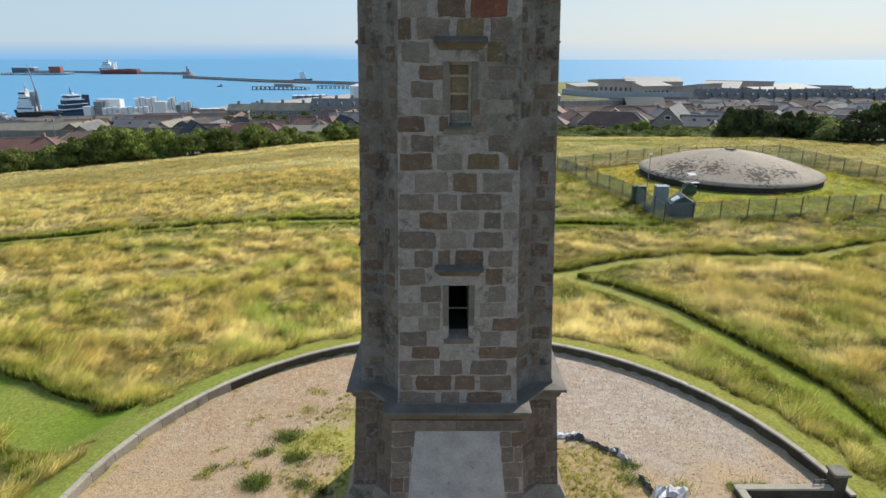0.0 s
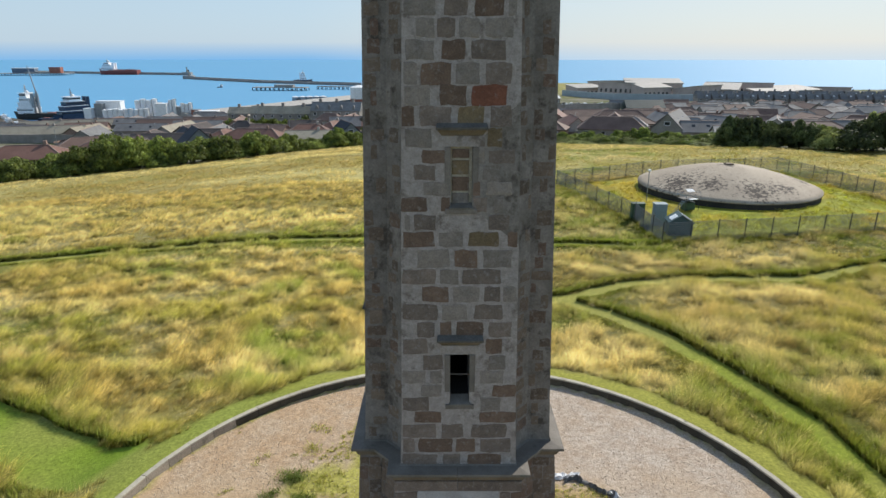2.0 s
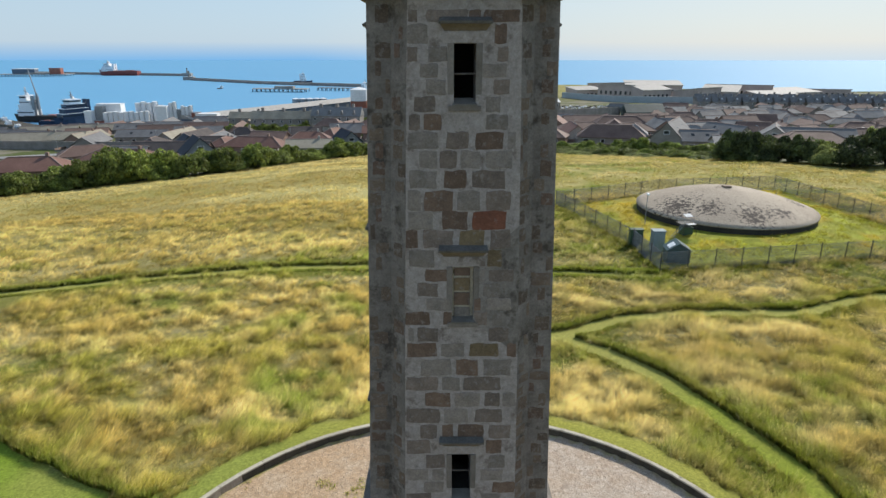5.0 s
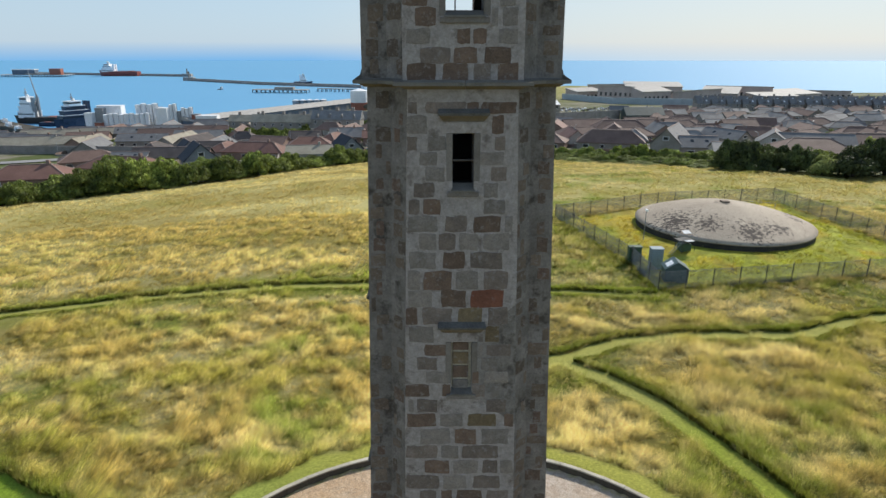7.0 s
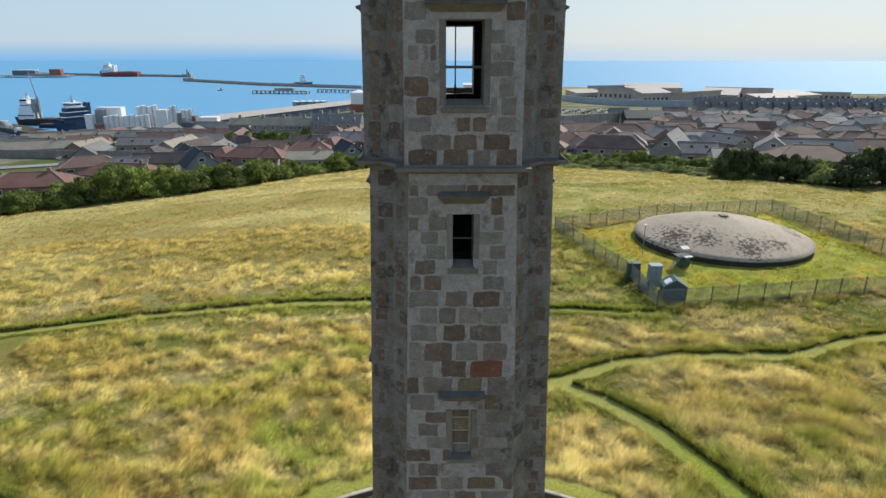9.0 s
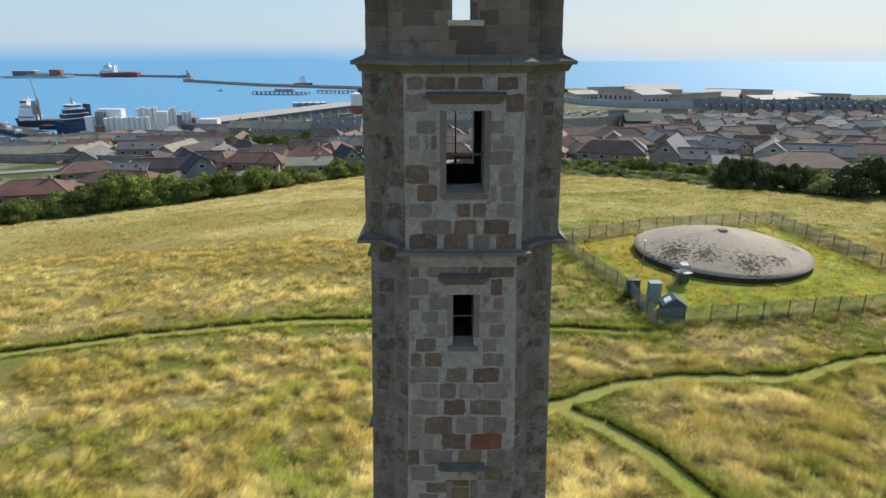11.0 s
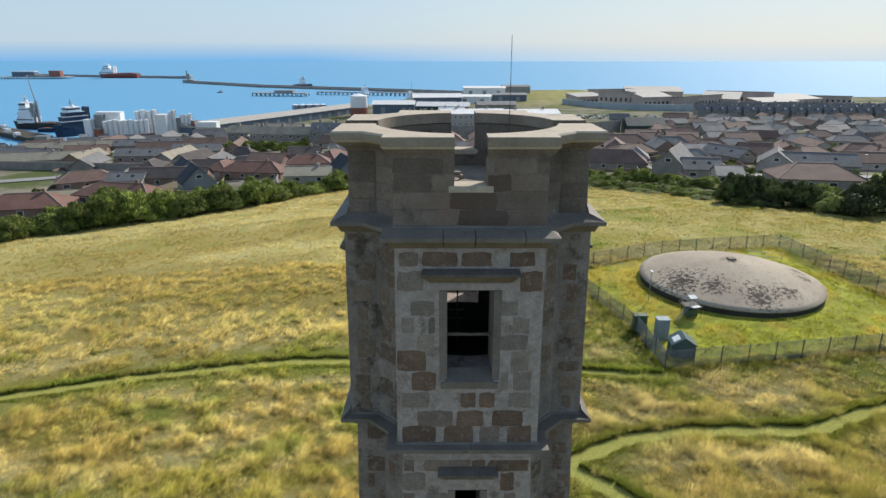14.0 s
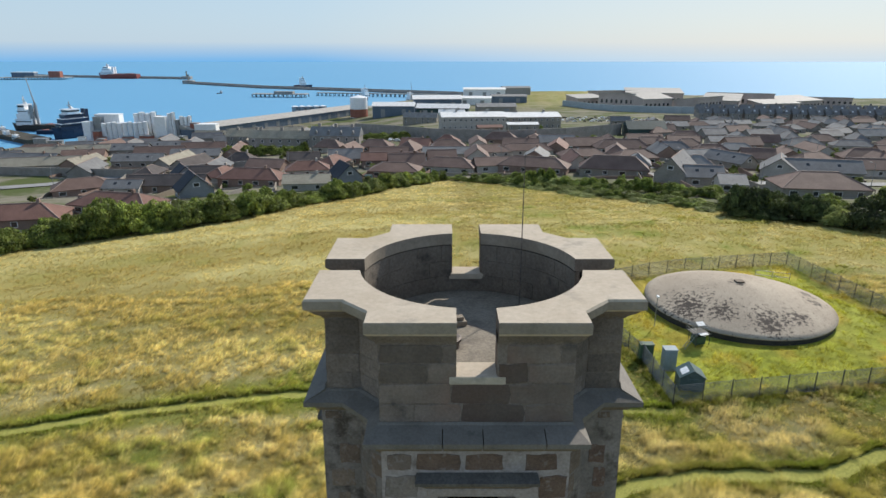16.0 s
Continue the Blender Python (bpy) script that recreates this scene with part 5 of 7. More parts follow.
dome_thing = empty("reservoir_dome", pose(DX, DY, land_at(DX, DY)), "round covered water reservoir with lichened concrete dome", "reservoir")


def ring_of(cx, cy, r, z, n=72):
    return [(cx + r * math.cos(2 * math.pi * i / n), cy + r * math.sin(2 * math.pi * i / n), z) for i in range(n)]


def parented(ob, top):
    ob.parent = top
    ob.matrix_parent_inverse = top.matrix_basis.inverted()
    return ob


# rim: dark paint, taken darker still to carry the shade under the cap
parented(part("rim", loft([ring_of(DX, DY, DR, -0.6), ring_of(DX, DY, DR, 1.0), ring_of(DX, DY, DR - 0.05, 1.05)]), M["rim"], None, "dark damp concrete rim"), dome_thing)
cap = [ring_of(DX, DY, DR + 0.12, 1.05), ring_of(DX, DY, DR + 0.12, 1.17)]
for i in range(1, 16):
    f = i / 16
    cap.append(ring_of(DX, DY, (DR + 0.1) * (1 - f), 1.18 + 2.3 * (1 - (1 - f) ** 1.6)))
parented(part("dome", loft(cap), M["concrete"], None, "shallow lichen-stained concrete dome", True), dome_thing)
parented(part("hatch", box(DX - 0.45, DX + 0.45, DY - 0.4, DY + 0.4, 3.3, 3.62, 0.05), M["soil"], None, "dark roof hatch"), dome_thing)


# ---- fence ----
def make_fence():
    f = empty("mesh_fence", pose(FENCE[0][0], FENCE[0][1], 0), "galvanised wire mesh security fence round the reservoir", "fence")
    for (ax, ay), (bx, by) in zip(FENCE, FENCE[1:] + FENCE[:1]):
        ln = math.hypot(bx - ax, by - ay)
        k = max(1, round(ln / 2.7))
        for i in range(k):
            x0, y0 = ax + (bx - ax) * i / k, ay + (by - ay) * i / k
            x1, y1 = ax + (bx - ax) * (i + 1) / k, ay + (by - ay) * (i + 1) / k
            z0, z1 = land_at(x0, y0), land_at(x1, y1)
            bm = bmesh.new()
            add_tube(bm, (x0, y0, z0 - 0.2), (x0, y0, z0 + 2.0), 0.045, sides=6)
            parented(part("post", bm, M["post"], None), f)
            bm = bmesh.new()
            w = 38
            for j in range(1, w):
                t = j / w
                p, q = (x0 + (x1 - x0) * t, y0 + (y1 - y0) * t, z0 + (z1 - z0) * t), 0.009
                add_tube(bm, (p[0], p[1], p[2] + 0.05), (p[0], p[1], p[2] + 1.85), 0.009, sides=3)
            for h in (0.1, 0.3, 0.5, 0.7, 0.9, 1.1, 1.3, 1.5, 1.7, 1.85):
                add_tube(bm, (x0, y0, z0 + h), (x1, y1, z1 + h), 0.012 if h < 1.8 else 0.022, sides=4)
            parented(part("mesh_panel", bm, M["mesh"], None), f)


make_fence()


# ---- inside the fence ----
def cabinet(x0, x1, y0, y1, h, mat, label):
    z = land_at((x0 + x1) / 2, (y0 + y1) / 2)
    c = empty("equipment_cabinet", pose((x0 + x1) / 2, (y0 + y1) / 2, z), label, "cabinet", "kiosks by the fence")
    w, d = (x1 - x0) / 2, (y1 - y0) / 2
    part("body", box(-w, w, -d, d, 0.1, h, 0.03), mat, c)
    part("top", box(-w - 0.05, w + 0.05, -d - 0.05, d + 0.05, h - 0.01, h + 0.07, 0.02), mat, c)
    part("base", box(-w - 0.08, w + 0.08, -d - 0.08, d + 0.08, -0.3, 0.12, 0.02), M["quay"], c)
    for s in (-1, 1):
        door = part("door", box(min(0.02 * s, s * (w - 0.05)), max(0.02 * s, s * (w - 0.05)), -d - 0.025, -d + 0.01, 0.18, h - 0.08, 0.01), mat, c)
        part("handle", box(s * 0.08 - 0.015, s * 0.08 + 0.015, -d - 0.06, -d - 0.02, h * 0.5, h * 0.5 + 0.18), M["steel"], door)


cabinet(18.75, 20.0, 58.8, 59.5, 1.75, M["green_box"], "dark green metal equipment cabinet beside the fence")
cabinet(20.4, 21.55, 57.0, 57.9, 2.1, M["blue_box"], "pale blue-grey metal equipment cabinet beside the fence")


def kiosk():
    x, y = 21.7, 54.2
    k = empty("kiosk", pose(x, y, land_at(x, y), rz=-6), "small grey-green pitched roof kiosk at the fence corner", "kiosk", "kiosks by the fence")
    part("wall", loft([[(-1.05, -0.8, -0.2), (1.05, -0.8, -0.2), (1.05, 0.8, -0.2), (-1.05, 0.8, -0.2)], [(-1.05, -0.8, 1.25), (1.05, -0.8, 1.25), (1.05, 0.8, 1.25), (-1.05, 0.8, 1.25)], [(-0.04, -0.8, 1.92), (0.04, -0.8, 1.92), (0.04, 0.8, 1.92), (-0.04, 0.8, 1.92)]]), M["hut"], k)
    for s in (-1, 1):
        a = math.atan2(0.7, 1.08)
        part("roof", box(-0.66, 0.66, -0.92, 0.92, 0, 0.06, 0.01, Matrix.Translation((s * 0.56, 0, 1.61)) @ Matrix.Rotation(s * a, 4, "Y")), M["hut"], k)
        if s < 0:
            part("skylight", box(-0.34, 0.34, -0.62, 0.3, 0.065, 0.09, 0.0, Matrix.Translation((s * 0.56, 0, 1.61)) @ Matrix.Rotation(s * a, 4, "Y")), M["white"], k, "pale translucent roof light")
    part("door", box(-0.4, 0.4, -0.84, -0.79, 0.0, 1.2, 0.01), M["hut"], k)


kiosk()


def access_platform():
    x, y = 25.6, 62.0
    p = empty("access_platform", pose(x, y, land_at(x, y) - 0.1, rz=12) @ Matrix.Scale(0.68, 4), "steel access platform with solar panel at the dome's edge", "platform")
    for sx in (-1.1, 1.1):
        for sy in (-0.9, 0.9):
            part("leg", add_tube(bmesh.new(), (sx, sy, -0.2), (sx, sy, 2.0), 0.05, sides=6), M["post"], p)
    part("deck", box(-1.2, 1.2, -0.9, 1.4, 1.78, 1.83), M["post"], p)
    part("shield", box(-0.8, 0.8, -0.5, 0.9, -0.2, 1.3, 0.03), M["green_box"], p, "dark metal housing under the platform")
    for sx in (-1.2, 1.2):
        bm = bmesh.new()
        for z in (2.35, 2.85):
            add_tube(bm, (sx, -1.0, z), (sx, 1.5, z), 0.025, sides=5)
        for yy in (-1.0, 0.2, 1.5):
            add_tube(bm, (sx, yy, 1.8), (sx, yy, 2.87), 0.025, sides=5)
        part("handrail", bm, M["steel"], p)
    part("solar_panel", box(-0.6, 0.6, -0.45, 0.45, 0, 0.06, 0.01, Matrix.Translation((0.3, 0.5, 2.95)) @ Matrix.Rotation(radians(18), 4, "X")), M["roof_white"], p, "pale tilted solar panel")
    part("lid", box(-0.6, 0.7, -1.2, -0.5, 1.9, 1.98, 0.01), M["roof_white"], p, "pale hinged lid")
    bm = bmesh.new()
    for s in (-0.3, 0.3):
        add_tube(bm, (-1.2, s - 0.6, 1.8), (-3.0, s - 0.9, 0.0), 0.04, sides=5)
    for i in range(1, 7):
        t = i / 7
        add_tube(bm, (-1.2 - 1.8 * t, -0.9 - 0.3 * t, 1.8 * (1 - t)), (-1.2 - 1.8 * t, -0.3 - 0.3 * t, 1.8 * (1 - t)), 0.025, sides=5)
    part("stair", bm, M["steel"], p)


access_platform()


def camera_pole(x, y, h, label):
    p = empty("camera_pole", pose(x, y, land_at(x, y)), label, "pole")
    bm = bmesh.new()
    add_tube(bm, (0, 0, -0.2), (0, 0, h), 0.05, 0.04, 8)
    part("pole", bm, M["steel"], p)
    part("camera_box", box(-0.1, 0.1, -0.35, 0.15, h - 0.15, h + 0.05, 0.02), M["white"], p)


camera_pole(22.5, 66.0, 3.5, "thin grey pole with small camera box")
h_ = empty("handrail", pose(42.5, 80.5, land_at(42.5, 80.5), rz=-20), "low grey tubular handrail frame behind the dome", "handrail")
bm_ = bmesh.new()
for z in (0.55, 1.1):
    add_tube(bm_, (-2.0, 0, z), (2.0, 0, z), 0.03, sides=6)
for xx in (-2.0, 0, 2.0):
    add_tube(bm_, (xx, 0, -0.1), (xx, 0, 1.1), 0.03, sides=6)
part("rail", bm_, M["steel"], h_)


# ---- gate, loose things and weeds on the gravel ----
def gate():
    # pillars and entrance wall use the wall's stone darkened for shade
    for x, y, h in ((12.2, 15.75, 0.9), (12.6, 14.2, 0.9)):
        g = empty("gate_pillar", pose(x, y, 1.2), "square dark stone gate pillar with flat cap", "pillar", "gate pillars")
        part("shaft", box(-0.2, 0.2, -0.2, 0.2, -0.4, h, 0.02), M["wall_inner"], g)
        part("cap", box(-0.26, 0.26, -0.26, 0.26, h - 0.01, h + 0.09, 0.03), M["cap_stone"], g)
    w = empty("entrance_wall", pose(10.4, 15.6, 1.2), "short straight dark stone wall beside the gate with narrow pale coping", "wall")
    part("wall", box(-1.35, 1.6, -0.09, 0.12, -0.4, 0.42, 0.01), M["wall_inner"], w)
    part("coping", box(-1.4, 1.6, -0.1, 0.13, 0.42, 0.49, 0.02), M["wall_top"], w)
    part("return_wall", box(-1.35, -1.14, -2.4, -0.09, -0.4, 0.42, 0.01), M["wall_inner"], w)
    part("coping", box(-1.38, -1.12, -2.4, -0.1, 0.42, 0.49, 0.02), M["wall_top"], w)
    g = empty("iron_gate", pose(11.5, 15.75, 1.3, rz=4), "small rusty iron gate standing beside the pillar", "gate")
    for z in (0.1, 0.5):
        bm = bmesh.new()
        add_tube(bm, (0, 0, z), (0.5, 0, z), 0.022, sides=5)
        part("rail", bm, M["iron"], g)
    for i in range(3):
        bm = bmesh.new()
        add_tube(bm, (0.02 + i * 0.22, 0, -0.1), (0.02 + i * 0.22, 0, 0.55), 0.016, sides=5)
        part("bar", bm, M["iron"], g)


gate()


def sheeting(pts, width, seed, label, mat, rise=0.22):
    """Crumpled plastic lying in a line on the ground."""
    r = random.Random(seed)
    v, f = [], []
    for i, (x, y) in enumerate(pts):
        for k in range(4):
            o = (k / 3 - 0.5) * width * r.uniform(0.6, 1.3)
            v.append((x + o * 0.6 + r.uniform(-0.05, 0.05), y + o + r.uniform(-0.05, 0.05), land_at(x, y) + (0.03 if k in (0, 3) else r.uniform(0.06, rise))))
        if i:
            for k in range(3):
                a = 4 * (i - 1) + k
                f.append((a, a + 1, a + 5, a + 4))
    me = mesh_from("plastic_sheeting", v, f, mat)
    ob = new("plastic_sheeting", me)
    sol = ob.modifiers.new("thick", "SOLIDIFY")
    sol.thickness = 0.015
    tagged(ob, label, "plastic sheet")


def along(pts, step):
    out = []
    for (ax, ay), (bx, by) in zip(pts, pts[1:]):
        n_ = max(1, int(math.hypot(bx - ax, by - ay) / step))
        out += [(ax + (bx - ax) * i / n_, ay + (by - ay) * i / n_) for i in range(n_)]
    return out + [pts[-1]]


sheeting(along([(3.5, 18.45), (4.0, 18.5), (4.5, 18.5), (4.9, 18.55)], 0.1), 0.34, 9, "flat pale plastic sheeting with a dark edge by the tower", M["tarp_pale"], 0.14)
sheeting(along([(4.3, 18.25), (4.75, 18.4), (5.1, 18.15), (5.5, 17.75), (5.9, 17.5)], 0.1), 0.17, 2, "torn black plastic sheeting along the grass edge", M["tarp"])
sheeting(along([(5.8, 17.6), (6.05, 17.35), (6.2, 17.1)], 0.08), 0.16, 4, "scrap of pale plastic sheeting at the grass edge", M["tarp_pale"])
sheeting(along([(6.5, 15.55), (6.9, 15.6), (7.5, 15.5)], 0.09), 0.55, 5, "crumpled pale plastic sheeting on the gravel", M["tarp_pale"], 0.26)
sheeting(along([(6.3, 16.3), (6.4, 15.9), (6.5, 15.6)], 0.09), 0.15, 6, "scrap of black plastic sheeting on the gravel", M["tarp"])


def weeds():
    """Sparse grass and weeds round the tower's foot, as one sheet of blades."""
    rng = np.random.default_rng(17)
    cents, sizes = [], []
    for poly, n in ((((-2.6, 23.0), (-3.6, 22.1), (-4.9, 19.7), (-5.5, 18.2), (-5.3, 16.2), (-4.0, 14.5), (-2.6, 14.0)), 620), (((3.9, 18.1), (5.0, 18.1), (5.8, 17.3), (6.2, 16.1), (6.2, 14.8), (3.3, 14.5)), 420)):
        xs, ys = [p[0] for p in poly], [p[1] for p in poly]
        k = 0
        while k < n:
            x, y = rng.uniform(min(xs), max(xs)), rng.uniform(min(ys), max(ys))
            if inside(np.array([x]), np.array([y]), list(poly))[0] and fractal(np.array([x]), np.array([y]), 1.5, 3)[0] > 0.4:
                cents.append((x, y))
                sizes.append(rng.uniform(0.04, 0.10))
            k += 1
    for x, y, n, s in ((-7.0, 19.7, 5, 0.1), (-7.7, 16.5, 8, 0.12), (-6.6, 17.0, 8, 0.12), (-7.7, 17.8, 4, 0.1), (-5.2, 20.2, 10, 0.13), (-5.0, 21.6, 8, 0.12), (7.6, 15.9, 5, 0.2)):
        for _ in range(n):
            cents.append((x + rng.normal(0, 0.22), y + rng.normal(0, 0.18)))
            sizes.append(s * rng.uniform(0.6, 1.4))
    a = np.linspace(0, 2 * math.pi, 140)
    for t in a:
        if rng.random() < 0.55:
            cents.append((WCX + (WALL_R - 0.12) * math.cos(t + rng.normal(0, 0.02)), WCY + (WALL_R - 0.12) * math.sin(t)))
            sizes.append(rng.uniform(0.04, 0.1))
    lush = np.zeros(len(cents))
    for x, y, n, s in ((-5.55, 18.5, 34, 0.17), (-5.9, 17.6, 14, 0.14), (-4.9, 17.3, 26, 0.16), (-5.9, 16.1, 44, 0.2), (-4.5, 16.0, 16, 0.14), (-3.9, 15.6, 14, 0.14), (-7.4, 16.9, 10, 0.12), (6.05, 16.9, 20, 0.14), (6.1, 16.2, 16, 0.15), (9.3, 15.9, 30, 0.12), (10.2, 15.95, 20, 0.12), (11.2, 15.95, 20, 0.12)):
        for _ in range(n):
            cents.append((x + rng.normal(0, 0.20), y + rng.normal(0, 0.12)))
            sizes.append(s * rng.uniform(0.6, 1.4))
    lush = np.concatenate([lush, np.ones(len(cents) - len(lush))])[:, None]
    cents, sizes = np.array(cents), np.array(sizes)
    vs, cols = [], []
    base = np.array((0.34, 0.38, 0.06))[None] + rng.random((len(cents), 1)) * np.array((0.24, 0.16, 0.06))[None]
    base = base * (1 - lush) + np.array((0.19, 0.25, 0.05))[None] * (0.7 + 0.6 * rng.random((len(cents), 1))) * lush
    z = land(cents[:, 0], cents[:, 1])
    for _ in range(22):
        m = len(cents)
        ang, rad = rng.uniform(0, 2 * math.pi, m), rng.random(m) * sizes * 1.6
        bx, by = cents[:, 0] + rad * np.cos(ang), cents[:, 1] + rad * np.sin(ang)
        wa = rng.uniform(0, math.pi, m)
        h = sizes * rng.uniform(0.5, 1.3, m)
        wd = 0.012
        lx, ly = rng.normal(0, 0.6, m) * h, rng.normal(0, 0.6, m) * h
        vs.append(np.stack([np.stack([bx - wd * np.cos(wa), by - wd * np.sin(wa), z - 0.02], 1), np.stack([bx + wd * np.cos(wa), by + wd * np.sin(wa), z - 0.02], 1), np.stack([bx + lx, by + ly, z + h], 1)], 1).reshape(-1, 3))
        cols.append(np.repeat(base * rng.uniform(0.7, 1.2, (m, 1)), 3, axis=0))
    v, c = np.concatenate(vs), np.concatenate(cols)
    me = mesh_from("weeds", v.tolist(), np.arange(len(v)).reshape(-1, 3).tolist(), M["grass"])
    at = me.attributes.new("tint", "FLOAT_COLOR", "POINT")
    at.data.foreach_set("color", np.concatenate([c, np.ones((len(c), 1))], 1).ravel().astype(np.float32))
    me.normals_split_custom_set_from_vertices([(0.1, 0.1, 0.99)] * len(v))
    tagged(new("weeds", me), "sparse grass and weeds growing through the gravel", "weeds", kind="stuff")


weeds()


def pebbles():
    """Loose stones on the gravel court."""
    rng = np.random.default_rng(9)
    n = 15000
    r = WALL_R * np.sqrt(rng.random(n))
    t = rng.uniform(-0.35, math.pi + 0.35, n)
    x, y = WCX + r * np.cos(t), WCY + r * np.sin(t)
    s = rng.uniform(0.014, 0.036, n)
    z = land(x, y)
    v, f = [], []
    k = np.array([(1, 0, 0), (0, 1, 0), (-1, 0, 0), (0, -1, 0)], float)
    rot = rng.uniform(0, math.pi, n)
    c, sn = np.cos(rot), np.sin(rot)
    pts = []
    for q in k:
        pts.append(np.stack([x + s * (q[0] * c - q[1] * sn * 0.7), y + s * (q[0] * sn + q[1] * c * 0.7), z - 0.005], 1))
    pts.append(np.stack([x, y, z + s * 0.8], 1))
    v = np.stack(pts, 1).reshape(-1, 3)
    o = (np.arange(n) * 5)[:, None, None]
    f = (o + np.array([(0, 1, 4), (1, 2, 4), (2, 3, 4), (3, 0, 4)])[None]).reshape(-1, 3)
    me = mesh_from("gravel", v.tolist(), f.tolist(), M["pebble"])
    tagged(new("gravel", me), "loose pinkish gravel stones on the court", "gravel", kind="stuff")


pebbles()


# ---- hedges ----
def leaf_cloud(rng, centres, radii, count, size, flat=0.8):
    """Small leaf cards scattered over and through overlapping clumps."""
    c = rng.integers(0, len(centres), count)
    d = rng.normal(size=(count, 3))
    d /= np.linalg.norm(d, axis=1)[:, None]
    d[:, 2] = np.abs(d[:, 2]) * np.where(rng.random(count) < 0.8, 1, -0.4)
    rad = radii[c] * (0.72 + 0.36 * rng.random(count))
    p = centres[c] + d * rad[:, None] * np.array([1, 1, flat])
    n = d + 0.7 * rng.normal(size=(count, 3))
    n /= np.linalg.norm(n, axis=1)[:, None]
    t = np.cross(n, rng.normal(size=(count, 3)))
    t /= np.linalg.norm(t, axis=1)[:, None]
    b = np.cross(n, t)
    s = (size * (0.6 + 0.8 * rng.random(count)))[:, None]
    v = np.stack([p - t * s, p + b * s * 0.6, p + t * s, p - b * s * 0.6], 1).reshape(-1, 3)
    return v


def bush_mesh(seed, w, h, clumps, count, size):
    rng = np.random.default_rng(seed)
    ang, rr = rng.random(clumps) * 2 * math.pi, np.sqrt(rng.random(clumps)) * w * 0.62
    radii = w * (0.17 + 0.2 * rng.random(clumps))
    top = h - radii * 0.8
    cz = top * (0.35 + 0.65 * rng.random(clumps)) * (1 - 0.45 * (rr / (w * 0.62)) ** 2)
    cen = np.stack([rr * np.cos(ang), rr * np.sin(ang), cz], 1)
    v = leaf_cloud(rng, cen, radii, count, size)
    v[:, 2] = np.maximum(v[:, 2], -0.1)
    f = np.arange(len(v)).reshape(-1, 4)
    return v, f


LEAF_MESH, TRUNK_MESH = [], []
for s_ in range(5):
    v_, f_ = bush_mesh(s_, 1.0, 1.0, 34, 8000, 0.042)
    LEAF_MESH.append(mesh_from("crown", v_.tolist(), f_.tolist(), M["leaf"]))
GARDEN_MESH = []
for s_ in range(4):
    v_, f_ = bush_mesh(40 + s_, 1.0, 0.95, 14, 1700, 0.075)
    GARDEN_MESH.append(mesh_from("crown", v_.tolist(), f_.tolist(), M["leaf2"] if s_ % 2 else M["leaf"]))
DARK_MESH = []
for s_ in range(3):
    v_, f_ = bush_mesh(60 + s_, 1.0, 1.0, 34, 7000, 0.044)
    DARK_MESH.append(mesh_from("crown", v_.tolist(), f_.tolist(), M["leaf3"]))
LEAF2_MESH = []
for s_ in range(3):
    v_, f_ = bush_mesh(20 + s_, 1.0, 0.9, 24, 5500, 0.042)
    LEAF2_MESH.append(mesh_from("crown", v_.tolist(), f_.tolist(), M["leaf2"]))
bm_ = bmesh.new()
for i in range(5):
    a = i * 1.26
    add_tube(bm_, (0, 0, -0.1), (0.35 * math.cos(a), 0.35 * math.sin(a), 0.7), 0.05, 0.015, 5)
STEM = bpy.data.meshes.new("stem")
bm_.to_mesh(STEM)
bm_.free()
STEM.materials.append(M["bark"])


def bush(x, y, w, h, seed, light=False, label=""):
    kind = "garden_shrub" if label.startswith("garden") else "shrub" if light else "bush"
    top = empty(kind, pose(x, y, land_at(x, y) - 0.1, rz=seed * 77 % 360), label or ("pale green low shrub at the field edge" if light else "dense dark green hedge bush at the field edge"), "bush", "hedge along the field")
    top.scale = (w, w, h)
    bank = GARDEN_MESH if kind == "garden_shrub" else LEAF2_MESH if light else DARK_MESH if x > 56 and y < 140 and seed % 6 else LEAF_MESH
    for nm, me in (("stem", STEM), ("crown", bank[seed % len(bank)])):
        o = new(nm, me)
        o.parent = top
    return top


rng_h = random.Random(4)
k_ = 0
for (ax, ay), (bx, by) in zip(FIELD_EDGE, FIELD_EDGE[1:]):
    n_ = max(1, int(math.hypot(bx - ax, by - ay) / 1.9))
    for i in range(n_):
        t = (i + rng_h.random()) / n_
        x, y = ax + (bx - ax) * t, ay + (by - ay) * t
        if x < -5:
            h, w, deep = rng_h.uniform(3.0, 6.8) if x < -50 else rng_h.uniform(2.6, 5.6), rng_h.uniform(2.6, 4.6), rng_h.uniform(0.5, 6.0)
        elif x < 30:
            h, w, deep = rng_h.uniform(1.2, 3.2), rng_h.uniform(1.2, 2.6), rng_h.uniform(0, 6)
        elif x < 56:
            h, w, deep = rng_h.uniform(0.9, 2.4), rng_h.uniform(1.8, 3.6), rng_h.uniform(0, 7)
        else:
            h, w, deep = rng_h.uniform(4.2, 7.6), rng_h.uniform(2.8, 4.8), rng_h.uniform(0.5, 7)
        h *= 0.72 + 0.5 * float(value_noise(x, y, 7.0, 3))
        bush(x + rng_h.uniform(-1, 1), y + deep, w, h, k_, light=rng_h.random() < (0.12 if x < -5 or x > 55 else 0.4))
        k_ += 1
for i in range(26):
    x = rng_h.uniform(-98, -66)
    y = np.interp(x, [p[0] for p in FIELD_EDGE], [p[1] for p in FIELD_EDGE]) + rng_h.uniform(1, 14)
    bush(x, y, rng_h.uniform(2.4, 4.2), rng_h.uniform(2.5, 5.0), i, light=rng_h.random() < 0.35)
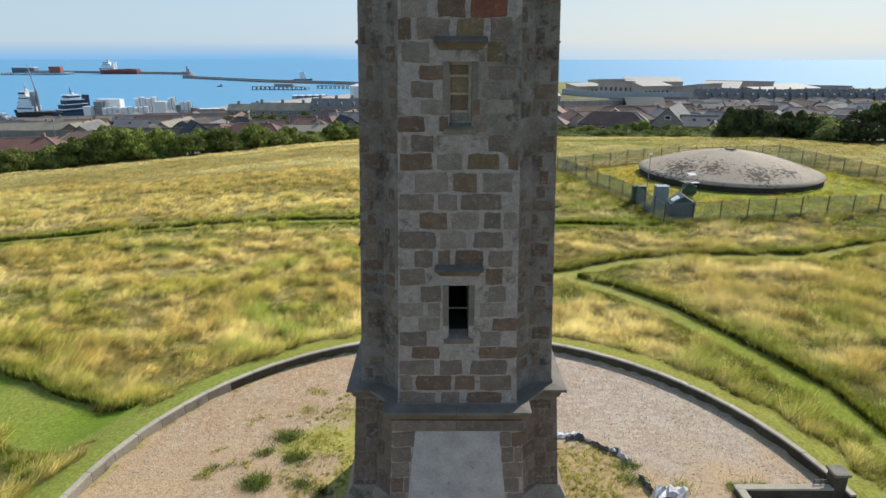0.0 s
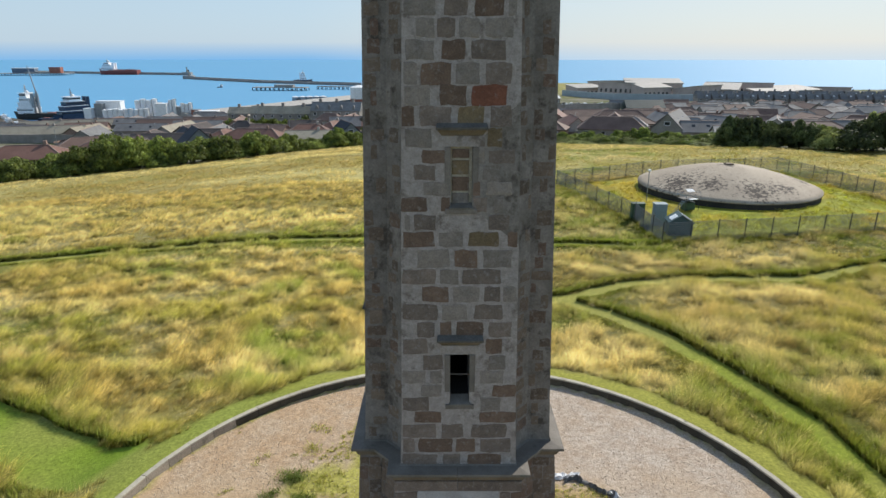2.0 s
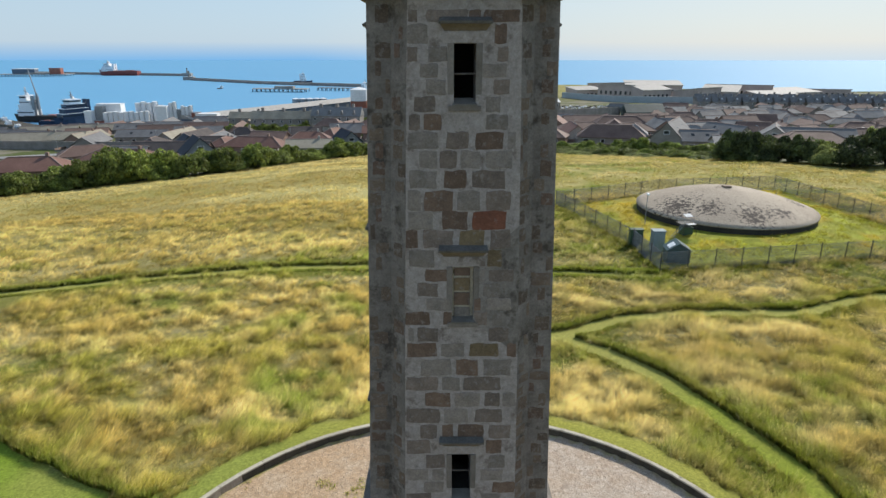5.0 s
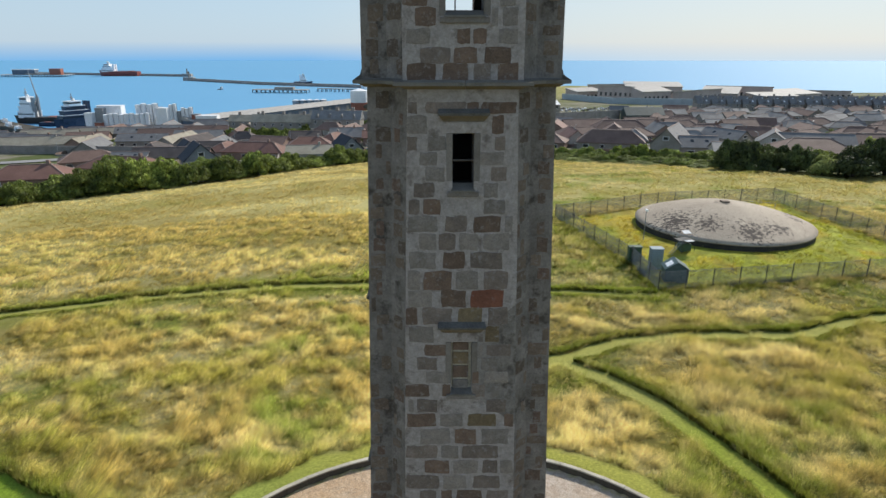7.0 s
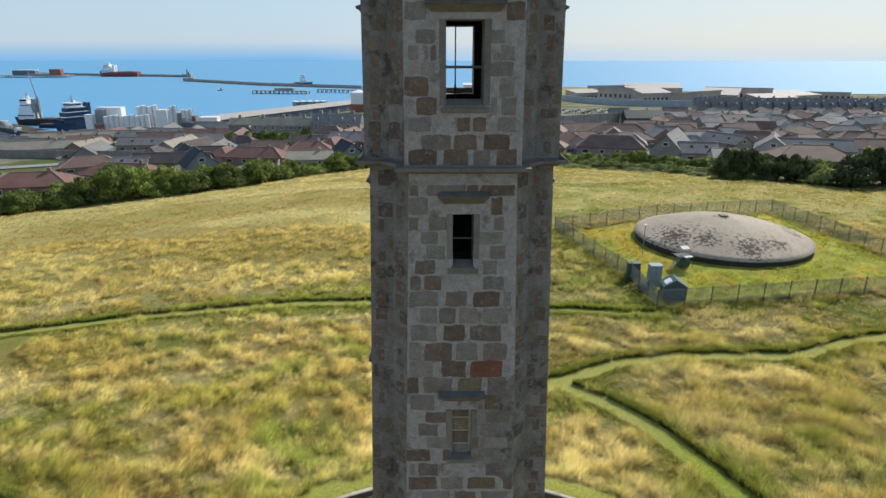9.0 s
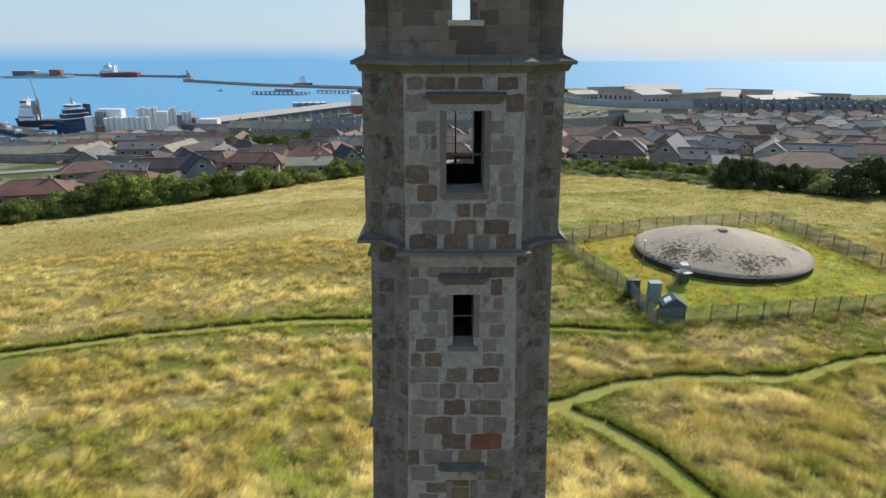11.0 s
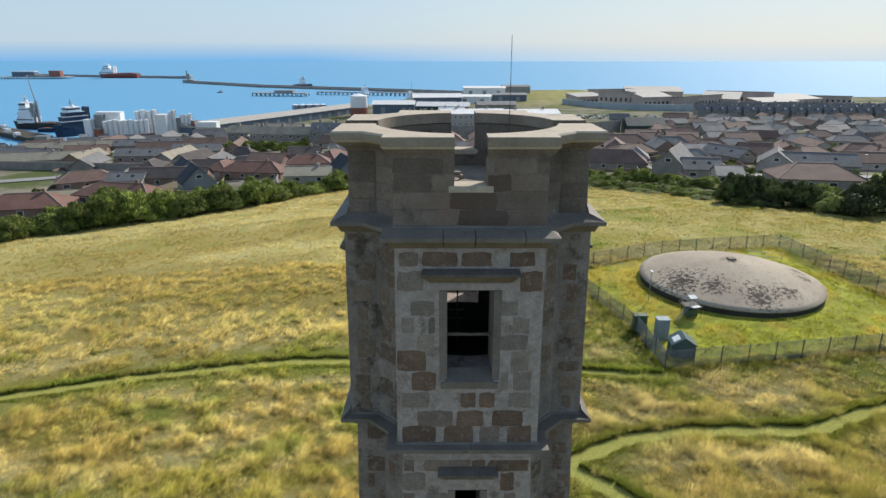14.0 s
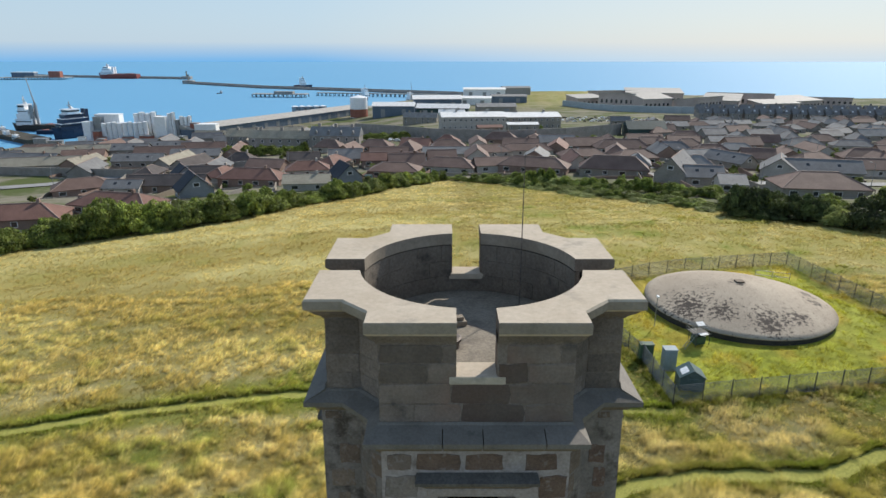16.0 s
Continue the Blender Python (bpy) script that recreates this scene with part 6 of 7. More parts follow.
for x, y, w, h in ((-72.5, 121, 4.6, 6.2), (-68, 124, 5.4, 8.0), (-63.5, 126, 5.0, 8.0), (-59, 129, 4.4, 7.0), (-70, 129, 5.0, 8.4), (-48, 134, 4.6, 6.4), (-42, 138, 4.2, 6.0)):
    bush(x, y, w, h, int(-x), label="tall dense green tree-like bush in the hedge")
BACK_HEDGE = [(20, 195), (29, 186), (43, 174), (52, 165), (61, 157.5), (68, 152)]
for (ax, ay), (bx, by) in zip(BACK_HEDGE, BACK_HEDGE[1:]):
    n_ = int(math.hypot(bx - ax, by - ay) / 1.6)
    for i in range(n_):
        t = (i + rng_h.random()) / n_
        x, y = ax + (bx - ax) * t, ay + (by - ay) * t + rng_h.uniform(-1, 4)
        tall = 3.6 + 2.2 * math.exp(-((x - 30) / 5) ** 2) + 1.4 * math.exp(-((x - 52) / 4) ** 2)
        bush(x, y, rng_h.uniform(2.0, 3.6), tall * rng_h.uniform(0.55, 1.05), k_, light=rng_h.random() < 0.2)
        k_ += 1
bush(57.0, 119.5, 2.0, 2.6, 5, True, "lone rounded pale green shrub in the field")


# ---- houses ----
def house(x, y, turn, w, d, eave, ridge, roof, wall, hip=True, windows=3, chimney=True, label="", dz=0.0, lights=False):
    z = land_at(x, y) + dz
    h = empty("house", pose(x, y, z, rz=turn), label or "single storey house with pitched tiled roof", "house", "houses below the hill")
    bm = box(-w / 2, w / 2, -d / 2, d / 2, -2.0, eave)
    if not hip:
        for s in (-1, 1):
            v = [bm.verts.new(p) for p in ((s * w / 2, -d / 2, eave), (s * w / 2, d / 2, eave), (s * w / 2, 0, ridge - 0.12))]
            bm.faces.new(v)
    part("wall", bm, wall, h)
    o = 0.45
    k = min(d / 2, w / 2 - 0.5) if hip else -o
    zl = eave - 0.12
    base = [(-w / 2 - o, -d / 2 - o, zl), (w / 2 + o, -d / 2 - o, zl), (w / 2 + o, d / 2 + o, zl), (-w / 2 - o, d / 2 + o, zl)]
    bm = bmesh.new()
    low = [bm.verts.new(p) for p in base]
    up = [bm.verts.new((p[0], p[1], p[2] + 0.18)) for p in base]
    r0, r1 = bm.verts.new((-w / 2 + k, 0, ridge)), bm.verts.new((w / 2 - k, 0, ridge))
    if hip:
        bm.faces.new(low[::-1])
        for i in range(4):
            j = (i + 1) % 4
            bm.faces.new((low[i], low[j], up[j], up[i]))
        bm.faces.new((up[0], up[1], r1, r0))
        bm.faces.new((up[2], up[3], r0, r1))
        bm.faces.new((up[1], up[2], r1))
        bm.faces.new((up[3], up[0], r0))
    else:
        q0, q1 = bm.verts.new((-w / 2 - o, 0, ridge - 0.2)), bm.verts.new((w / 2 + o, 0, ridge - 0.2))
        bm.faces.new((up[0], up[1], r1, r0))
        bm.faces.new((up[2], up[3], r0, r1))
        bm.faces.new((low[1], low[0], q0, q1))
        bm.faces.new((low[3], low[2], q1, q0))
        bm.faces.new((low[0], low[1], up[1], up[0]))
        bm.faces.new((low[2], low[3], up[3], up[2]))
        bm.faces.new((low[1], q1, r1, up[1]))
        bm.faces.new((q1, low[2], up[2], r1))
        bm.faces.new((low[3], q0, r0, up[3]))
        bm.faces.new((q0, low[0], up[0], r0))
    part("roof", bm, roof, h)
    bm = bmesh.new()
    e_ = zl + 0.18
    lines = [((-w / 2 + k, 0, ridge), (w / 2 - k, 0, ridge))]
    if hip:
        lines += [((-w / 2 - o, s * (d / 2 + o), e_), (-w / 2 + k, 0, ridge)) for s in (-1, 1)] + [((w / 2 + o, s * (d / 2 + o), e_), (w / 2 - k, 0, ridge)) for s in (-1, 1)]
    for a_, b_ in lines:
        add_tube(bm, a_, b_, 0.13, sides=5)
    part("ridge_tiles", bm, M["ridge_tile"], h, "pale ridge tiles")
    if chimney:
        part("chimney", box(w * 0.2, w * 0.2 + 0.7, -0.4, 0.4, ridge - 1.2, ridge + 0.9, 0.03), wall, h)
    for s in (-1, 1):
        for i in range(windows):
            cx_ = (i + 0.5) / windows * w - w / 2
            ww = 0.7 if i % 2 else 1.0
            win = part("window", box(cx_ - ww, cx_ + ww, s * (d / 2 + 0.03) - 0.03, s * (d / 2 + 0.03) + 0.03, 0.9, 2.2), M["white"], h)
            part("pane", box(cx_ - ww + 0.1, cx_ + ww - 0.1, s * (d / 2 + 0.06) - 0.02, s * (d / 2 + 0.06) + 0.02, 1.0, 2.1), M["pane"], win)
    if lights and not hip:
        for s in (-1, 1):
            zg = (eave + ridge) / 2 - 0.6
            win = part("gable_window", box(s * w / 2 - 0.05, s * w / 2 + 0.05, -0.9, 0.9, zg - 0.6, zg + 0.6), M["white"], h)
            part("pane", box(s * w / 2 - 0.08, s * w / 2 + 0.08, -0.75, 0.75, zg - 0.48, zg + 0.48), M["pane"], win)
    if lights:
        for s in (-1, 1):
            a = math.atan2(ridge - eave, d / 2)
            part("skylight", box(-0.5, 0.5, -0.6, 0.6, 0.0, 0.08, m=Matrix.Translation((s * w * 0.2, -d / 4, (eave + ridge) / 2 + 0.12)) @ Matrix.Rotation(a, 4, "X")), M["pane"], h)
    return h


HOUSES_A = [
    (-73.0, 182.0, 122, 9.0, 9.4, 2.4, 7.2, "roof_dark", "harl_blue", 0),
    (-88.3, 199.5, 4, 24.0, 8.0, 2.7, 5.6, "roof_umber", "brick", 0),
    (-79.2, 151.8, -12, 20.9, 9.0, 2.6, 5.2, "roof_red", "brick", 1),
    (-95.5, 140.5, 12, 17.6, 9.0, 2.6, 5.3, "roof_red", "brick", 1),
    (-63.3, 207.7, -8, 21.1, 9.0, 2.7, 5.7, "roof_red", "brick", 1),
    (-77.6, 218.5, 80, 12.8, 8.0, 2.6, 5.2, "roof_red", "harl", 1),
    (-48.9, 224.5, 10, 15.0, 8.0, 2.7, 5.5, "roof_red", "harl", 1),
    (-42.5, 240.7, 70, 13.4, 8.0, 2.7, 5.5, "roof_red", "harl", 1),
    (-41.0, 188.0, 6, 13.3, 8.0, 2.6, 4.8, "roof_lichen", "harl", 0),
    (-31.6, 201.1, 116, 10.4, 8.0, 2.8, 7.0, "roof_dark", "harl_blue", 0),
    (-90.5, 217.0, 122, 9.0, 8.0, 2.6, 6.6, "roof_dark", "harl_blue", 0),
    (-83.0, 222.0, 4, 13.0, 8.0, 2.6, 5.4, "roof_umber", "harl_grey", 0),
]
HOUSES_B = [
    (-20.8, 243.2, 4, 21.3, 8.0, 2.7, 5.3, "roof_red", "brick", 0),
    (-16.3, 212.4, -6, 16.7, 9.0, 2.6, 5.0, "roof_brown", "brick", 1),
    (2.6, 264.5, 0, 21.8, 8.0, 2.7, 5.3, "roof_slate", "harl", 0),
    (2.2, 223.0, -15, 19.0, 9.0, 2.7, 5.5, "roof_brown", "harl", 1),
    (17.4, 223.3, 8, 12.4, 8.0, 2.7, 5.1, "roof_brown", "harl", 0),
    (18.5, 269.2, 10, 20.1, 9.0, 2.6, 5.4, "roof_brown", "harl", 1),
    (31.9, 219.1, -20, 23.7, 9.0, 2.7, 5.6, "roof_brown", "brick", 1),
    (36.2, 274.5, 0, 22.8, 8.0, 2.6, 5.2, "roof_brown", "harl", 1),
    (57.5, 211.0, -14, 22.0, 9.0, 2.7, 6.6, "roof_brown", "harl_grey", 1),
    (55.8, 250.7, 5, 18.9, 8.0, 2.6, 5.1, "roof_brown", "harl_grey", 1),
]
HOUSES_C = [
    (72.0, 194.0, 60, 19.0, 9.0, 4.2, 9.0, "roof_grey", "harl_grey", 0),
    (77.0, 186.0, -8, 10.5, 8.0, 3.0, 6.0, "roof_grey", "harl_grey", 0),
    (79.0, 172.0, -12, 6.6, 9.0, 2.5, 4.6, "roof_slate", "harl", 0),
    (101.0, 245.0, 12, 15.0, 9.0, 2.8, 6.0, "roof_slate", "harl", 0),
    (108.0, 236.0, -62, 17.0, 9.0, 2.8, 6.0, "roof_grey", "harl_grey", 0),
    (114.0, 212.0, 62, 14.0, 11.0, 3.0, 7.2, "roof_grey", "harl", 0),
    (125.5, 208.0, -14, 23.0, 10.0, 3.0, 6.6, "roof_grey", "harl_grey", 0),
    (97.5, 163.0, -8, 21.0, 12.0, 2.8, 6.2, "roof_brown", "harl_grey", 1),
    (148.9, 215.4, -10, 19.5, 9.0, 2.8, 6.0, "roof_brown", "harl", 0),
    (74.4, 244.6, 8, 17.0, 9.0, 2.7, 5.5, "roof_brown", "brick", 1),
    (81.0, 285.0, 0, 24.0, 9.0, 2.7, 6.4, "roof_brown", "harl_grey", 1),
    (140.0, 238.0, 20, 17.0, 9.0, 2.7, 5.8, "roof_brown", "harl", 1),
]
HOUSES_D = [
    (-116.3, 200.2, 30, 17.2, 9.0, 2.6, 5.4, "roof_brown", "brick", 1),
    (-100.3, 196.0, 0, 11.1, 7.0, 2.5, 4.7, "roof_grey", "harl", 0),
    (-174.3, 262.0, 14, 40.3, 9.0, 3.2, 6.2, "roof_lichen", "granite", 0),
    (-199.3, 313.2, 12, 26.2, 9.0, 3.2, 6.2, "roof_lichen", "granite", 0),
    (-184.9, 320.7, 10, 26.0, 9.0, 3.2, 6.2, "roof_lichen", "granite", 0),
    (-165.2, 325.0, 6, 23.6, 9.0, 3.2, 6.2, "roof_grey", "granite", 0),
    (-147.5, 335.5, 5, 23.7, 9.0, 3.2, 6.2, "roof_grey", "granite", 0),
    (-133.4, 274.3, 4, 21.1, 9.0, 3.0, 5.8, "roof_grey", "granite", 0),
    (-115.2, 291.7, 6, 21.7, 9.0, 3.0, 5.8, "roof_grey", "granite", 0),
    (-155.0, 268.1, 80, 17.1, 9.0, 3.0, 5.8, "roof_lichen", "brick", 0),
]
PLACED = []
for rows in (HOUSES_A, HOUSES_B, HOUSES_C, HOUSES_D):
    for x, y, turn, w, d, ev, rg, rf, wl, hip in rows:
        house(x, y, turn, w, d, ev, rg, M[rf], M[wl], hip=bool(hip), windows=max(2, int(w / 5)), chimney=rf in ("roof_lichen", "roof_red"), lights=rf in ("roof_dark", "roof_grey"), label={
            "roof_umber": "long brick house with dark brown tiled roof", "roof_dark": "house with steep dark slate roof and gabled front", "roof_red": "single storey brick house with red tiled hipped roof", "roof_brown": "house with brown concrete tile roof", "roof_white": "house with sunlit pale metal roof",
            "roof_grey": "pale house with grey slate roof", "roof_slate": "pale house with sunlit slate roof", "roof_lichen": "old stone house with lichened slate roof"}[rf])
        PLACED.append((x, y))

rng_t = random.Random(11)


def free(x, y, gap):
    return all(math.hypot(x - a, y - b) > gap for a, b in PLACED)


def scatter(n, x0, x1, y0, y1, gap, roofs, walls, hip_p, turn0, w0, w1):
    k = 0
    for _ in range(n * 12):
        x, y = rng_t.uniform(x0, x1), rng_t.uniform(y0, y1)
        if k >= n or abs(x) > y * 0.80 + 10 or not free(x, y, gap) or y > np.interp(x, *COAST) - 30 or y < np.interp(x, [p[0] for p in FIELD_EDGE], [p[1] for p in FIELD_EDGE]) + 14:
            continue
        rf = rng_t.choice(roofs)
        house(x, y, turn0 + rng_t.choice([0, 90, 8, -12, 75]), rng_t.uniform(w0, w1), rng_t.uniform(7.5, 9.5), 2.7, rng_t.uniform(5.2, 6.4), M[rf], M[rng_t.choice(walls)], hip=rng_t.random() < hip_p, windows=2, chimney=rng_t.random() < 0.3,
              label="house with brown tiled roof in the estate" if "brown" in rf or "red" in rf else "house with grey slate roof in the estate")
        PLACED.append((x, y))
        k += 1


scatter(7, -110, -15, 208, 262, 15.5, ["roof_umber", "roof_grey", "roof_umber", "roof_brown"], ["harl_grey", "brick"], 0.3, 0, 11, 17)
scatter(15, -15, 135, 216, 262, 15.5, ["roof_red", "roof_brown", "roof_brown", "roof_grey", "roof_slate"], ["harl", "harl_grey", "brick"], 0.35, 0, 10, 15)
scatter(46, 20, 330, 215, 330, 17, ["roof_brown", "roof_brown", "roof_grey", "roof_brown", "roof_slate"], ["harl", "harl_grey", "brick"], 0.45, 0, 12, 19)
scatter(60, 130, 400, 330, 520, 19, ["roof_brown", "roof_grey", "roof_slate"], ["harl_grey", "granite"], 0.4, 5, 13, 20)
scatter(20, -60, 60, 255, 318, 17, ["roof_red", "roof_brown", "roof_brown"], ["harl", "brick"], 0.6, 0, 12, 18)
scatter(34, -330, -90, 240, 400, 19, ["roof_grey", "roof_lichen", "roof_grey", "roof_brown"], ["granite", "brick"], 0.1, 8, 15, 24)
scatter(26, -330, -60, 400, 540, 22, ["roof_grey", "roof_lichen"], ["granite", "harl_grey"], 0.1, 8, 15, 26)


# ---- larger blocks in the town ----
def long_building(name, x, y, turn, w, d, eave, ridge, roof, wall, rows, cols, label, category, dz=0.0, dormers=0, chimneys=0):
    z = land_at(x, y) + dz
    h = empty(name, pose(x, y, z, rz=turn), label, category)
    part("wall", box(-w / 2, w / 2, -d / 2, d / 2, -4, eave), wall, h)
    bm = loft([[(-w / 2 - 0.4, -d / 2 - 0.4, eave), (w / 2 + 0.4, -d / 2 - 0.4, eave), (w / 2 + 0.4, d / 2 + 0.4, eave), (-w / 2 - 0.4, d / 2 + 0.4, eave)],
               [(-w / 2 - 0.4, -0.15, ridge), (w / 2 + 0.4, -0.15, ridge), (w / 2 + 0.4, 0.15, ridge), (-w / 2 - 0.4, 0.15, ridge)]])
    part("roof", bm, roof, h)
    for r in range(rows):
        zc = eave * (r + 0.5) / rows + 0.2
        for c in range(cols):
            xc = (c + 0.5) / cols * w - w / 2
            win = part("window", box(xc - 0.65, xc + 0.65, -d / 2 - 0.06, -d / 2 + 0.04, zc - 0.8, zc + 0.8), M["white"], h)
            part("pane", box(xc - 0.52, xc + 0.52, -d / 2 - 0.09, -d / 2, zc - 0.68, zc + 0.68), M["pane"], win)
    for k in range(dormers):
        xc = (k + 0.5) / dormers * w - w / 2
        zc = eave + (ridge - eave) * 0.25
        part("dormer", loft([[(xc - 1, -d / 2 + 0.3, zc - 0.6), (xc + 1, -d / 2 + 0.3, zc - 0.6), (xc + 1, -0.2, zc - 0.6), (xc - 1, -0.2, zc - 0.6)], [(xc - 0.2, -d / 2 + 0.3, zc + 1.8), (xc + 0.2, -d / 2 + 0.3, zc + 1.8), (xc + 0.2, -0.2, zc + 1.8), (xc - 0.2, -0.2, zc + 1.8)]]), roof, h)
    if name == "terrace_house":
        a = math.atan2(ridge - eave, d / 2)
        part("skylight", box(-0.7, 0.7, -0.8, 0.8, 0.0, 0.12, m=Matrix.Translation((2.6, -d / 4, (eave + ridge) / 2 + 0.15)) @ Matrix.Rotation(a, 4, "X")), M["roof_white"], h)
    for k in range(chimneys):
        xc = (k + 0.5) / chimneys * w - w / 2
        part("chimney", box(xc - 0.7, xc + 0.7, -0.6, 0.6, ridge - 1, ridge + 1.6), wall, h)
    return h


long_building("stone_terrace", -86, 336, -4, 34, 9, 6.2, 10.0, M["roof_lichen"], M["granite"], 2, 7, "grey granite terrace with lichened roof", "house", chimneys=3)
long_building("stone_terrace", -56, 330, -6, 26, 9, 6.8, 11.2, M["roof_slate"], M["granite"], 2, 6, "grey granite terrace with dormers and pale slate roof", "house", dormers=4, chimneys=3)
long_building("stone_terrace", -112, 360, -2, 22, 9, 6.2, 9.6, M["roof_lichen"], M["granite"], 2, 4, "old granite house row with brown roof", "house", chimneys=2)
long_building("white_roof_block", 20, 440, 6, 44, 22, 9.5, 12.0, M["roof_white"], M["harl"], 2, 12, "long two storey stone block with bright sunlit roof", "building", chimneys=2)
long_building("white_roof_block", 62, 452, 6, 40, 22, 8.5, 11.0, M["roof_white"], M["harl_grey"], 2, 10, "long grey stone block with bright sunlit roof", "building", chimneys=2)
long_building("shed", 52, 414, 4, 20, 9, 5.0, 6.2, M["roof_white"], M["harl_grey"], 1, 4, "low shed with white metal roof", "shed")
long_building("shed", 30, 408, 10, 16, 7, 3.6, 5.0, M["roof_red"], M["brick"], 1, 3, "low brick shed with red roof", "shed")
long_building("green_shed", 125.5, 392, 2, 24, 12, 4.5, 9.0, M["shed_green"], M["shed_green"], 0, 0, "dark green metal clad barn", "shed")
long_building("house_row", -20, 560, -8, 30, 10, 6, 10, M["roof_slate"], M["harl_grey"], 2, 6, "pale two storey houses above the port", "house", chimneys=3)
long_building("house_row", 8, 585, -4, 24, 10, 6, 9, M["roof_white"], M["harl_grey"], 2, 5, "pale two storey houses above the port", "house", chimneys=2)


def wall_line(name, pts, height, thick, mat, label):
    w = empty(name, pose(pts[0][0], pts[0][1], 0), label, "wall")
    for (ax, ay), (bx, by) in zip(pts, pts[1:]):
        n_ = max(1, int(math.hypot(bx - ax, by - ay) / 12))
        for i in range(n_):
            t0, t1 = i / n_, (i + 1) / n_
            p, q = (ax + (bx - ax) * t0, ay + (by - ay) * t0), (ax + (bx - ax) * t1, ay + (by - ay) * t1)
            dx, dy = q[0] - p[0], q[1] - p[1]
            ln = math.hypot(dx, dy)
            nx, ny = -dy / ln * thick / 2, dx / ln * thick / 2
            zp, zq = land_at(*p), land_at(*q)
            lo = [(p[0] - nx, p[1] - ny, zp - 2), (q[0] - nx, q[1] - ny, zq - 2), (q[0] + nx, q[1] + ny, zq - 2), (p[0] + nx, p[1] + ny, zp - 2)]
            hi = [(a, b, (zp if j in (0, 3) else zq) + height) for j, (a, b, _) in enumerate(lo)]
            parented(part("wall_panel", loft([lo, hi]), mat, None), w)


wall_line("boundary_wall", [(-60, 430), (-34, 392), (-8, 352), (34, 330), (67, 345), (112, 395)], 7.0, 0.6, M["granite"], "high dark granite boundary wall above the estate")
wall_line("boundary_wall", [(-230, 268), (-150, 245), (-118, 236), (-76, 252)], 3.4, 0.5, M["granite"], "old granite wall along the road")


def road_strip(name, pts, width, label):
    v, f = [], []
    fine_pts = []
    for (ax, ay), (bx, by) in zip(pts, pts[1:]):
        n_ = max(1, int(math.hypot(bx - ax, by - ay) / 4))
        fine_pts += [(ax + (bx - ax) * i / n_, ay + (by - ay) * i / n_) for i in range(n_)]
    fine_pts.append(pts[-1])
    for i, (x, y) in enumerate(fine_pts):
        a, b = fine_pts[max(0, i - 1)], fine_pts[min(len(fine_pts) - 1, i + 1)]
        dx, dy = b[0] - a[0], b[1] - a[1]
        ln = math.hypot(dx, dy)
        for s in (-1, 1):
            px_, py_ = x - s * dy / ln * width / 2, y + s * dx / ln * width / 2
            v.append((px_, py_, max(land_at(px_, py_), land_at(x, y)) + 0.3))
        if i:
            f.append((2 * i - 2, 2 * i - 1, 2 * i + 1, 2 * i))
    tagged(new(name, mesh_from(name, v, f, M["asphalt"])), label, "road", kind="structure")


road_strip("road", [(-175, 205), (-142, 222), (-118, 243), (-80, 252), (-40, 256)], 7, "grey asphalt street through the estate")
road_strip("road", [(-95, 330), (-100, 300), (-92, 262), (-80, 252)], 7, "grey asphalt side street")
road_strip("road", [(-30, 330), (-14, 290), (-8, 250), (10, 245), (60, 226), (110, 240)], 6.5, "sunlit asphalt street between the houses")
road_strip("road", [(110, 240), (150, 260), (220, 300), (300, 330)], 7, "sunlit asphalt estate road")
road_strip("road", [(60, 226), (85, 190), (140, 190), (200, 225)], 6.5, "sunlit asphalt cul-de-sac")

for i in range(295):
    x = rng_t.uniform(-200, 300)
    y = rng_t.uniform(165, 460)
    if free(x, y, 7.5) and abs(x) < 0.8 * y and y < np.interp(x, *COAST) - 40 and y > np.interp(x, [p[0] for p in FIELD_EDGE], [p[1] for p in FIELD_EDGE]) + 12:
        bush(x, y, rng_t.uniform(1.2, 3.2), rng_t.uniform(1.4, 4.2), i, light=rng_t.random() < 0.4, label="garden shrub between the houses")
for i in range(170):
    x = rng_t.uniform(-95, 130)
    y = np.interp(x, [p[0] for p in FIELD_EDGE], [p[1] for p in FIELD_EDGE]) + rng_t.uniform(7, 46)
    if free(x, y, 7) and abs(x) < 0.8 * y:
        bush(x, y, rng_t.uniform(1.4, 3.4), rng_t.uniform(1.2, 3.6), i, light=rng_t.random() < 0.55, label="garden shrub behind the field hedge")
for i in range(70):
    x = rng_t.uniform(16, 62)
    y = np.interp(x, [p[0] for p in FIELD_EDGE], [p[1] for p in FIELD_EDGE]) + rng_t.uniform(-2, 9)
    bush(x, y, rng_t.uniform(1.4, 2.8), rng_t.uniform(0.9, 2.4), i, light=rng_t.random() < 0.6)
for i in range(46):
    x = rng_t.uniform(18, 52)
    y = np.interp(x, [p[0] for p in FIELD_EDGE], [p[1] for p in FIELD_EDGE]) + rng_t.uniform(-7, -0.5) * (1 - abs(x - 35) / 22)
    bush(x, y, rng_t.uniform(1.6, 3.0), rng_t.uniform(0.6, 1.3), i, True, "low pale green scrub before the hedge")
for i in range(110):
    x, y = rng_t.uniform(75, 230), rng_t.uniform(180, 340)
    if free(x, y, 6.5) and abs(x) < 0.78 * y:
        bush(x, y, rng_t.uniform(1.6, 3.4), rng_t.uniform(1.8, 4.6), i, light=rng_t.random() < 0.45, label="garden shrub between the houses")
for i in range(26):
    t = i / 25
    x, y = (-108 + 66 * t, 300 + 16 * t) if i < 16 else (-44 + (i - 16) * 2.4, 372 - (i - 16) * 1.5)
    bush(x + rng_t.uniform(-2, 2), y + rng_t.uniform(-3, 3), rng_t.uniform(3, 4.5), rng_t.uniform(4, 6.5), i, label="dark leafy tree belt in the town")


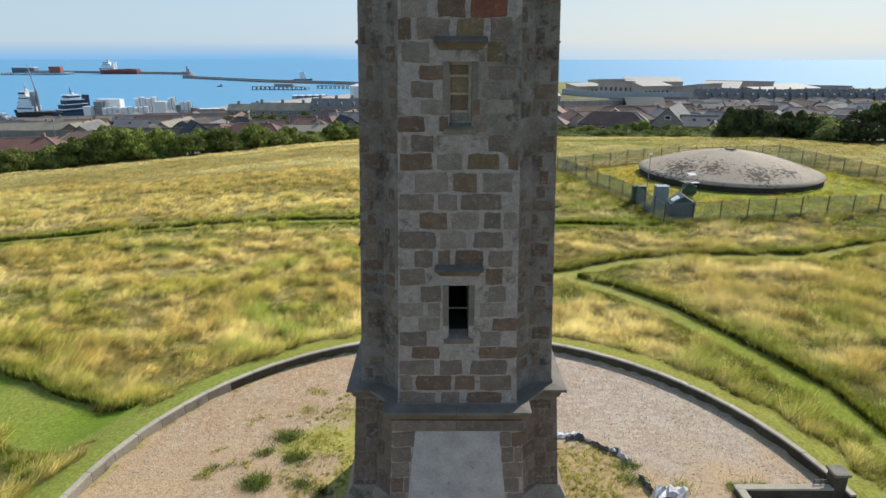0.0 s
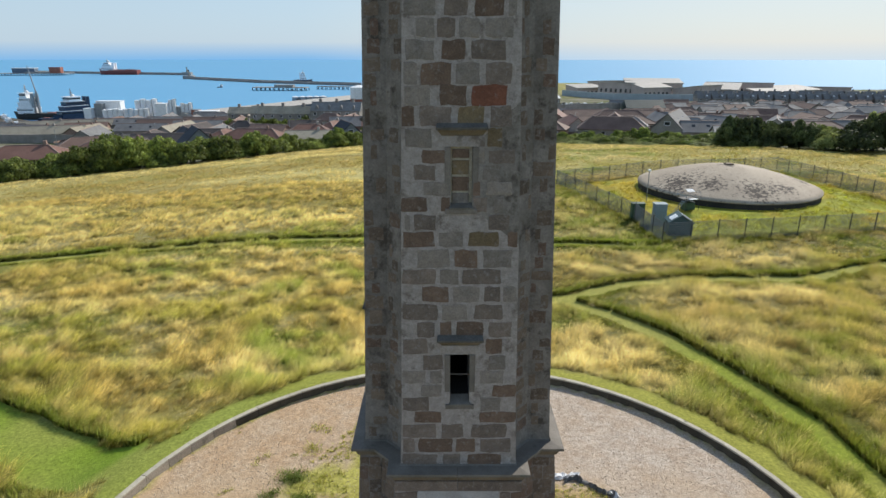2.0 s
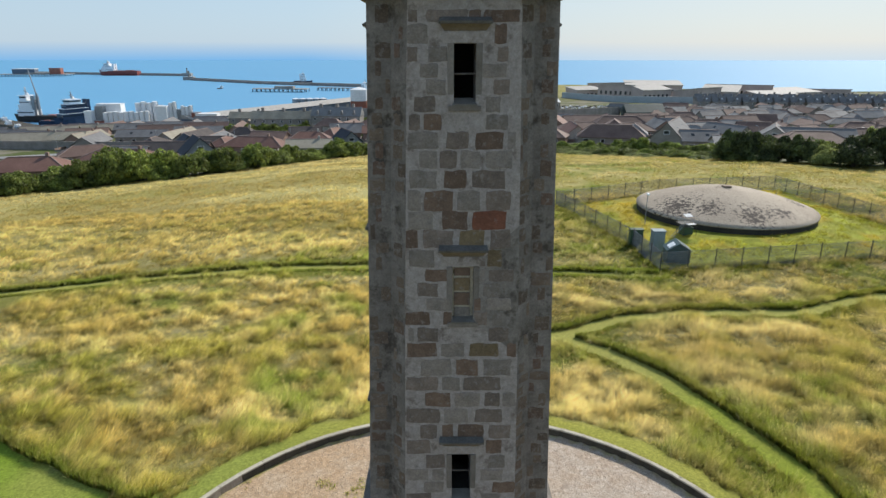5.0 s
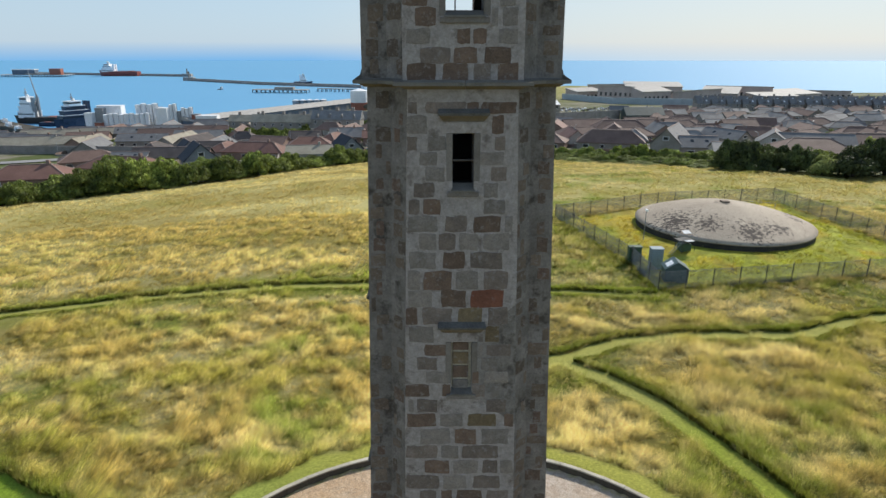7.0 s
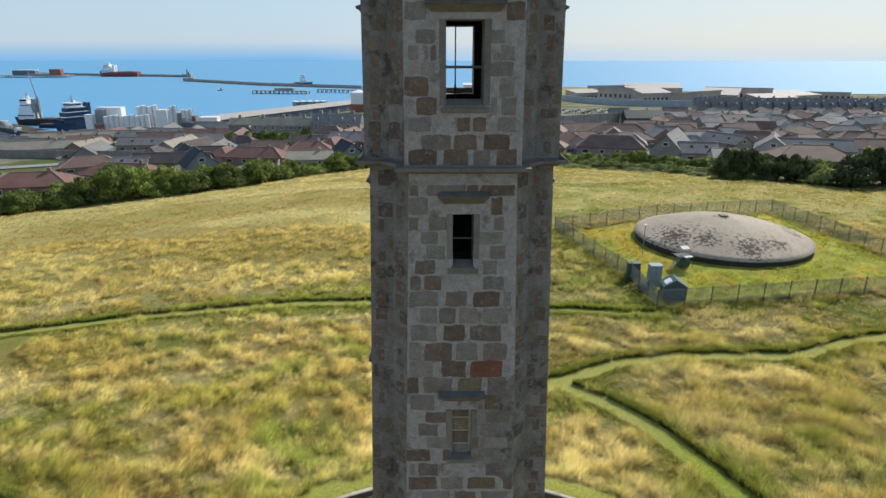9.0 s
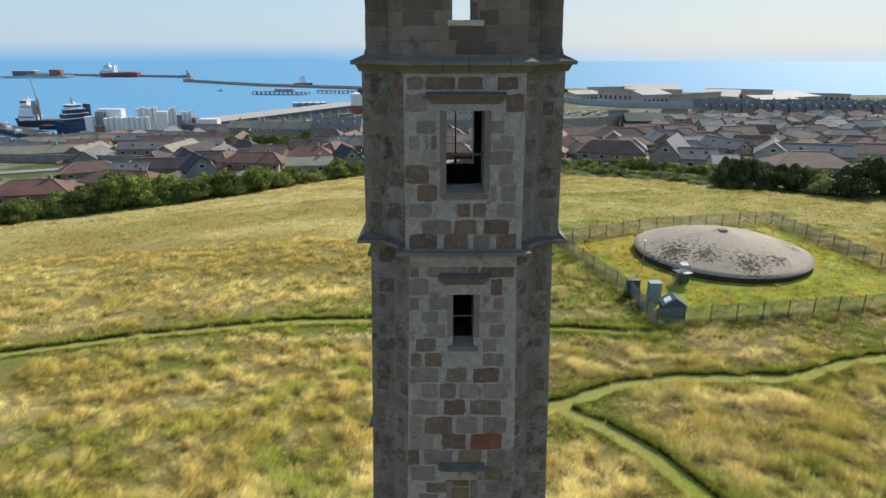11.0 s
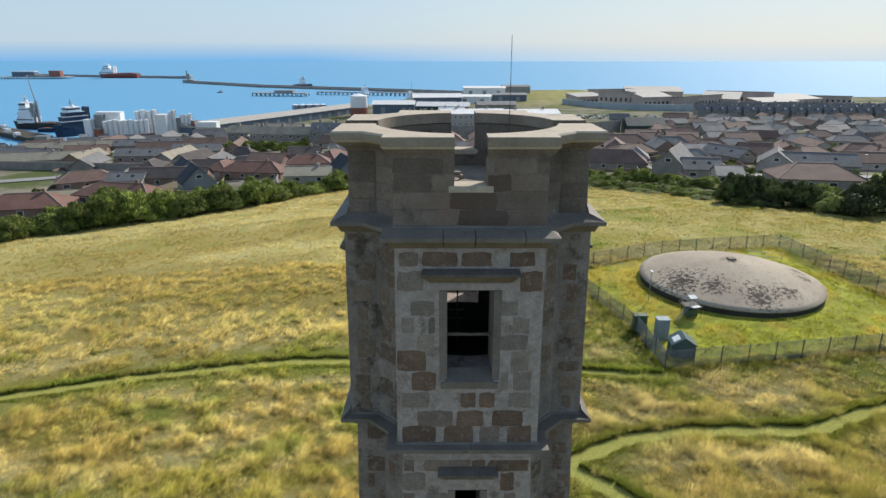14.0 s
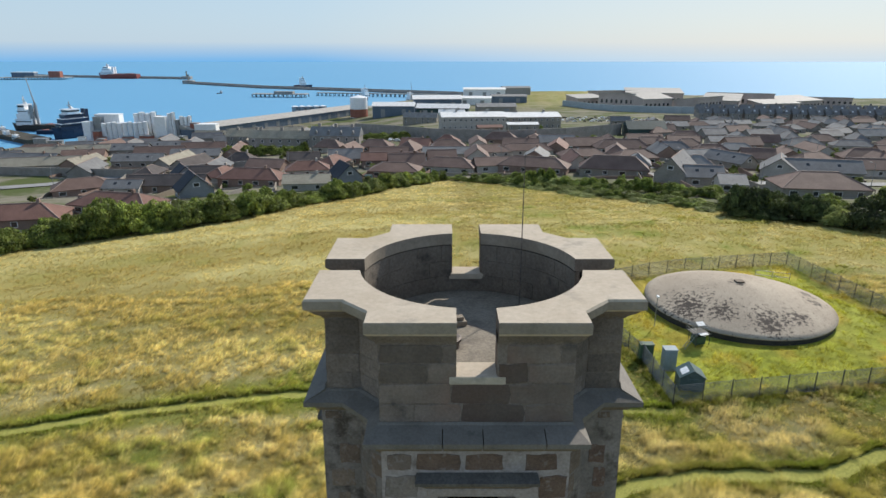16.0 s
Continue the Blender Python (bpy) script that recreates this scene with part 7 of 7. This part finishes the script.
# ---- parked cars ----
def car(x, y, turn, paint, label):
    c = empty("car", pose(x, y, land_at(x, y) + 0.32, rz=turn), label, "car", "parked cars")
    prof_ = [(-2.1, 0.35), (-2.1, 0.8), (-1.9, 0.95), (-1.3, 1.0), (-0.7, 1.42), (0.7, 1.45), (1.5, 1.0), (2.05, 0.9), (2.1, 0.4)]
    part("body", loft([[(px_, sy, pz) for px_, pz in prof_] for sy in (-0.85, 0.85)]), paint, c)
    part("windscreen", box(-1.05, 1.15, -0.87, 0.87, 1.05, 1.33), M["pane"], c)
    for wx in (-1.3, 1.3):
        for wy in (-0.86, 0.86):
            bm = bmesh.new()
            add_tube(bm, (wx, wy - 0.1, 0.32), (wx, wy + 0.1, 0.32), 0.33, sides=12)
            part("wheel", bm, M["rim"], c)


for i, (x, y) in enumerate([(-26, 352), (-22, 350), (-18, 347), (-13, 345), (-30, 356), (-9, 342), (-12, 212), (-2, 250), (22, 243), (93, 195), (120, 192), (-130, 230)]):
    car(x, y, rng_t.uniform(0, 180), M[["white", "rim", "steel", "navy"][i % 4]], ["white car parked on the street", "dark car parked on the street", "silver car parked on the street", "navy blue car parked on the street"][i % 4])
for i in range(44):
    x, y = 95 + (i % 11) * 7.5 + rng_t.uniform(-1, 1), 520 + (i // 11) * 16 + (i % 11) * 2
    car(x, y, rng_t.choice([0, 90]), M[["white", "steel", "white", "rim"][i % 4]], ["white car in a large car park", "silver car in a large car park", "white car in a large car park", "dark car in a large car park"][i % 4])


# ---- gardens: boundary walls, paved drives, sheds ----
def garden(x, y, turn, w, d, seed):
    r = random.Random(seed)
    z = land_at(x, y)
    g = empty("garden_boundary", pose(x, y, z, rz=turn), "low block garden wall round a house plot", "wall", "garden walls")
    for x0, x1, y0, y1 in ((-w, w, -d, -d + 0.2), (-w, -w + 0.2, -d, d), (w - 0.2, w, -d, d)):
        part("wall", box(x0, x1, y0, y1, -1.5, r.uniform(0.9, 1.5)), M[r.choice(["harl_grey", "brick", "granite", "wood"])], g)
    dr = new("drive", mesh_from("drive", [(-w * 0.2, -d - 1, 0.25), (w * 0.35, -d - 1, 0.25), (w * 0.35, -3, 0.25), (-w * 0.2, -3, 0.25)], [(0, 1, 2, 3)], M["quay"]))
    dr.parent = g
    if r.random() < 0.6:
        part("shed", box(w * 0.5, w * 0.5 + 2.4, d * 0.4, d * 0.4 + 2.0, -0.5, 2.1, 0.03), M[r.choice(["wood", "shed_green", "white"])], g)


for i, (x, y) in enumerate(PLACED):
    if y < 330:
        garden(x, y, (i * 37) % 30 - 15, 10, 9, i)


# ---- street lamps ----
def street_lamp(x, y, turn):
    s_ = empty("street_lamp", pose(x, y, land_at(x, y), rz=turn), "tall grey steel street lamp beside the road", "street lamp", "street lamps")
    bm = bmesh.new()
    add_tube(bm, (0, 0, -0.5), (0, 0, 7.0), 0.11, 0.07, 7)
    part("pole", bm, M["steel"], s_)
    bm = bmesh.new()
    add_tube(bm, (0, 0, 6.95), (1.1, 0, 7.3), 0.05, 0.04, 5)
    part("arm", bm, M["steel"], s_)
    part("lantern", box(0.9, 1.6, -0.14, 0.14, 7.24, 7.38, 0.03), M["steel"], s_)


for i, (x, y) in enumerate([(-138, 219), (-112, 240), (-84, 248), (-62, 250), (-104, 300), (-96, 322), (-17, 285), (-4, 246), (22, 238), (48, 226), (88, 234), (122, 249), (160, 268), (95, 186), (128, 186)]):
    street_lamp(x, y, 60 + 40 * (i % 3))


# ---- the point: long low blocks, grey wall, far terraces ----
def slab_block(x, y, turn, w, d, h0, h1, dz=0.0):
    """A modern block with a tilted flat roof."""
    z = land_at(x, y) + dz
    b = empty("prison_block", pose(x, y, z, rz=turn), "large modern institutional block with pale tilted roof", "building", "institution blocks")
    part("wall", loft([[(-w / 2, -d / 2, -6), (w / 2, -d / 2, -6), (w / 2, d / 2, -6), (-w / 2, d / 2, -6)], [(-w / 2, -d / 2, h0), (w / 2, -d / 2, h0), (w / 2, d / 2, h1), (-w / 2, d / 2, h1)]]), M["far_harl"], b)
    o = 0.9
    part("roof", loft([[(-w / 2 - o, -d / 2 - o, h0 - 0.2), (w / 2 + o, -d / 2 - o, h0 - 0.2), (w / 2 + o, d / 2 + o, h1 - 0.2), (-w / 2 - o, d / 2 + o, h1 - 0.2)],
                       [(-w / 2 - o, -d / 2 - o, h0 + 0.7), (w / 2 + o, -d / 2 - o, h0 + 0.7), (w / 2 + o, d / 2 + o, h1 + 0.7), (-w / 2 - o, d / 2 + o, h1 + 0.7)]]), M["roof_pale"], b)
    for i in range(int(w / 6)):
        part("window", box(-w / 2 + 3 + i * 6, -w / 2 + 5.5 + i * 6, -d / 2 - 0.1, -d / 2 + 0.1, h0 * 0.35, h0 * 0.6), M["pane"], b)


for x, y, turn, w, d, h0, h1 in ((214, 765, -34, 44, 26, 17, 13), (244, 742, 20, 40, 26, 12, 17), (296, 735, 32, 44, 34, 15, 10), (330, 748, -30, 40, 34, 10, 16), (370, 790, -22, 74, 40, 17, 12), (275, 830, -12, 70, 40, 14, 18), (228, 845, 14, 60, 30, 15, 13), (430, 775, 24, 60, 34, 8, 12), (480, 800, -20, 60, 30, 11, 8), (385, 735, 12, 50, 26, 7, 10), (180, 800, 22, 40, 26, 9, 12)):
    slab_block(x, y, turn, w, d, h0, h1)
wall_line("perimeter_wall", [(150, 790), (190, 700), (250, 660), (310, 650)], 7.0, 1.0, M["pale_panel"], "tall smooth grey perimeter wall")

for i in range(24):
    x, y = 232 + i * 12.0, 560 - i * 3.4
    long_building("terrace_house", x, y, -8, 10.5, 10, 6.0, 10.5, M["roof_grey"], M["granite"], 2, 2, "grey stone terraced house with steep slate roof", "house", dormers=1, chimneys=1)
for i in range(18):
    x, y = 250 + i * 12.5, 610 - i * 3.4
    long_building("terrace_house", x, y, -8, 10.5, 10, 6.5, 11.5, M["roof_grey"], M["granite"], 0, 0, "grey stone terraced house with steep slate roof", "house", chimneys=1)


# ---- the port ----
def port_shed(x, y, turn, w, d, h, ridge, wall, roof, label):
    s = empty("port_shed", pose(x, y, max(land_at(x, y), SEA + 4.0), rz=turn), label, "shed", "port sheds")
    part("wall", box(-w / 2, w / 2, -d / 2, d / 2, -5, h), wall, s)
    part("roof", loft([[(-w / 2 - 1, -d / 2 - 1, h), (w / 2 + 1, -d / 2 - 1, h), (w / 2 + 1, d / 2 + 1, h), (-w / 2 - 1, d / 2 + 1, h)], [(-w / 2 - 1, -0.5, ridge), (w / 2 + 1, -0.5, ridge), (w / 2 + 1, 0.5, ridge), (-w / 2 - 1, 0.5, ridge)]]), roof, s)
    for i in range(max(1, int(w / 18))):
        xc = -w / 2 + (i + 0.5) * w / max(1, int(w / 18))
        part("door", box(xc - 2.5, xc + 2.5, -d / 2 - 0.15, -d / 2 + 0.1, -1, h * 0.7), M["steel"], s)


port_shed(-186, 742, 60.5, 290, 26, 9, 13, M["shed_blue"], M["roof_pale"], "very long quayside warehouse with pale roof")
port_shed(-60, 770, 0, 50, 26, 12, 16, M["shed_blue"], M["roof_white"], "blue clad port shed with pale roof")
port_shed(-8, 800, 4, 60, 30, 12, 16, M["shed_blue"], M["roof_white"], "blue clad port shed with white roof")
port_shed(40, 820, -5, 44, 28, 9, 11, M["white"], M["roof_white"], "white clad port building by the basin")
port_shed(88, 850, 0, 46, 26, 9, 11, M["shed_blue"], M["roof_slate"], "blue and white processing plant")
port_shed(60, 930, 0, 60, 30, 13, 15, M["white"], M["roof_white"], "tall white cold store by the shore")
port_shed(110, 960, 6, 40, 24, 11, 13, M["steel"], M["roof_slate"], "grey cold store by the shore")
port_shed(0, 690, -6, 56, 20, 7, 11, M["shed_green"], M["roof_white"], "green clad workshop with pale roof")
port_shed(55, 660, 6, 40, 18, 7, 10, M["harl_grey"], M["roof_slate"], "grey workshop with slate roof")


def tank(x, y, r, h, mat, label, band=None):
    z = max(land_at(x, y), SEA + 4.0)
    t = empty("storage_tank", pose(x, y, z), label, "tank", "storage tanks")
    c = lambda rr, zz: [(rr * math.cos(i * math.pi / 12), rr * math.sin(i * math.pi / 12), zz) for i in range(24)]
    part("shell", loft([c(r, -3), c(r, h)]), mat, t, smooth=False)
    part("roof", loft([c(r + 0.1, h), c(r + 0.1, h + 0.3), c(r * 0.1, h + 0.3 + r * 0.25)]), M["white"], t)
    if band:
        part("band", loft([c(r + 0.06, 0), c(r + 0.06, h * 0.42)]), band, t)
    bm = bmesh.new()
    for i in range(2):
        add_tube(bm, (r + 0.4, -0.4 + 0.8 * i, -2), (r + 0.4, -0.4 + 0.8 * i, h + 1), 0.12, sides=4)
    part("ladder", bm, M["steel"], t)


rng_p = random.Random(3)
for i in range(9):
    tank(-329 + i * 4.7, 606 + i * 0.8, 2.2, 15.5 + (i % 3) * 0.5, M["white"], "tall slim white cylindrical storage tank on the quay")
for i in range(4):
    tank(-303 + i * 5.2, 620 + i, 2.6, 23.5 + (i % 2) * 1.2, M["white"], "taller white storage tank in the rear row")
for i in range(6):
    tank(-269 + i * 3.6, 616 + i * 0.8, 1.75, (24, 25, 18, 21, 20, 21)[i], M["steel"] if i == 2 else M["white"], "tall slim silo at the end of the tank row")
for x, y, w, d, h, mt in ((-346, 610, 7, 9, 17, "white"), (-338, 616, 8, 9, 21, "steel"), (-331, 622, 24, 9, 23, "white"), (-287, 626, 8, 8, 21, "shed_green"), (-275, 612, 11, 9, 21.5, "white"), (-245, 618, 7, 8, 15, "rust"), (-233, 616, 21, 10, 14, "white"), (-333, 600, 6, 6, 9, "rust")):
    b = empty("tank_house", pose(x, y, SEA + 4.4), "boxy " + {"steel": "grey", "rust": "rust red", "white": "white", "shed_green": "dark green"}[mt] + " plant building among the tanks", "building")
    part("wall", box(-w / 2, w / 2, -d / 2, d / 2, -3, h, 0.2), M[mt], b)
    part("roof", box(-w / 2 - 0.3, w / 2 + 0.3, -d / 2 - 0.3, d / 2 + 0.3, h, h + 0.5), M["white"] if mt == "white" else M["steel"], b)
tank(-107, 800, 11, 24, M["white"], "white tank with a red lower band", M["rust"])
for i in range(5):
    tank(-200 + i * 9, 850 + i * 2, 4.5, 11, M["steel"], "low grey storage tank")


def ship(x, y, turn, length, hull, house_h, label, funnel=None, crane=False, tall=1.0, house_at=0.25, two_tone=False, house_w=0.32):
    s = empty("ship", pose(x, y, SEA, rz=turn), label, "ship")
    L, B, D = length, length * 0.2, length * 0.10 * tall
    k = lambda z, f: [(-L / 2, -B / 2 * f, z), (L * 0.2, -B / 2 * f, z), (L * 0.38, -B * 0.3 * f, z), (L / 2 * (0.94 + 0.06 * z / D), 0, z + (0.25 * D if z > 0 else 0)), (L * 0.38, B * 0.3 * f, z), (L * 0.2, B / 2 * f, z), (-L / 2, B / 2 * f, z)]
    part("hull", loft([k(-2, 0.8), k(D * 0.5, 1.0), k(D, 1.0)]), hull, s)
    part("deck", loft([k(D + 0.02, 0.96), k(D + 0.3, 0.95)]), M["rim"], s)
    x0 = L * house_at
    z = D
    bw = L * house_w
    # forecastle, bulwark, then tiers of accommodation stepping back to the wheelhouse
    part("bulwark", loft([k(D, 1.0), k(D + L * 0.012, 1.02)]), hull, s)
    tiers = ((1.0, 0.47, 0.30), (0.8, 0.44, 0.24), (0.62, 0.38, 0.22), (0.42, 0.46, 0.24))
    for i, (wf, bf, hf) in enumerate(tiers):
        w, h = bw * wf, house_h * hf
        x1 = x0 + bw * (0.5 - 0.09 * i)
        body = hull if two_tone and i < 3 else M["white"]
        part("deckhouse", loft([[(x1 - w, -B * bf, z), (x1, -B * bf, z), (x1, B * bf, z), (x1 - w, B * bf, z)], [(x1 - w, -B * bf, z + h), (x1 - 0.02 * L * (i == 3), -B * bf, z + h), (x1 - 0.02 * L * (i == 3), B * bf, z + h), (x1 - w, B * bf, z + h)]]), body, s)
        if i != 1:
            part("window_band", box(x1 - w * 0.96, x1 + 0.08, -B * bf - 0.08, B * bf + 0.08, z + h * (0.5 if i == 3 else 0.55), z + h * (0.82 if i == 3 else 0.72)), M["pane"], s)
        part("deck_edge", box(x1 - w - 0.6, x1 + 0.9, -B * bf - 0.7, B * bf + 0.7, z + h - 0.05, z + h + 0.3), M["white"], s)
        z += h
    xm = x0 + bw * 0.02
    bm = bmesh.new()
    for sy in (-1, 1):
        add_tube(bm, (xm, sy * B * 0.1, z - 1), (xm, 0, z + house_h * 0.42), L * 0.006, L * 0.003, 5)
    for f_ in (0.12, 0.24, 0.34):
        add_tube(bm, (xm, -B * (0.26 - 0.4 * f_), z + house_h * f_), (xm, B * (0.26 - 0.4 * f_), z + house_h * f_), L * 0.004, sides=5)
    add_tube(bm, (xm - L * 0.03, 0, z + house_h * 0.2), (xm + L * 0.04, 0, z + house_h * 0.2), L * 0.004, sides=5)
    part("mast", bm, M["steel"], s)
    part("radar_dome", loft([[(xm - L * 0.03 + r_ * math.cos(a_ * math.pi / 5), r_ * math.sin(a_ * math.pi / 5), z + zz) for a_ in range(10)] for r_, zz in ((L * 0.01, 0), (L * 0.022, L * 0.02), (L * 0.018, L * 0.04), (L * 0.004, L * 0.048))]), M["white"], s)
    fx = x0 - bw * 0.42
    for sy in (-0.26, 0.26):
        part("funnel", loft([[(fx - L * 0.035, B * (sy - 0.1), D), (fx + L * 0.035, B * (sy - 0.1), D), (fx + L * 0.035, B * (sy + 0.1), D), (fx - L * 0.035, B * (sy + 0.1), D)],
                             [(fx - L * 0.045, B * (sy - 0.07), D + house_h * 0.98), (fx + L * 0.01, B * (sy - 0.07), D + house_h * 0.98), (fx + L * 0.01, B * (sy + 0.07), D + house_h * 0.98), (fx - L * 0.045, B * (sy + 0.07), D + house_h * 0.98)]]), funnel or hull, s)
    # rails and gear on the working deck
    bm = bmesh.new()
    for sy in (-1, 1):
        add_tube(bm, (-L * 0.48, sy * B * 0.46, D + L * 0.025), (x0 - bw * 0.5, sy * B * 0.46, D + L * 0.025), L * 0.003, sides=4)
    part("cargo_rail", bm, M["steel"], s)
    part("deck_gear", box(-L * 0.36, -L * 0.2, -B * 0.25, B * 0.25, D, D + L * 0.03, 0.1), M["rust"], s)
    if crane:
        bm = bmesh.new()
        add_tube(bm, (x0 - L * 0.2, 0, D), (x0 - L * 0.2, 0, D + house_h * 1.1), L * 0.018, sides=8)
        add_tube(bm, (x0 - L * 0.2, 0, D + house_h), (x0 - L * 0.12, 0, D + house_h * 2.3), L * 0.012, L * 0.006, 6)
        part("crane", bm, M["steel"], s, "grey deck crane")
    return s


ship(-384, 664, 238, 62, M["navy"], 20, "navy blue offshore supply vessel moored at the quay", M["navy"], tall=1.5, house_at=0.14, two_tone=True, house_w=0.5)
ship(-462, 712, 172, 64, M["rim"], 23, "white and dark workboat with tall crane", M["steel"], crane=True, house_at=0.18)
ship(-447, 640, 140, 24, M["navy"], 6, "blue fishing boat moored at the pier", M["white"])
ship(-425, 622, 150, 20, M["hull_red"], 5, "red fishing boat moored at the pier", M["white"])
ship(-476, 676, 140, 22, M["rim"], 6, "dark fishing boat moored at the pier", M["white"])
ship(-428, 688, 10, 36, M["navy"], 8, "dark tug moored at the quay", M["rim"])
ship(-1035, 2030, 178, 128, M["hull_red"], 24, "large red offshore vessel at the breakwater", M["white"], house_at=0.25)
ship(-345, 1560, 20, 46, M["navy"], 18, "white survey ship beyond the breakwater", M["white"], house_at=0.0)
ship(-150, 1160, 60, 44, M["navy"], 16, "white and navy fishing vessel", M["white"])
ship(-52, 1075, 120, 40, M["white"], 14, "white vessel with deck crane", M["white"], crane=True)
ship(-470, 1330, 60, 14, M["rim"], 4, "small dark workboat in the bay", M["rim"])


def causeway(name, pts, width, top, mat, label):
    c = empty(name, pose(pts[0][0], pts[0][1], SEA), label, "breakwater")
    for (ax, ay), (bx, by) in zip(pts, pts[1:]):
        ln = math.hypot(bx - ax, by - ay)
        nx, ny = -(by - ay) / ln, (bx - ax) / ln
        q = lambda o, z: [(ax - nx * o, ay - ny * o, z), (bx - nx * o, by - ny * o, z), (bx + nx * o, by + ny * o, z), (ax + nx * o, ay + ny * o, z)]
        parented(part("mound", loft([q(width, SEA - 5), q(width * 0.55, SEA + top)]), mat, None), c)
        far_ = lambda o0, o1, z: [(ax + nx * o0, ay + ny * o0, z), (bx + nx * o0, by + ny * o0, z), (bx + nx * o1, by + ny * o1, z), (ax + nx * o1, ay + ny * o1, z)]
        parented(part("parapet", loft([far_(width * 0.25, width * 0.5, SEA + top - 0.5), far_(width * 0.25, width * 0.5, SEA + top + 2.5)]), M["quay"], None), c)


causeway("breakwater", [(-1500, 2230), (-1230, 2120), (-805, 1985)], 13, 4.5, M["far_stone"], "long dark stone harbour breakwater")
causeway("breakwater", [(-690, 1720), (-437, 1520), (-179, 1395), (30, 1290), (160, 1180)], 11, 4, M["far_stone"], "long dark stone breakwater closing the bay")


def lighthouse(x, y, label):
    l = empty("lighthouse", pose(x, y, SEA + 4), label, "lighthouse")
    part("base", box(-14, 14, -9, 9, -6, 5, 0.5), M["quay"], l)
    bm = bmesh.new()
    add_tube(bm, (0, 0, 4.8), (0, 0, 17), 2.4, 1.7, 12)
    part("shaft", bm, M["harl_grey"], l)
    part("lantern", box(-1.5, 1.5, -1.5, 1.5, 16.8, 20, 0.3), M["rim"], l)


lighthouse(-800, 1985, "small stone lighthouse at the pier head")
lighthouse(-690, 1722, "squat dark light at the breakwater end")


def jetty(x, y, turn, length, width, label, cargo=True):
    j = empty("jetty", pose(x, y, SEA, rz=turn), label, "jetty")
    part("deck", box(-length / 2, length / 2, -width / 2, width / 2, 5, 6.5, 0.2), M["quay"], j)
    for i in range(int(length / 9) + 1):
        for s in (-1, 1):
            bm = bmesh.new()
            add_tube(bm, (-length / 2 + i * 9, s * width * 0.4, -4), (-length / 2 + i * 9, s * width * 0.4, 5.2), 0.8, sides=6)
            part("leg", bm, M["rim"], j)
    if cargo:
        part("cabin", box(-length * 0.1, length * 0.25, -width * 0.3, width * 0.3, 6.4, 11, 0.2), M["quay"], j)


jetty(-318, 1235, -6, 108, 22, "low concrete berth island on piles")
jetty(-130, 1245, -12, 250, 9, "long access jetty on many piles", False)
jetty(-1275, 1985, 4, 210, 60, "oil service jetty with sheds and red plant")
b_ = empty("jetty_plant", pose(-1205, 1980, SEA + 6.3), "red plant on the far jetty", "building")
part("frame", box(-18, 18, -8, 8, 0, 18, 0.5), M["rust"], b_)
b_ = empty("jetty_shed", pose(-1300, 1985, SEA + 6.3), "pale shed on the far jetty", "shed")
part("wall", box(-40, 30, -10, 10, 0, 14, 0.5), M["shed_blue"], b_)
part("roof", box(-41, 31, -11, 11, 13.9, 16, 0.5), M["roof_white"], b_)


def quay_edge(name, pts, width, label, mat="quay"):
    q_ = empty(name, pose(pts[0][0], pts[0][1], SEA), label, "quay")
    for (ax, ay), (bx, by) in zip(pts, pts[1:]):
        ln = math.hypot(bx - ax, by - ay)
        nx, ny = -(by - ay) / ln * width / 2, (bx - ax) / ln * width / 2
        q = lambda z: [(ax - nx, ay - ny, z), (bx - nx, by - ny, z), (bx + nx, by + ny, z), (ax + nx, ay + ny, z)]
        parented(part("slab", loft([q(SEA - 6), q(SEA + 4.6)]), M[mat], None), q_)


quay_edge("quay", [(-520, 705), (-455, 655), (-398, 612)], 22, "dark stone pier with moored boats", "wall_inner")
quay_edge("quay", [(-240, 668), (-196, 752), (-130, 876), (-108, 985)], 18, "long concrete quay along the basin")
for i in range(16):
    x, y = -430 + i * 14 + rng_p.uniform(-5, 5), 585 + i * 1.5 + rng_p.uniform(-14, 6)
    if y < np.interp(x, *COAST) - 6:
        w, d, h = rng_p.uniform(5, 12), rng_p.uniform(4, 8), rng_p.uniform(2.5, 5)
        b = empty("quay_store", pose(x, y, land_at(x, y), rz=rng_p.uniform(-20, 20)), "low store or container on the quay", "building")
        part("wall", box(-w / 2, w / 2, -d / 2, d / 2, -2, h, 0.1), M[rng_p.choice(["granite", "steel", "rust", "white", "quay"])], b)
        part("roof", box(-w / 2 - 0.2, w / 2 + 0.2, -d / 2 - 0.2, d / 2 + 0.2, h, h + 0.4), M["steel"], b)
